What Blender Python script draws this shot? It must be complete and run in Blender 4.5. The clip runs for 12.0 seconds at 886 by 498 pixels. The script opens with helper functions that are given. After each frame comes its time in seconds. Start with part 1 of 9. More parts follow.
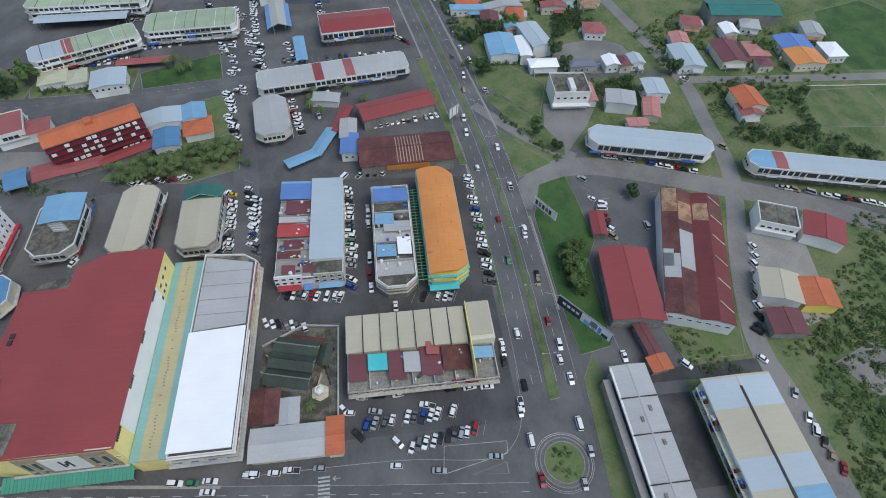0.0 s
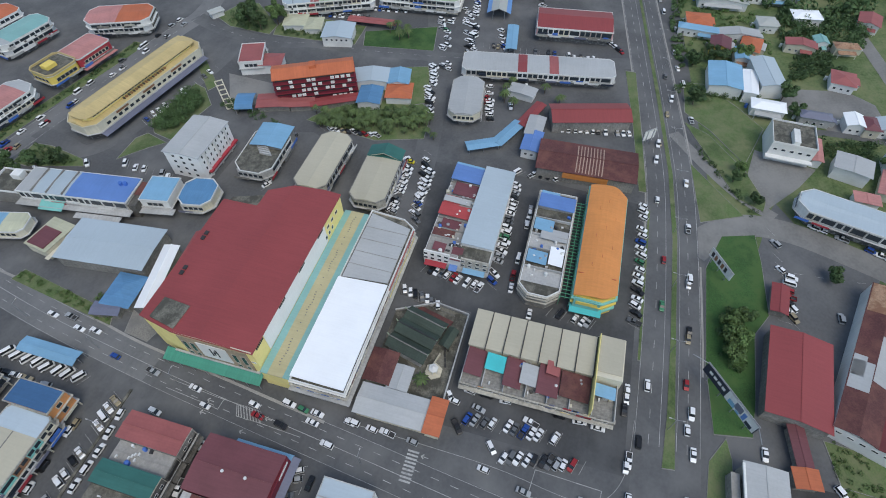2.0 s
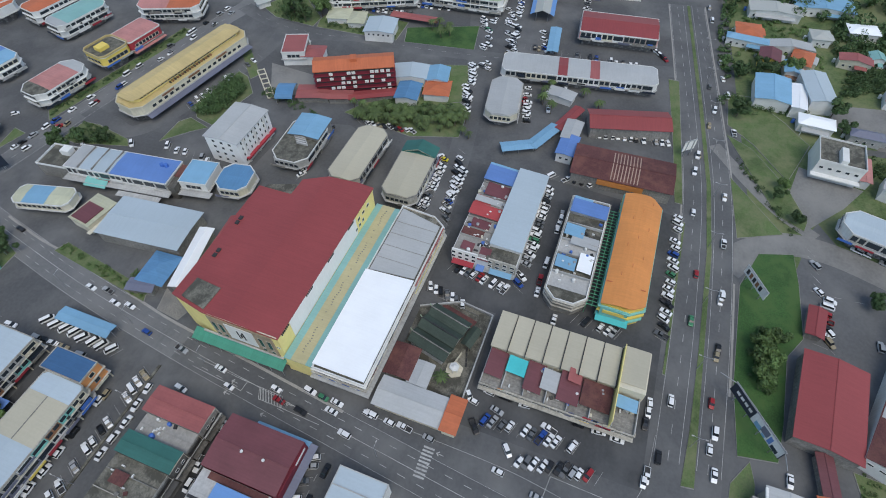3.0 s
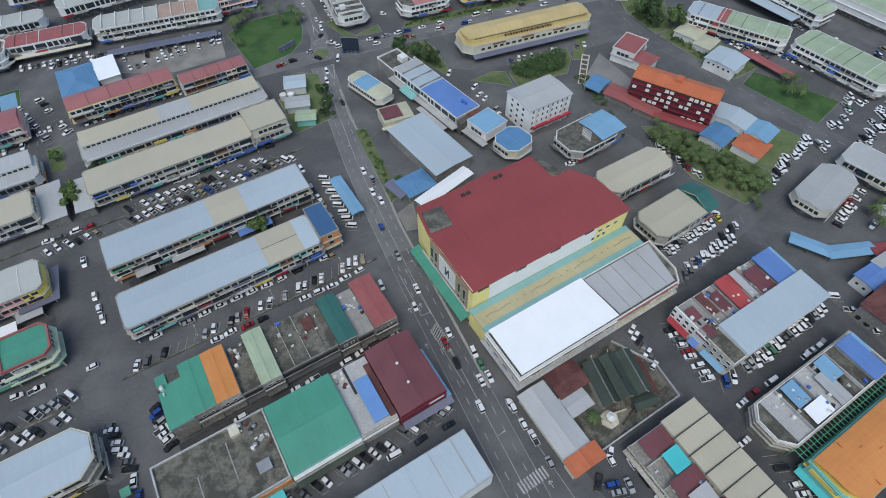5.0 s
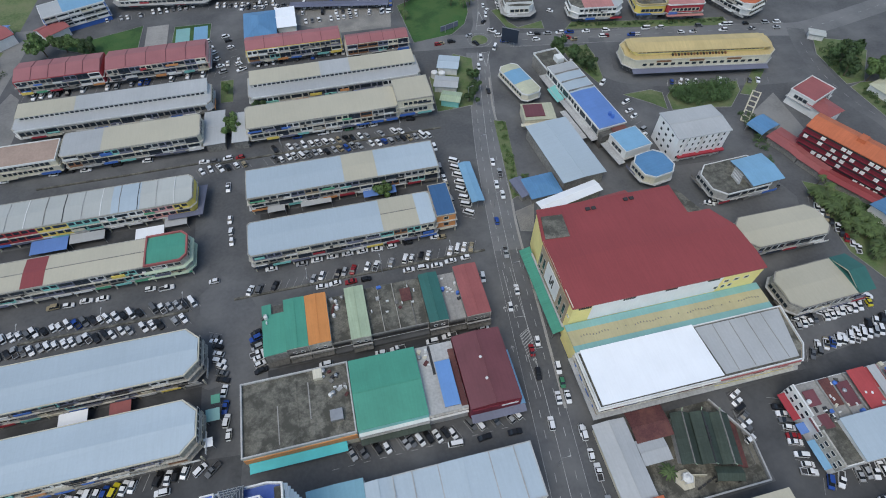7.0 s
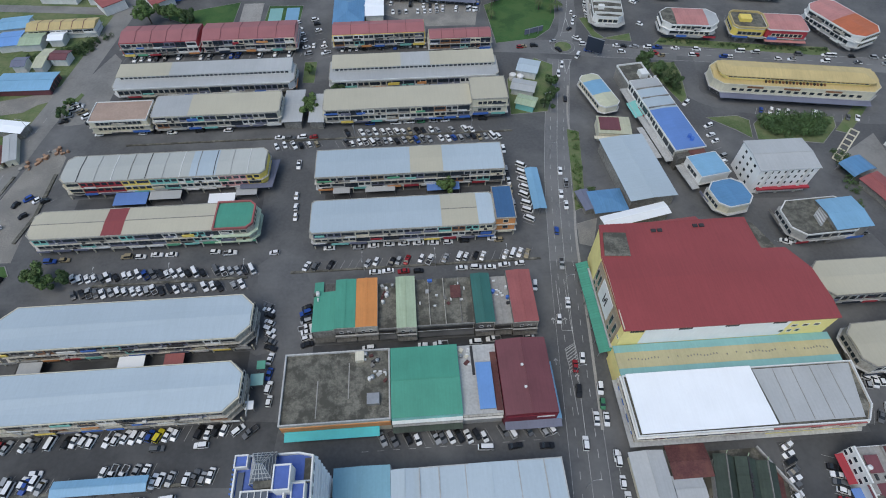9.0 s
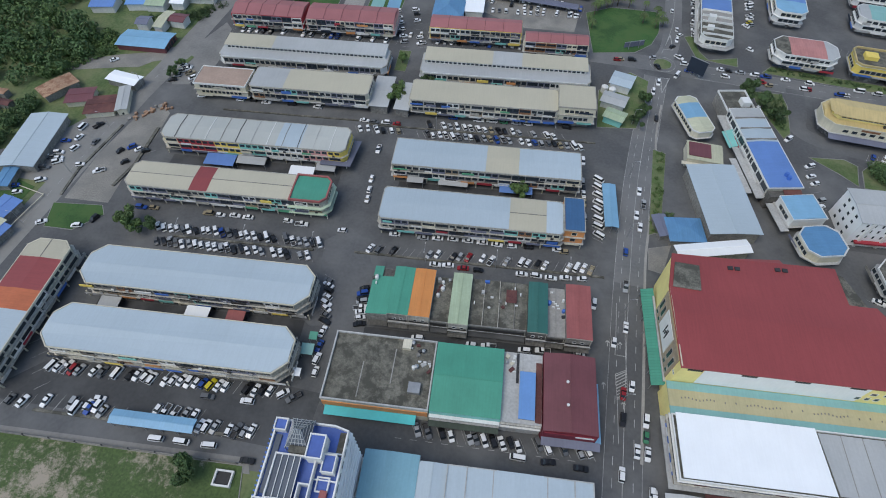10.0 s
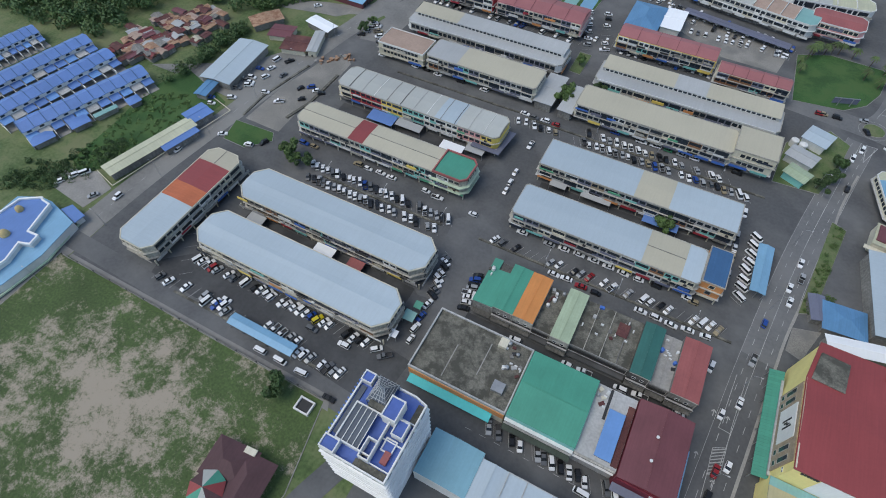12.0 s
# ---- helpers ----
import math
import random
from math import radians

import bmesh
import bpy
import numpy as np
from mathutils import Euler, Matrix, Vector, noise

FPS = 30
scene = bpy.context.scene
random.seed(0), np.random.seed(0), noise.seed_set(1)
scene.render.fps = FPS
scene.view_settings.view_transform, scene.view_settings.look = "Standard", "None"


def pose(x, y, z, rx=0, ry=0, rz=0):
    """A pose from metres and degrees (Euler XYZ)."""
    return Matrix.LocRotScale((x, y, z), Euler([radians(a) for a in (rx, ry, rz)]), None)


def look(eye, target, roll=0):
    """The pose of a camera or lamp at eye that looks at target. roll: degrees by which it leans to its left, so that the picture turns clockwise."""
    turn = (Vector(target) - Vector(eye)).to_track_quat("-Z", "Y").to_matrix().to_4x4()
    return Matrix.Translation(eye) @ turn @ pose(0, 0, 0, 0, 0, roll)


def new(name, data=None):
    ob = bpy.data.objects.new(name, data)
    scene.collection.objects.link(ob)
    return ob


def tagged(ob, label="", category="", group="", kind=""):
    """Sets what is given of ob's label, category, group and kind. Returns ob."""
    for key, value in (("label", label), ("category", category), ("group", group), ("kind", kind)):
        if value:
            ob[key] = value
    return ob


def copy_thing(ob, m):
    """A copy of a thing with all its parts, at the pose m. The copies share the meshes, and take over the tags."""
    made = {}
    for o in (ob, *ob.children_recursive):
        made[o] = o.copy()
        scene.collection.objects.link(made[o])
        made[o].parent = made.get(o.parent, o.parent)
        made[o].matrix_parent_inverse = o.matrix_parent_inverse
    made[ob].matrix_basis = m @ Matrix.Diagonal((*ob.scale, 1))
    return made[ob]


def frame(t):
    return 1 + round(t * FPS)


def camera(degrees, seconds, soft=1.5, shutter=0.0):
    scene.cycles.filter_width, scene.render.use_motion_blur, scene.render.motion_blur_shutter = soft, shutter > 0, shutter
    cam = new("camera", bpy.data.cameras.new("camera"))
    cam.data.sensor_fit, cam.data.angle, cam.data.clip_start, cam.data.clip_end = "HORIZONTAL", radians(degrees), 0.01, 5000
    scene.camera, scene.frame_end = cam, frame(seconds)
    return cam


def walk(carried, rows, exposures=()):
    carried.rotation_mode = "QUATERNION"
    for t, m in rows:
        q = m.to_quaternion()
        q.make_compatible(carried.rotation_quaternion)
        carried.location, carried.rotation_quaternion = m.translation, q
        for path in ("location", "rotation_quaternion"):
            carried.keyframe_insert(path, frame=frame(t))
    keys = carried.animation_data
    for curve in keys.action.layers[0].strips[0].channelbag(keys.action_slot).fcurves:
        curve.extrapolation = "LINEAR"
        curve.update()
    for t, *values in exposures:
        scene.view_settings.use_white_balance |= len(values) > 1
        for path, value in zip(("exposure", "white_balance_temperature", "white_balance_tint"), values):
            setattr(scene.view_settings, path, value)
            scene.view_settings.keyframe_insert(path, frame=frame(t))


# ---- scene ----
# ---- camera ----
cam = camera(79.99, 12.0, 1.0)
PATH = [
    (0, pose(4.80, -8.28, 157.38, 38.12, 0, -98.53) @ pose(0, 0, 0, 0, 0, 1.95)),
    (0.5, pose(7.18, -6.13, 157.03, 37.50, 0, -82.82) @ pose(0, 0, 0, 0, 0, 1.11)),
    (1, pose(7.92, -5.20, 156.92, 37.34, 0, -77.37) @ pose(0, 0, 0, 0, 0, -0.12)),
    (1.5, pose(7.93, -5.24, 156.88, 37.30, 0, -75.46) @ pose(0, 0, 0, 0, 0, -0.40)),
    (2, pose(7.81, -5.16, 156.87, 37.30, 0, -73.45) @ pose(0, 0, 0, 0, 0, -0.60)),
    (2.5, pose(7.92, -5.06, 156.75, 37.26, 0, -71.53) @ pose(0, 0, 0, 0, 0, -0.70)),
    (2.7, pose(7.80, -5.01, 156.75, 37.24, 0, -70.82) @ pose(0, 0, 0, 0, 0, -0.77)),
    (4.3, pose(5.78, -2.01, 156.32, 37.10, 0, -47.30) @ pose(0, 0, 0, 0, 0, 0.23)),
    (4.5, pose(5.45, -1.80, 156.07, 37.03, 0, -43.04) @ pose(0, 0, 0, 0, 0, 0.20)),
    (5, pose(4.23, -1.50, 155.59, 36.95, 0, -31.75) @ pose(0, 0, 0, 0, 0, 0.11)),
    (5.5, pose(3.60, -1.10, 155.54, 36.67, 0, -22.53) @ pose(0, 0, 0, 0, 0, -0.13)),
    (6, pose(2.58, -0.59, 155.63, 36.42, 0, -16.51) @ pose(0, 0, 0, 0, 0, -0.26)),
    (6.5, pose(1.94, -0.52, 155.67, 36.41, 0, -14.96) @ pose(0, 0, 0, 0, 0, -0.20)),
    (7, pose(1.24, 0.05, 155.61, 36.29, 0, -13.70) @ pose(0, 0, 0, 0, 0, 0.03)),
    (7.2, pose(1.25, -0.14, 155.79, 36.31, 0, -13.04) @ pose(0, 0, 0, 0, 0, -0.07)),
    (8.8, pose(-0.07, -0.05, 155.24, 36.33, 0, -5.49) @ pose(0, 0, 0, 0, 0, 0.18)),
    (9, pose(-0.06, -0.10, 155.21, 36.31, 0, -4.22) @ pose(0, 0, 0, 0, 0, 0.11)),
    (9.5, pose(0.00, 0.00, 155.00, 36.25, 0, 0.05) @ pose(0, 0, 0, 0, 0, 0.07)),
    (10, pose(-0.42, -0.07, 154.95, 36.18, 0, 7.09) @ pose(0, 0, 0, 0, 0, 0.00)),
    (10.5, pose(-1.73, 0.11, 154.99, 35.89, 0, 15.06) @ pose(0, 0, 0, 0, 0, 0.38)),
    (11, pose(-2.60, 0.25, 155.19, 35.59, 0, 20.66) @ pose(0, 0, 0, 0, 0, 0.27)),
    (11.5, pose(-2.92, 0.10, 155.09, 35.43, 0, 22.65) @ pose(0, 0, 0, 0, 0, -0.22)),
    (12, pose(-3.44, -0.18, 154.62, 35.42, 0, 28.13) @ pose(0, 0, 0, 0, 0, -0.31)),
]
walk(cam, PATH, [(0, 0.18, 6780, 6), (12, 0.12, 6740, 6)])

# ---- light: an overcast sky ----
world = bpy.data.worlds.new("sky")
scene.world = world
world.use_nodes = True
sky = world.node_tree.nodes.new("ShaderNodeTexSky")
sky.sky_type = "NISHITA"
sky.sun_disc = False
sky.sun_elevation, sky.sun_rotation = radians(60), radians(226)
sky.dust_density, sky.air_density = 1.0, 1.0
bg = world.node_tree.nodes["Background"]
bg.inputs["Strength"].default_value = 0.16
world.node_tree.links.new(sky.outputs["Color"], bg.inputs["Color"])
sun = new("sun", bpy.data.lights.new("sun", "SUN"))
sun.data.energy, sun.data.angle, sun.data.color = 1.3, radians(40), (1.0, 0.95, 0.88)
sun.matrix_world = look((0, 0, 0), (0.42, 0.4, -1))


# ---- materials ----
def surface(name, color, rough=0.8, metal=0.0, vary=0.18, big=0.12, fine=1.4, bump=0.15, streak=0.0, spread=0.06):
    """A weathered surface: fine grain, broad stains, rain streaks and a small change from piece to piece."""
    m = bpy.data.materials.new(name)
    m.use_nodes = True
    nt, L = m.node_tree, m.node_tree.links
    b = nt.nodes["Principled BSDF"]
    b.inputs["Roughness"].default_value, b.inputs["Metallic"].default_value = rough, metal
    tc = nt.nodes.new("ShaderNodeTexCoord")

    def noise_at(scale, detail, stretch=None):
        n = nt.nodes.new("ShaderNodeTexNoise")
        n.inputs["Scale"].default_value, n.inputs["Detail"].default_value = scale, detail
        if stretch:
            mp = nt.nodes.new("ShaderNodeMapping")
            mp.inputs["Scale"].default_value = stretch
            L.new(tc.outputs["Object"], mp.inputs["Vector"])
            L.new(mp.outputs["Vector"], n.inputs["Vector"])
        else:
            L.new(tc.outputs["Object"], n.inputs["Vector"])
        return n

    def ranged(sock, lo, hi):
        r = nt.nodes.new("ShaderNodeMapRange")
        r.inputs["From Min"].default_value, r.inputs["From Max"].default_value = 0.3, 0.7
        r.inputs["To Min"].default_value, r.inputs["To Max"].default_value = lo, hi
        L.new(sock, r.inputs["Value"])
        return r.outputs["Result"]

    def times(a, c):
        k = nt.nodes.new("ShaderNodeMath")
        k.operation = "MULTIPLY"
        L.new(a, k.inputs[0])
        L.new(c, k.inputs[1])
        return k.outputs["Value"]

    small = noise_at(fine, 5)
    grain = vary if rough > 0.7 else vary * 0.4
    value = times(ranged(small.outputs["Fac"], 1 - grain, 1 + grain), ranged(noise_at(big, 4).outputs["Fac"], 1 - vary, 1 + vary))
    if streak:
        value = times(value, ranged(noise_at(1.0, 3, (2.2, 0.12, 0.3)).outputs["Fac"], 1 - streak, 1 + streak * 0.5))
    info = nt.nodes.new("ShaderNodeObjectInfo")
    piece = nt.nodes.new("ShaderNodeMapRange")
    piece.inputs["To Min"].default_value, piece.inputs["To Max"].default_value = 1 - spread, 1 + spread
    L.new(info.outputs["Random"], piece.inputs["Value"])
    value = times(value, piece.outputs["Result"])
    mix = nt.nodes.new("ShaderNodeMix")
    mix.data_type, mix.blend_type = "RGBA", "MULTIPLY"
    mix.inputs["Factor"].default_value = 1.0
    mix.inputs["A"].default_value = (*color, 1)
    L.new(value, mix.inputs["B"])
    L.new(mix.outputs["Result"], b.inputs["Base Color"])
    if bump:
        bp = nt.nodes.new("ShaderNodeBump")
        bp.inputs["Strength"].default_value, bp.inputs["Distance"].default_value = bump, 0.05
        L.new(small.outputs["Fac"], bp.inputs["Height"])
        L.new(bp.outputs["Normal"], b.inputs["Normal"])
    return m


def patchy(name, one, two, scale, lo=0.45, hi=0.58, rough=0.95, fine=2.0, bump=0.5, rag=0.62, vary=0.25):
    """Two ground covers mixed in ragged patches."""
    m = surface(name, one, rough=rough, vary=vary, big=0.05, fine=fine, bump=bump)
    nt, L = m.node_tree, m.node_tree.links
    b = nt.nodes["Principled BSDF"]
    old = b.inputs["Base Color"].links[0].from_socket
    n = nt.nodes.new("ShaderNodeTexNoise")
    n.inputs["Scale"].default_value, n.inputs["Detail"].default_value, n.inputs["Roughness"].default_value = scale, 10, rag
    tc = nt.nodes.new("ShaderNodeTexCoord")
    L.new(tc.outputs["Object"], n.inputs["Vector"])
    r = nt.nodes.new("ShaderNodeMapRange")
    r.inputs["From Min"].default_value, r.inputs["From Max"].default_value = lo, hi
    L.new(n.outputs["Fac"], r.inputs["Value"])
    mix = nt.nodes.new("ShaderNodeMix")
    mix.data_type = "RGBA"
    L.new(r.outputs["Result"], mix.inputs["Factor"])
    L.new(old, mix.inputs["A"])
    mix.inputs["B"].default_value = (*two, 1)
    L.new(mix.outputs["Result"], b.inputs["Base Color"])
    return m


ASPHALT = patchy("asphalt", (0.088, 0.09, 0.093), (0.165, 0.165, 0.164), 0.035, 0.45, 0.7, 0.92, 0.9, 0.1, vary=0.11)
ASPHALT_OLD = patchy("asphalt_old", (0.112, 0.114, 0.117), (0.158, 0.158, 0.157), 0.05, 0.45, 0.72, 0.92, 0.9, 0.1, vary=0.1)
ROADGREY = patchy("pale_asphalt", (0.15, 0.152, 0.153), (0.195, 0.195, 0.193), 0.05, 0.45, 0.7, 0.92, 0.9, 0.1, vary=0.1)
ROADDUST = patchy("dusty_asphalt", (0.195, 0.192, 0.184), (0.25, 0.245, 0.23), 0.05, 0.42, 0.68, 0.92, 0.9, 0.1, vary=0.12)
DUST = patchy("dusty_ground", (0.25, 0.237, 0.212), (0.18, 0.175, 0.165), 0.08, 0.42, 0.66, bump=0.15, rag=0.6)
CONCRETE = surface("concrete", (0.3, 0.29, 0.27), 0.9, vary=0.12, big=0.15, bump=0.08)
CONCRETE_PALE = surface("pale_concrete", (0.42, 0.42, 0.41), 0.85, vary=0.12, big=0.1, bump=0.06)
TAN = surface("tan_paint", (0.34, 0.27, 0.19), 0.75, vary=0.18, streak=0.1)
KERB = surface("kerb_concrete", (0.24, 0.235, 0.22), 0.9)
LINE = surface("road_paint", (0.37, 0.37, 0.36), 0.8, vary=0.3, fine=1.5)
STAINED = patchy("stained_slab", (0.178, 0.17, 0.14), (0.07, 0.068, 0.055), 0.22, 0.42, 0.56, 0.85, bump=0.15, rag=0.72)
GRASS = patchy("grass", (0.092, 0.14, 0.05), (0.16, 0.18, 0.088), 0.12, 0.42, 0.62, rag=0.7)
LAWN = patchy("lawn", (0.04, 0.1, 0.026), (0.062, 0.12, 0.034), 0.1)
FIELD = patchy("bare_field", (0.062, 0.096, 0.032), (0.35, 0.3, 0.235), 0.06, 0.53, 0.62, fine=1.3, rag=0.86)
# the bare earth gathers in the middle of the field, and the grass keeps to its edges
nt = FIELD.node_tree
ragged = [k for k in nt.nodes if k.bl_idname == "ShaderNodeTexNoise" and abs(k.inputs["Roughness"].default_value - 0.86) < 0.01][0]
reach = [k.to_node for k in ragged.outputs["Fac"].links][0]
place = nt.nodes.new("ShaderNodeTexCoord")
shift = nt.nodes.new("ShaderNodeMapping")
shift.inputs["Location"].default_value, shift.inputs["Scale"].default_value = (2.15, 0.05, 0), (0.0185, 0.03, 0)
ball = nt.nodes.new("ShaderNodeTexGradient")
ball.gradient_type = "SPHERICAL"
blend = nt.nodes.new("ShaderNodeMath")
blend.operation, blend.inputs[1].default_value = "MULTIPLY_ADD", 0.14
nt.links.new(place.outputs["Object"], shift.inputs["Vector"])
nt.links.new(shift.outputs["Vector"], ball.inputs["Vector"])
nt.links.new(ball.outputs["Fac"], blend.inputs[0])
nt.links.new(ragged.outputs["Fac"], blend.inputs[2])
nt.links.new(blend.outputs["Value"], reach.inputs["Value"])
EARTH = patchy("scrub_ground", (0.088, 0.138, 0.048), (0.17, 0.185, 0.09), 0.05, 0.42, 0.62, fine=0.8, rag=0.7)
# grime and the lane's shade together darken this render colour
GRIME_SHADE = surface("shaded_grimy_render", (0.11, 0.105, 0.095), 0.88, vary=0.3, streak=0.25)
WEATHERED = surface("weathered_render", (0.24, 0.23, 0.21), 0.85, vary=0.25, streak=0.2)
WHITE = surface("white_paint", (0.72, 0.72, 0.7), 0.6, vary=0.08, streak=0.08)
BRIGHT = surface("brighter_white_paint", (0.86, 0.86, 0.85), 0.6, vary=0.04, streak=0.04)
CREAM = surface("cream_paint", (0.62, 0.58, 0.46), 0.7, vary=0.1, streak=0.1)
DULL = surface("stained_cream_paint", (0.42, 0.4, 0.35), 0.8, vary=0.22, streak=0.2)
GREYWALL = surface("grey_paint", (0.42, 0.42, 0.41), 0.75, vary=0.14, streak=0.12)
YELLOW = surface("yellow_paint", (0.78, 0.6, 0.14), 0.65, vary=0.08, streak=0.08)
PALE_YELLOW = surface("pale_yellow_paint", (0.82, 0.7, 0.28), 0.65, vary=0.08)
ORANGE_WALL = surface("orange_paint", (0.62, 0.27, 0.1), 0.7, vary=0.12)
RED_WALL = surface("red_paint", (0.36, 0.035, 0.05), 0.65, vary=0.12)
MAROON_WALL = surface("maroon_paint", (0.17, 0.018, 0.032), 0.65, vary=0.14)
PINK = surface("pink_paint", (0.62, 0.33, 0.33), 0.7, vary=0.1)
BLUE_WALL = surface("blue_paint", (0.06, 0.16, 0.5), 0.6, vary=0.12)
TEAL_WALL = surface("teal_paint", (0.2, 0.5, 0.46), 0.65, vary=0.12)
GREEN_WALL = surface("green_paint", (0.1, 0.34, 0.2), 0.65, vary=0.12)
R_BLUEGREY = surface("blue_grey_sheet", (0.42, 0.495, 0.545), 0.5, vary=0.06, streak=0.035, big=0.04, bump=0.04)
R_BEIGE = surface("beige_sheet", (0.47, 0.435, 0.335), 0.6, vary=0.06, streak=0.035, big=0.05, bump=0.04)
R_GREY = surface("grey_sheet", (0.42, 0.43, 0.43), 0.55, vary=0.09, streak=0.05, big=0.06, bump=0.04)
R_SILVER = surface("silver_sheet", (0.44, 0.45, 0.42), 0.5, vary=0.06, streak=0.03, big=0.06, bump=0.04)
R_TEMPLE = surface("dark_green_tile", (0.045, 0.065, 0.05), 0.7, vary=0.25, streak=0.2, bump=0.04)
R_PINK = surface("salmon_sheet", (0.5, 0.22, 0.2), 0.6, vary=0.14, streak=0.12, bump=0.04)
R_NAVYLIGHT = surface("steel_blue_sheet", (0.1, 0.24, 0.42), 0.5, vary=0.1, streak=0.1, bump=0.04)
R_DARKTEAL = surface("deep_teal_sheet", (0.03, 0.18, 0.16), 0.55, vary=0.1, streak=0.1, bump=0.04)
# tarmac dark with dirt, with the shade between buildings painted in
SHADELANE = patchy("shaded_dirty_tarmac", (0.045, 0.046, 0.048), (0.075, 0.076, 0.078), 0.1, 0.45, 0.6, 0.7, bump=0.15)
NAVYDARK = surface("dark_print", (0.02, 0.03, 0.05), 0.5)
BROWN = surface("brown_print", (0.25, 0.12, 0.06), 0.5)
SLATE = surface("slate_sheet", (0.15, 0.16, 0.22), 0.55, vary=0.1, streak=0.06)
PALE_GREEN_WALL = surface("pale_green_paint", (0.5, 0.6, 0.45), 0.7, vary=0.14)
R_DARKRED = surface("dark_red_sheet", (0.17, 0.035, 0.035), 0.6, vary=0.15, streak=0.15, bump=0.04)
R_CREAMSHEET = surface("cream_sheet", (0.5, 0.5, 0.36), 0.6, vary=0.1, streak=0.1, bump=0.04)
R_PAVILION = surface("brown_maroon_tile", (0.085, 0.04, 0.045), 0.7, vary=0.15, streak=0.1, bump=0.04)
R_WHITE = surface("white_sheet", (0.88, 0.9, 0.92), 0.5, vary=0.025, streak=0.02, bump=0.02)
R_RED = surface("red_sheet", (0.282, 0.056, 0.056), 0.5, vary=0.09, streak=0.08, big=0.05, bump=0.04)
R_MAROON = surface("maroon_sheet", (0.165, 0.055, 0.063), 0.55, vary=0.12, streak=0.1, bump=0.04)
R_BRICK = surface("brick_red_sheet", (0.33, 0.1, 0.095), 0.6, vary=0.13, streak=0.08, bump=0.04)
R_RUST = patchy("rusted_sheet", (0.105, 0.036, 0.034), (0.16, 0.065, 0.05), 0.2, 0.45, 0.65, 0.75)
R_RUSTPALE = patchy("pale_rusted_sheet", (0.4, 0.25, 0.16), (0.24, 0.12, 0.07), 0.3, 0.45, 0.6, 0.8)
R_GREEN = surface("green_sheet", (0.07, 0.3, 0.21), 0.5, vary=0.08, streak=0.06, bump=0.04)
R_DARKGREEN = surface("dark_green_sheet", (0.035, 0.14, 0.12), 0.55, vary=0.1, streak=0.08, bump=0.04)
R_PALEGREEN = surface("pale_green_sheet", (0.36, 0.44, 0.3), 0.55, vary=0.12, streak=0.1, bump=0.04)
R_TEAL = surface("teal_sheet", (0.22, 0.42, 0.4), 0.5, vary=0.08, streak=0.06, bump=0.04)
R_ORANGE = surface("orange_sheet", (0.62, 0.245, 0.07), 0.55, vary=0.08, streak=0.06, bump=0.04)
R_TERRA = surface("terracotta_sheet", (0.5, 0.14, 0.06), 0.65, vary=0.12, streak=0.1, bump=0.04)
R_BUFF = surface("buff_sheet", (0.46, 0.41, 0.24), 0.6, vary=0.08, streak=0.06, bump=0.04)
R_BLUE = surface("blue_sheet", (0.12, 0.23, 0.52), 0.5, vary=0.08, streak=0.05, bump=0.04)
R_DEEPBLUE = surface("deep_blue_deck_paint", (0.07, 0.13, 0.4), 0.6, vary=0.16, bump=0.04)
R_SCARLET = surface("scarlet_sheet", (0.4, 0.06, 0.06), 0.55, vary=0.12, streak=0.08, bump=0.04)
R_LIGHTBLUE = surface("light_blue_sheet", (0.2, 0.39, 0.56), 0.5, vary=0.08, streak=0.06, bump=0.04)
PALM = surface("palm_fronds", (0.085, 0.13, 0.038), 0.7, vary=0.35, big=0.3, fine=2.0, spread=0.2)
R_TARP = surface("bright_blue_sheet", (0.15, 0.31, 0.62), 0.5, vary=0.07, streak=0.04, bump=0.04)
R_ROSE = surface("faded_rose_sheet", (0.34, 0.13, 0.135), 0.6, vary=0.08, streak=0.04, bump=0.04)
R_TANROOF = surface("tan_roof_slab", (0.4, 0.29, 0.23), 0.75, vary=0.1, streak=0.04, bump=0.06)
R_SEA = surface("sea_blue_sheet", (0.22, 0.42, 0.5), 0.5, vary=0.08, streak=0.05, bump=0.04)
R_NAVY = surface("navy_sheet", (0.045, 0.12, 0.25), 0.5, vary=0.1, streak=0.08, bump=0.04)
R_CYAN = surface("turquoise_sheet", (0.06, 0.5, 0.52), 0.5, vary=0.08, bump=0.04)
R_YELLOW = surface("yellow_sheet", (0.54, 0.42, 0.195), 0.55, vary=0.1, streak=0.1, bump=0.04)
# the arcade's shade is put into this dark, patchy shopfront colour
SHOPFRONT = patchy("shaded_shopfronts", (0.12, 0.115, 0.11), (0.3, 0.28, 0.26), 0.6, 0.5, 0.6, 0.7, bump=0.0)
# dark paint, also laid as flat panels where openings lie in shade
DARK = surface("dark_paint_and_shade", (0.035, 0.035, 0.037), 0.7)
GLASS = surface("window_glass", (0.03, 0.04, 0.05), 0.12, vary=0.1, bump=0)
SMOKED = surface("smoked_glass", (0.1, 0.115, 0.14), 0.2, vary=0.1, bump=0)
STEEL = surface("galvanised_steel", (0.4, 0.41, 0.42), 0.45, 0.6)
BARK = surface("bark", (0.11, 0.085, 0.06), 0.95, bump=0.6)
LEAF = surface("leaves", (0.062, 0.112, 0.038), 0.75, vary=0.35, big=0.3, fine=2.0, spread=0.2)
LEAF_LIGHT = surface("light_leaves", (0.1, 0.165, 0.05), 0.75, vary=0.35, big=0.3, fine=2.0, spread=0.2)


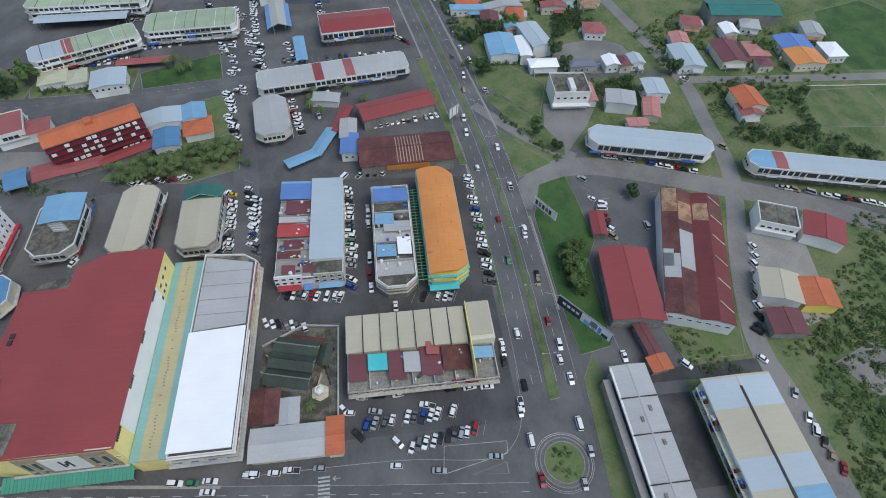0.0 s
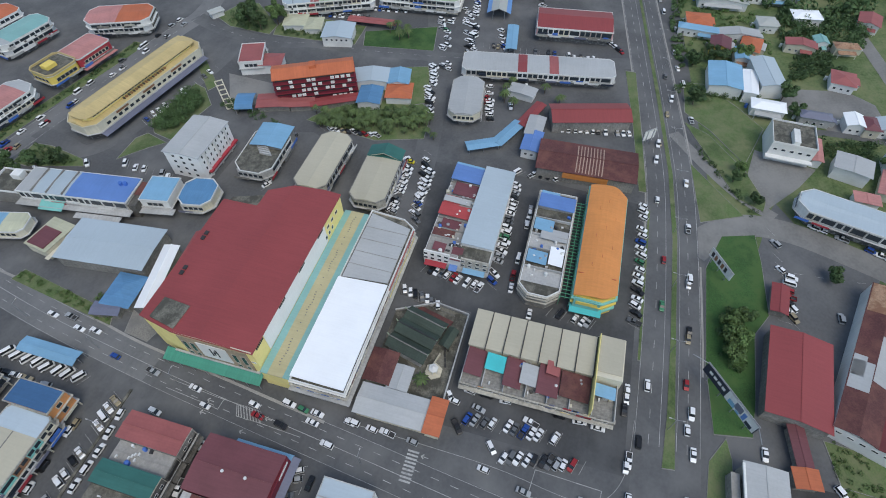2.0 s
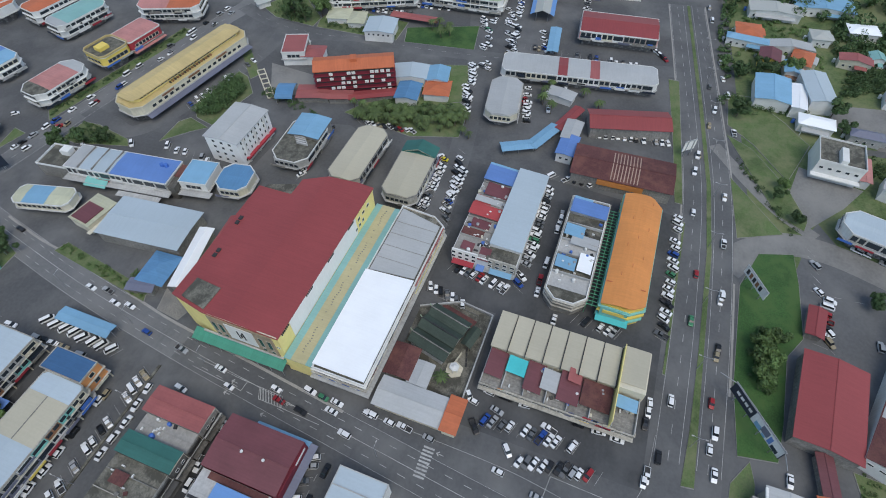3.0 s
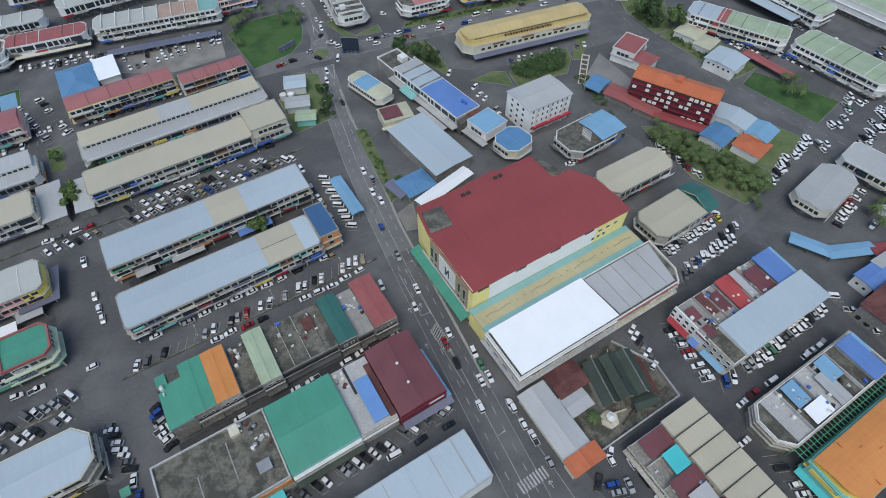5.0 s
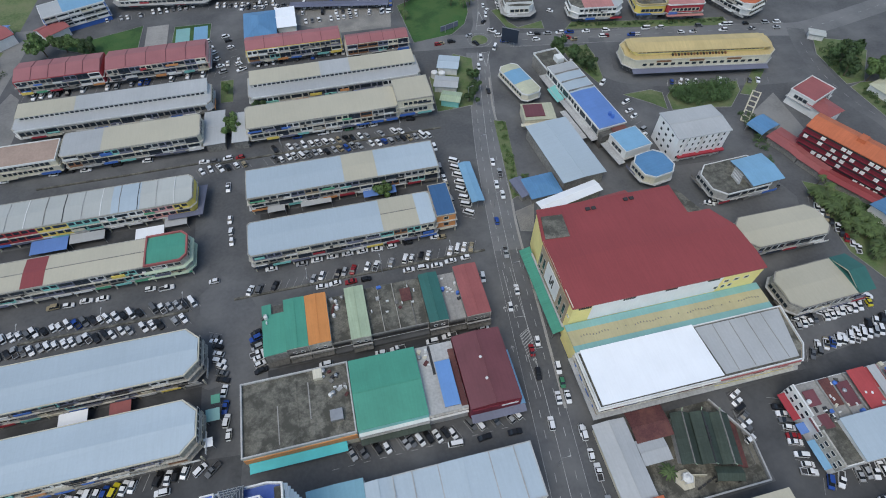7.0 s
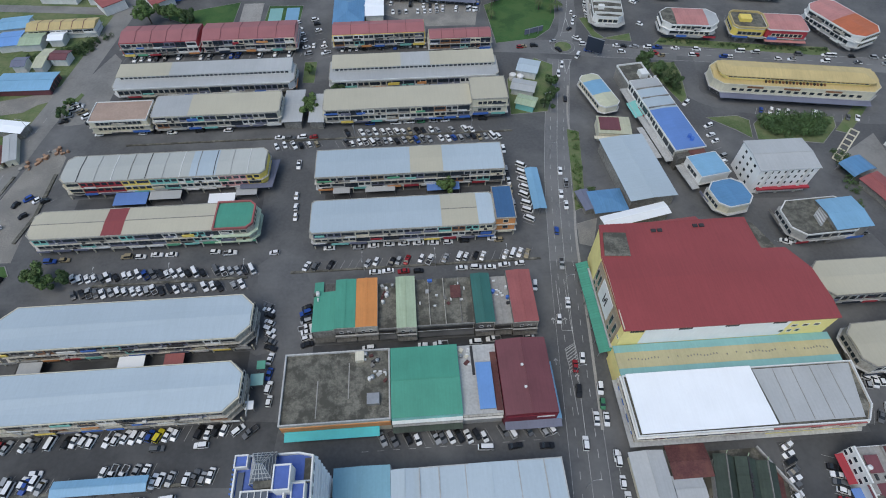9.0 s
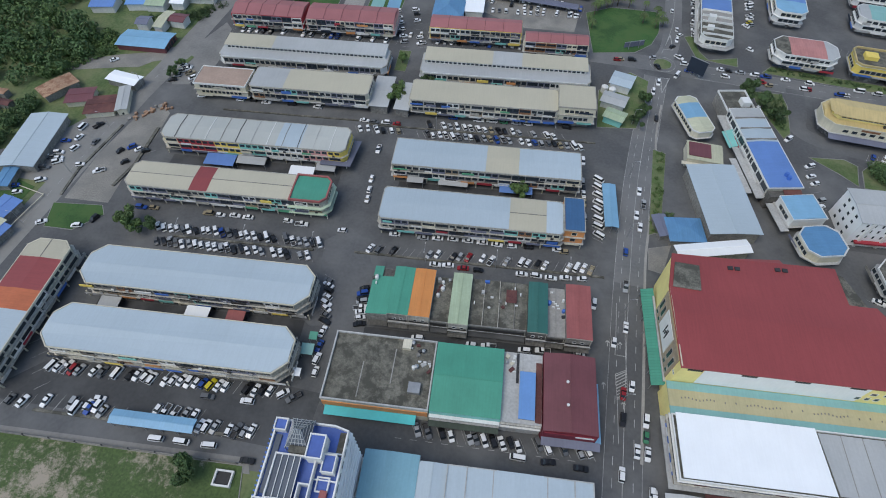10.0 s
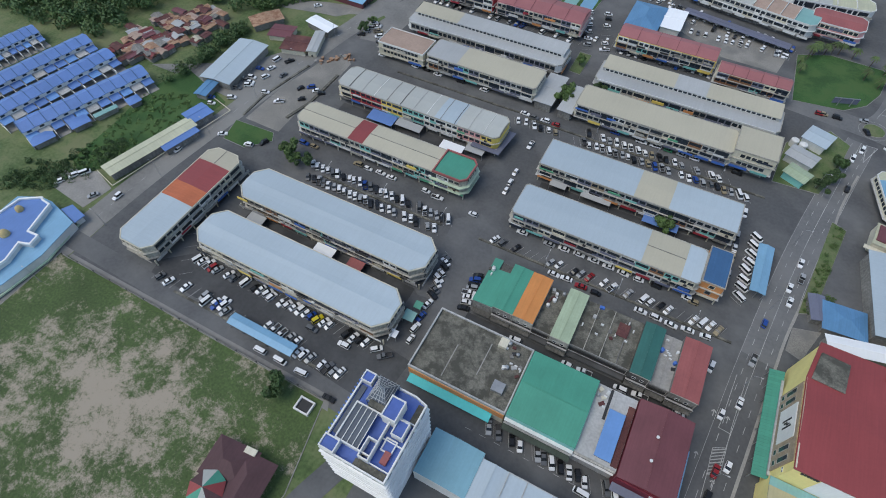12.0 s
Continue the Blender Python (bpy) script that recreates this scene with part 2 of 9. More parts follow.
# ---- mesh helpers ----
class Shape:
    """Faces gathered for one mesh; m is the material slot."""

    def __init__(self):
        self.v, self.f, self.m = [], [], []

    def face(self, pts, m=0):
        n = len(self.v)
        self.v += [tuple(p) for p in pts]
        self.f.append(tuple(range(n, n + len(pts))))
        self.m.append(m)

    def prism(self, poly, z0, z1, m=0, top=None):
        n, k = len(self.v), len(poly)
        self.v += [(x, y, z0) for x, y in poly] + [(x, y, z1) for x, y in poly]
        self.f += [tuple(reversed(range(n, n + k))), tuple(range(n + k, n + 2 * k))]
        self.f += [(n + i, n + (i + 1) % k, n + k + (i + 1) % k, n + k + i) for i in range(k)]
        self.m += [m, m if top is None else top] + [m] * k
        return self

    def box(self, x0, x1, y0, y1, z0, z1, m=0):
        return self.prism([(x0, y0), (x1, y0), (x1, y1), (x0, y1)], z0, z1, m)

    def plate(self, quad, thick, m=0):
        """A sheet of that thickness below four corners in space."""
        n = len(self.v)
        self.v += [tuple(p) for p in quad] + [(p[0], p[1], p[2] - thick) for p in quad]
        self.f += [(n, n + 1, n + 2, n + 3), (n + 7, n + 6, n + 5, n + 4)]
        self.f += [(n + i, n + 4 + i, n + 4 + (i + 1) % 4, n + (i + 1) % 4) for i in range(4)]
        self.m += [m] * 6
        return self

    def tube(self, x, y, z0, z1, r0, r1=None, n=10, m=0):
        r1 = r0 if r1 is None else r1
        k = len(self.v)
        a = [2 * math.pi * i / n for i in range(n)]
        self.v += [(x + r0 * math.cos(t), y + r0 * math.sin(t), z0) for t in a] + [(x + r1 * math.cos(t), y + r1 * math.sin(t), z1) for t in a]
        self.f += [tuple(reversed(range(k, k + n))), tuple(range(k + n, k + 2 * n))]
        self.f += [(k + i, k + (i + 1) % n, k + n + (i + 1) % n, k + n + i) for i in range(n)]
        self.m += [m] * (n + 2)
        return self

    def beam(self, a, b, r, m=0):
        """A square bar from a to b."""
        a, b = Vector(a), Vector(b)
        d = (b - a).normalized()
        u = d.cross(Vector((0, 0, 1)))
        u = (u if u.length > 0.01 else Vector((1, 0, 0))).normalized() * r
        w = d.cross(u).normalized() * r
        n = len(self.v)
        for c in (a, b):
            self.v += [tuple(c + u + w), tuple(c - u + w), tuple(c - u - w), tuple(c + u - w)]
        self.f += [(n + 3, n + 2, n + 1, n), (n + 4, n + 5, n + 6, n + 7)]
        self.f += [(n + i, n + (i + 1) % 4, n + 4 + (i + 1) % 4, n + 4 + i) for i in range(4)]
        self.m += [m] * 6
        return self

    def folded(self, near, far, thick, m=0):
        """One bent sheet of that thickness below two rows of points."""
        n, k = len(self.v), len(near)
        for row_ in (near, far):
            self.v += [tuple(p) for p in row_]
        for row_ in (near, far):
            self.v += [(p[0], p[1], p[2] - thick) for p in row_]
        for i in range(k - 1):
            self.f += [(n + i, n + i + 1, n + k + i + 1, n + k + i), (n + 3 * k + i, n + 3 * k + i + 1, n + 2 * k + i + 1, n + 2 * k + i)]
            self.f += [(n + 2 * k + i, n + 2 * k + i + 1, n + i + 1, n + i), (n + k + i, n + k + i + 1, n + 3 * k + i + 1, n + 3 * k + i)]
            self.m += [m] * 4
        self.f += [(n, n + k, n + 3 * k, n + 2 * k), (n + 2 * k - 1, n + k - 1, n + 3 * k - 1, n + 4 * k - 1)]
        self.m += [m] * 2
        return self

    def closed_band(self, outer, inner, z0, z1, m=0):
        """A band between two outlines, all in one piece."""
        n, k = len(self.v), len(outer)
        for line, z in ((outer, z0), (inner, z0), (outer, z1), (inner, z1)):
            self.v += [(p[0], p[1], z) for p in line]
        for i in range(k):
            j = (i + 1) % k
            self.f += [(n + 2 * k + i, n + 2 * k + j, n + 3 * k + j, n + 3 * k + i), (n + k + i, n + k + j, n + j, n + i), (n + i, n + j, n + 2 * k + j, n + 2 * k + i), (n + k + j, n + k + i, n + 3 * k + i, n + 3 * k + j)]
            self.m += [m] * 4
        return self

    def gable(self, x0, x1, y0, y1, z, rise, along="x", thick=0.14, m=0):
        if along == "x":
            line = [(y0, z), ((y0 + y1) / 2, z + rise), (y1, z)]
            return self.folded([(x1, y, h) for y, h in line], [(x0, y, h) for y, h in line], thick, m)
        line = [(x0, z), ((x0 + x1) / 2, z + rise), (x1, z)]
        return self.folded([(x, y0, h) for x, h in line], [(x, y1, h) for x, h in line], thick, m)

    def hip(self, x0, x1, y0, y1, z, rise, m=0):
        n, h = len(self.v), min(x1 - x0, y1 - y0) / 2
        if x1 - x0 > y1 - y0:
            r = [(x0 + h, (y0 + y1) / 2, z + rise), (x1 - h, (y0 + y1) / 2, z + rise)]
            f = [(0, 1, 5, 4), (1, 2, 5), (2, 3, 4, 5), (3, 0, 4)]
        else:
            r = [((x0 + x1) / 2, y0 + h, z + rise), ((x0 + x1) / 2, y1 - h, z + rise)]
            f = [(0, 1, 4), (1, 2, 5, 4), (2, 3, 5), (3, 0, 4, 5)]
        self.v += [(x0, y0, z), (x1, y0, z), (x1, y1, z), (x0, y1, z)] + r
        self.f += [tuple(n + i for i in q) for q in f] + [(n + 3, n + 2, n + 1, n)]
        self.m += [m] * 5
        return self

    def data(self, name, mats):
        me = bpy.data.meshes.new(name)
        me.from_pydata(self.v, [], self.f)
        for k in mats if isinstance(mats, (list, tuple)) else [mats]:
            me.materials.append(k)
        me.polygons.foreach_set("material_index", self.m)
        me.update()
        return me


def part(name, shape, mats, parent=None, label="", at=None):
    me = shape if isinstance(shape, bpy.types.Mesh) else shape.data(name, mats)
    ob = new(name, me)
    ob.parent = parent
    if at is not None:
        ob.matrix_basis = at
    return tagged(ob, label)


def thing(name, label, category, m=None, group="", kind=""):
    ob = new(name)
    ob.empty_display_size = 0.5
    ob.matrix_basis = m or Matrix()
    return tagged(ob, label, category, group, kind)


def chamfered(L, W, c):
    a, b = L / 2, W / 2
    if not c:
        return [(-a, -b), (a, -b), (a, b), (-a, b)]
    return [(-a + c, -b), (a - c, -b), (a, -b + c), (a, b - c), (a - c, b), (-a + c, b), (-a, b - c), (-a, -b + c)]


MESHES = {}


def window_mesh(w, h, frame_mat=WHITE):
    """A casement: a frame round two dark panes set back in it. It faces -y, its back is at y = 0."""
    key = ("window", w, h, frame_mat.name)
    if key not in MESHES:
        s = Shape()
        a, b, d = w / 2, w / 2 - 0.09, 0.09
        s.v = [(-a, -d, -0.06), (a, -d, -0.06), (a, -d, h), (-a, -d, h), (-b, -d, 0.05), (b, -d, 0.05), (b, -d, h - 0.09), (-b, -d, h - 0.09)]
        s.v += [(-b, -0.03, 0.05), (b, -0.03, 0.05), (b, -0.03, h - 0.09), (-b, -0.03, h - 0.09), (-a, 0.02, -0.06), (a, 0.02, -0.06), (a, 0.02, h), (-a, 0.02, h)]
        for i in range(4):
            j = (i + 1) % 4
            s.f += [(i, j, 4 + j, 4 + i), (4 + i, 4 + j, 8 + j, 8 + i), (12 + i, 12 + j, j, i)]
            s.m += [0, 0, 0]
        s.f.append((8, 9, 10, 11))
        s.m.append(1)
        MESHES[key] = s.data("window", [frame_mat, GLASS])
    return MESHES[key]


def window_strip(length, h, frame_mat, pitch=2.0, gap=0.45, sill=0.1, head=0.1):
    """A band of casements in one frame, each pane set back. It faces -y."""
    n = max(1, int(length / pitch))
    key = ("strip", n, round(length, 1), round(h, 2), frame_mat.name, round(pitch, 2), sill)
    if key in MESHES:
        return MESHES[key]
    xs = [-length / 2]
    for i in range(n):
        x = -length / 2 + length * i / n
        xs += [x + gap / 2, x + length / n - gap / 2]
    xs.append(length / 2)
    zs, s = [0, sill, h - head, h], Shape()
    for z in zs:
        s.v += [(x, -0.1, z) for x in xs]
    w = len(xs)
    for r in range(3):
        for c in range(w - 1):
            q = (r * w + c, r * w + c + 1, (r + 1) * w + c + 1, (r + 1) * w + c)
            if r == 1 and c % 2 == 1:
                k = len(s.v)
                s.v += [(s.v[j][0], -0.02, s.v[j][2]) for j in q]
                s.f.append((k, k + 1, k + 2, k + 3))
                s.m.append(1)
                for e in range(4):
                    s.f.append((q[e], q[(e + 1) % 4], k + (e + 1) % 4, k + e))
                    s.m.append(0)
            else:
                s.f.append(q)
                s.m.append(0)
    k = len(s.v)
    s.v += [(-length / 2, 0.02, 0), (length / 2, 0.02, 0), (length / 2, 0.02, h), (-length / 2, 0.02, h)]
    s.f += [(k, k + 1, w - 1, 0), (3 * w, 4 * w - 1, k + 2, k + 3)]
    s.m += [0, 0]
    MESHES[key] = s.data("window_strip", [frame_mat, GLASS])
    return MESHES[key]


rnd = random.Random(4)
SIGNS = [RED_WALL, BLUE_WALL, YELLOW, WHITE, GREEN_WALL, TEAL_WALL, ORANGE_WALL, WHITE, CREAM, SLATE, SLATE, WEATHERED, GREYWALL, NAVYDARK, BLUE_WALL, DULL]


FRONTS = [DULL, DULL, GREYWALL, GREYWALL, SLATE, NAVYDARK, WEATHERED, WEATHERED, WEATHERED, WEATHERED, WHITE, WHITE, CREAM, SLATE, SLATE, TEAL_WALL, NAVYDARK, BROWN, TAN]
PALE_FRONTS = [WHITE, WHITE, WHITE, WHITE, GREYWALL, GREYWALL, CREAM, WEATHERED, DULL]
PALE_SIGNS = [WHITE, WHITE, GREYWALL, GREYWALL, SLATE, WEATHERED, DULL, DULL, BLUE_WALL, RED_WALL, NAVYDARK]


def facade(root, L, W, z0, storey, floors, sides, spacing, bay, inset, win_w=1.5, win_h=1.2, signs=True, edge=2.5, paints=(), calm=False):
    """Windows on the upper floors, and a signboard and column for each bay of the arcade."""
    for side in sides:
        length, off, turn = {"S": (L, W / 2, 0), "N": (L, W / 2, 180), "E": (W, L / 2, 90), "W": (W, L / 2, 270)}[side]
        at = pose(0, 0, 0, 0, 0, turn)
        m = root.matrix_basis @ at
        if Vector((m[0][1], m[1][1])).dot(Vector((m[0][3], m[1][3]))) < -8:
            continue
        for f in range(1, floors):
            if length > 25 and bay:
                n = max(1, int((length - 2 * edge) / (bay * 0.8)))
                w = (length - 2 * edge) / n
                for i in range(n):
                    mt = paints[min(len(paints) - 1, int(len(paints) * (i + 0.5) / n))] if paints and side == "S" else rnd.choice(PALE_FRONTS if calm else FRONTS)
                    x = (i - (n - 1) / 2) * w
                    part("front_panel", window_strip(w - 0.12, storey - 0.3, mt, w / rnd.choice([2, 3, 3]), 0.55, 0.85, 0.45), None, root, at=at @ pose(x, -off - 0.003, z0 + f * storey + 0.1))
                    if side == "S" and rnd.random() < (0.2 if calm else 0.45):
                        k = rnd.random()
                        bits = Shape().box(-0.5, 0.5, -0.45, 0, 0, 0.7) if k < 0.6 else Shape().box(-w * 0.4, w * 0.4, -0.5, -0.42, 0, 0.8)
                        part("air_conditioner" if k < 0.6 else "railing", bits, rnd.choice([WHITE, GREYWALL, DARK]), root, at=at @ pose(x + rnd.uniform(-1, 1), -off - 0.1, z0 + f * storey + 0.12))
            else:
                part("window_strip", window_strip(max(2, length - 5), min(1.7, storey - 1.0), rnd.choice([GREYWALL, CREAM, CONCRETE]), spacing * 0.62), None, root, at=at @ pose(0, -off - 0.003, z0 + f * storey + 0.75))
        if inset and bay:
            nb = max(1, int(length / bay))
            for i in range(nb + 1 if side == "S" and root.location.y < 170 and root.location.x < 60 else 0):
                x = (i - nb / 2) * length / nb * 0.985
                key = ("column", round(storey, 2))
                if key not in MESHES:
                    MESHES[key] = Shape().box(-0.2, 0.2, 0, 0.4, 0, storey).data("column", CREAM)
                part("column", MESHES[key], None, root, at=at @ pose(x, -off, z0))
            if signs:
                for f in range(1, floors):
                    for i in range(nb):
                        if side == "S" and rnd.random() < 0.25:
                            w = length / nb * rnd.uniform(0.4, 0.9)
                            part("signboard", Shape().box(-w / 2, w / 2, -0.3, -0.02, 0, rnd.uniform(0.5, 1.3)), rnd.choice(PALE_SIGNS if calm else SIGNS + [DARK, GREYWALL, NAVYDARK]), root,
                                 at=at @ pose((i - (nb - 1) / 2) * length / nb, -off - 0.1, z0 + f * storey + rnd.uniform(0.1, 1.0)))
                for i in range(nb):
                    if rnd.random() < (0.85 if side == "S" else 0.4):
                        x = (i - (nb - 1) / 2) * length / nb
                        w = length / nb * rnd.uniform(0.7, 0.95)
                        s = Shape().box(-w / 2, w / 2, -0.12, 0, 0, rnd.uniform(0.8, 1.2))
                        part("signboard", s, rnd.choice(PALE_SIGNS if calm else SIGNS), root, at=at @ pose(x, -off - 0.65, z0 + storey - 0.5))


def block(name, label, cat, x, y, L, W, h, rot=0, floors=3, wall=DULL, band=DULL, roofs=((1, R_BLUEGREY),), rise=0.4,
          chamfer=2.5, rim=0.3, sides="NSEW", spacing=3.0, bay=6.1, inset=1.8, signs=True, roof_in=0.15, along="x", group="", seams=0, storey=None, flat=False, fronts=(), rim_mat=None, calm=True):
    """A row of shops: arcade, upper walls, a ledge at each floor, a rim, and a low roof in stretches of sheet."""
    root = thing(name, label, cat, pose(x, y, 0, 0, 0, rot), group)
    st = storey or h / floors
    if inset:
        part("shopfront", Shape().prism(chamfered(L - 2 * inset, W - 2 * inset, chamfer), 0, st), SHOPFRONT, root, "shopfronts with the arcade's shade put into their colour")
    part("wall", Shape().prism(chamfered(L, W, chamfer), st if inset else 0, h), wall, root)
    for f in range(1, floors):
        part("ledge", Shape().prism(chamfered(L + 1.3, W + 1.3, chamfer + 0.2), f * st - 0.08, f * st + 0.08), GREYWALL if f % 2 and not rim_mat else band, root)
    if rim:
        s = Shape()
        o, n = chamfered(L + 0.4, W + 0.4, chamfer), chamfered(L - 0.1, W - 0.1, chamfer)
        s.closed_band(o, n, h - 0.25, h + rim)
        part("parapet", s, rim_mat or band, root)
    paints = [m for share, m in fronts for k in range(share)]
    facade(root, L, W, 0, st, floors, sides, spacing, bay, inset, signs=signs, edge=max(chamfer, 0.4), paints=paints, calm=calm)
    a, b = L / 2 - roof_in, W / 2 - roof_in
    if flat:
        part("roof", Shape().prism(chamfered(2 * a, 2 * b, chamfer), h, h + 0.12), roofs[0][1], root)
        return root
    x0, total = -a, sum(r[0] for r in roofs)
    for i, (share, mat) in enumerate(roofs):
        x1 = x0 + 2 * a * share / total
        s, lift = Shape(), 0.05 * (i % 2)
        c0 = chamfer if i == 0 else 0
        c1 = chamfer if i == len(roofs) - 1 else 0
        z = h + 0.25 + lift
        if along == "x":
            south = [(x0, -b + c0)] + ([(x0 + c0, -b)] if c0 else []) + ([(x1 - c1, -b)] if c1 else []) + [(x1, -b + c1)]
            north = [(x, -y) for x, y in south[::-1]]
            ring_ = south + [(x1, 0)] + north + [(x0, 0)]
            k = len(ring_)
            s.v = [(x, y, h - 0.1) for x, y in ring_] + [(x, y, z + (rise if y == 0 else 0)) for x, y in ring_]
            s.f = [(i, (i + 1) % k, k + (i + 1) % k, k + i) for i in range(k)] + [tuple(range(k))[::-1]]
            q = len(south)
            s.f += [tuple([2 * k - 1] + [k + i for i in range(q + 1)]), tuple([k + i for i in range(q, k)])]
            s.m = [0] * len(s.f)
        else:
            s.gable(x0, x1, -b, b, z, rise, "y")
        part("roof_sheet", s, mat, root)
        if mat is R_BEIGE and along == "x" and rise > 0.3 and y < 140 and x < 100:
            part("ridge_cap", Shape().box(x0 + 0.1, x1 - 0.1, -0.16, 0.16, z + rise - 0.05, z + rise + 0.06), WEATHERED, root)
        x0 = x1
    for i in range(seams):
        xs = -a + 2 * a * (i + 1) / (seams + 1)
        s = Shape().plate([(xs - 0.12, -b, h + 0.38), (xs + 0.12, -b, h + 0.38), (xs + 0.12, 0, h + rise + 0.38), (xs - 0.12, 0, h + rise + 0.38)], 0.12)
        s.plate([(xs - 0.12, 0, h + rise + 0.38), (xs + 0.12, 0, h + rise + 0.38), (xs + 0.12, b, h + 0.38), (xs - 0.12, b, h + 0.38)], 0.12)
        part("seam", s, roofs[0][1] if roofs[0][1] is R_BLUE else R_MAROON if roofs[0][1] in (R_ROSE, R_YELLOW) else (DARK, WEATHERED, WHITE, GREYWALL)[i * 7 % 4], root)
    return root


def hall(name, label, cat, x, y, L, W, h, rot=0, wall=None, roof=R_RED, rise=2.0, along="x", over=0.7, open_sides=False, group=""):
    """A plain hall or house under one gabled or hipped roof of sheet."""
    root = thing(name, label, cat, pose(x, y, 0, 0, 0, rot), group)
    a, b = L / 2, W / 2
    wall = wall or WEATHERED
    if open_sides:
        for i in range(max(2, int(L / 5)) + 1):
            for sy in (-1, 1):
                part("post", Shape().box(-0.1, 0.1, -0.1, 0.1, 0, h), STEEL, root, at=pose(-a + 0.3 + (L - 0.6) * i / max(2, int(L / 5)), sy * (b - 0.3), 0))
    else:
        s = Shape().box(-a, a, -b, b, 0, h)
        if along == "x":
            for sx in (-a, a - 0.2):
                n = len(s.v)
                s.v += [(sx, -b, h), (sx, b, h), (sx, 0, h + rise), (sx + 0.2, -b, h), (sx + 0.2, b, h), (sx + 0.2, 0, h + rise)]
                s.f += [(n, n + 2, n + 1), (n + 3, n + 4, n + 5), (n, n + 3, n + 5, n + 2), (n + 1, n + 2, n + 5, n + 4)]
                s.m += [0] * 4
        part("wall", s, wall, root)
    if along == "hip":
        part("roof", Shape().hip(-a - over, a + over, -b - over, b + over, h, rise), roof, root)
    else:
        part("roof", Shape().gable(-a - over, a + over, -b - over, b + over, h + 0.16, rise, along), roof, root)
        e = Shape()
        if along == "x":
            e.box(-a - over, a + over, -0.18, 0.18, h + rise + 0.1, h + rise + 0.26)
        else:
            e.box(-0.18, 0.18, -b - over, b + over, h + rise + 0.1, h + rise + 0.26)
        part("ridge_cap", e, roof, root)
    return root


def put_windows(root, L, W, z, sides, spacing=2.6, w=1.2, h=1.1):
    for side in sides:
        length, off, turn = {"S": (L, W / 2, 0), "N": (L, W / 2, 180), "E": (W, L / 2, 90), "W": (W, L / 2, 270)}[side]
        n = max(1, int((length - 1) / spacing))
        for i in range(n):
            part("window", window_mesh(w, h), None, root, at=pose(0, 0, 0, 0, 0, turn) @ pose((i - (n - 1) / 2) * spacing, -off - 0.003, z))


# ---- ground ----
def sheet(name, poly, z, mat, label, category, depth=0.6, kind="structure"):
    return tagged(part(name, Shape().prism(poly, z - depth, z), mat), label, category, kind=kind)


def kerbed(name, poly, mat, label, category, z=0.16):
    """A raised bed of grass or paving inside a kerb."""
    root = thing(name, label, category, kind="structure")
    cx, cy = sum(p[0] for p in poly) / len(poly), sum(p[1] for p in poly) / len(poly)
    s, k = Shape(), len(poly)
    inner = [(p[0] + (cx - p[0]) * 0.3 / max(2, math.hypot(p[0] - cx, p[1] - cy)), p[1] + (cy - p[1]) * 0.3 / max(2, math.hypot(p[0] - cx, p[1] - cy))) for p in poly]
    part("bed", Shape().prism(inner, -0.4, z - 0.03), mat, root)
    for i in range(k):
        j = (i + 1) % k
        part("kerb", Shape().prism([poly[i], poly[j], inner[j], inner[i]], -0.4, z), KERB, root)
    return root


def ribbon(pts, width):
    """The outline of a strip of that width along a line."""
    left, right = [], []
    for i, p in enumerate(pts):
        a, b = Vector(pts[max(0, i - 1)]), Vector(pts[min(len(pts) - 1, i + 1)])
        d = (b - a).normalized()
        w = (width[i] if isinstance(width, (list, tuple)) else width) / 2
        left.append((p[0] - d.y * w, p[1] + d.x * w))
        right.append((p[0] + d.y * w, p[1] - d.x * w))
    return left, right


def curve_through(pts, n=8):
    out = []
    for i in range(len(pts) - 1):
        p0, p1, p2, p3 = (Vector(pts[max(0, min(len(pts) - 1, i + k))]) for k in (-1, 0, 1, 2))
        for j in range(n):
            t = j / n
            out.append(tuple(0.5 * (2 * p1 + (p2 - p0) * t + (2 * p0 - 5 * p1 + 4 * p2 - p3) * t * t + (3 * p1 - p0 - 3 * p2 + p3) * t ** 3)))
    return out + [tuple(pts[-1])]


def strip_mesh(pts, width, z):
    s = Shape()
    l, r = ribbon(pts, width)
    for i in range(len(pts) - 1):
        s.face([(*r[i], z), (*r[i + 1], z), (*l[i + 1], z), (*l[i], z)])
    return s


def road(name, pts, width, z, label, mat=ASPHALT_OLD, smooth=True):
    p = curve_through(pts) if smooth else pts
    return tagged(part(name, strip_mesh(p, width, z), mat), label, "road", kind="structure")


# the country around, and the town's tarmac on it
n = 48
s = Shape()
s.box(-1600, 1700, -1500, 1900, -2.0, -0.08)
tagged(part("ground", s, EARTH), "green scrub and grass round the town", "ground", kind="structure")
sheet("pavement", [(-172, 32), (-40, 32), (-40, -20), (20, -70), (150, -70), (400, -45), (400, 480), (-140, 480), (-160, 215), (-172, 120)], 0.0, ASPHALT,
      "worn dark grey tarmac between the shop blocks", "pavement")

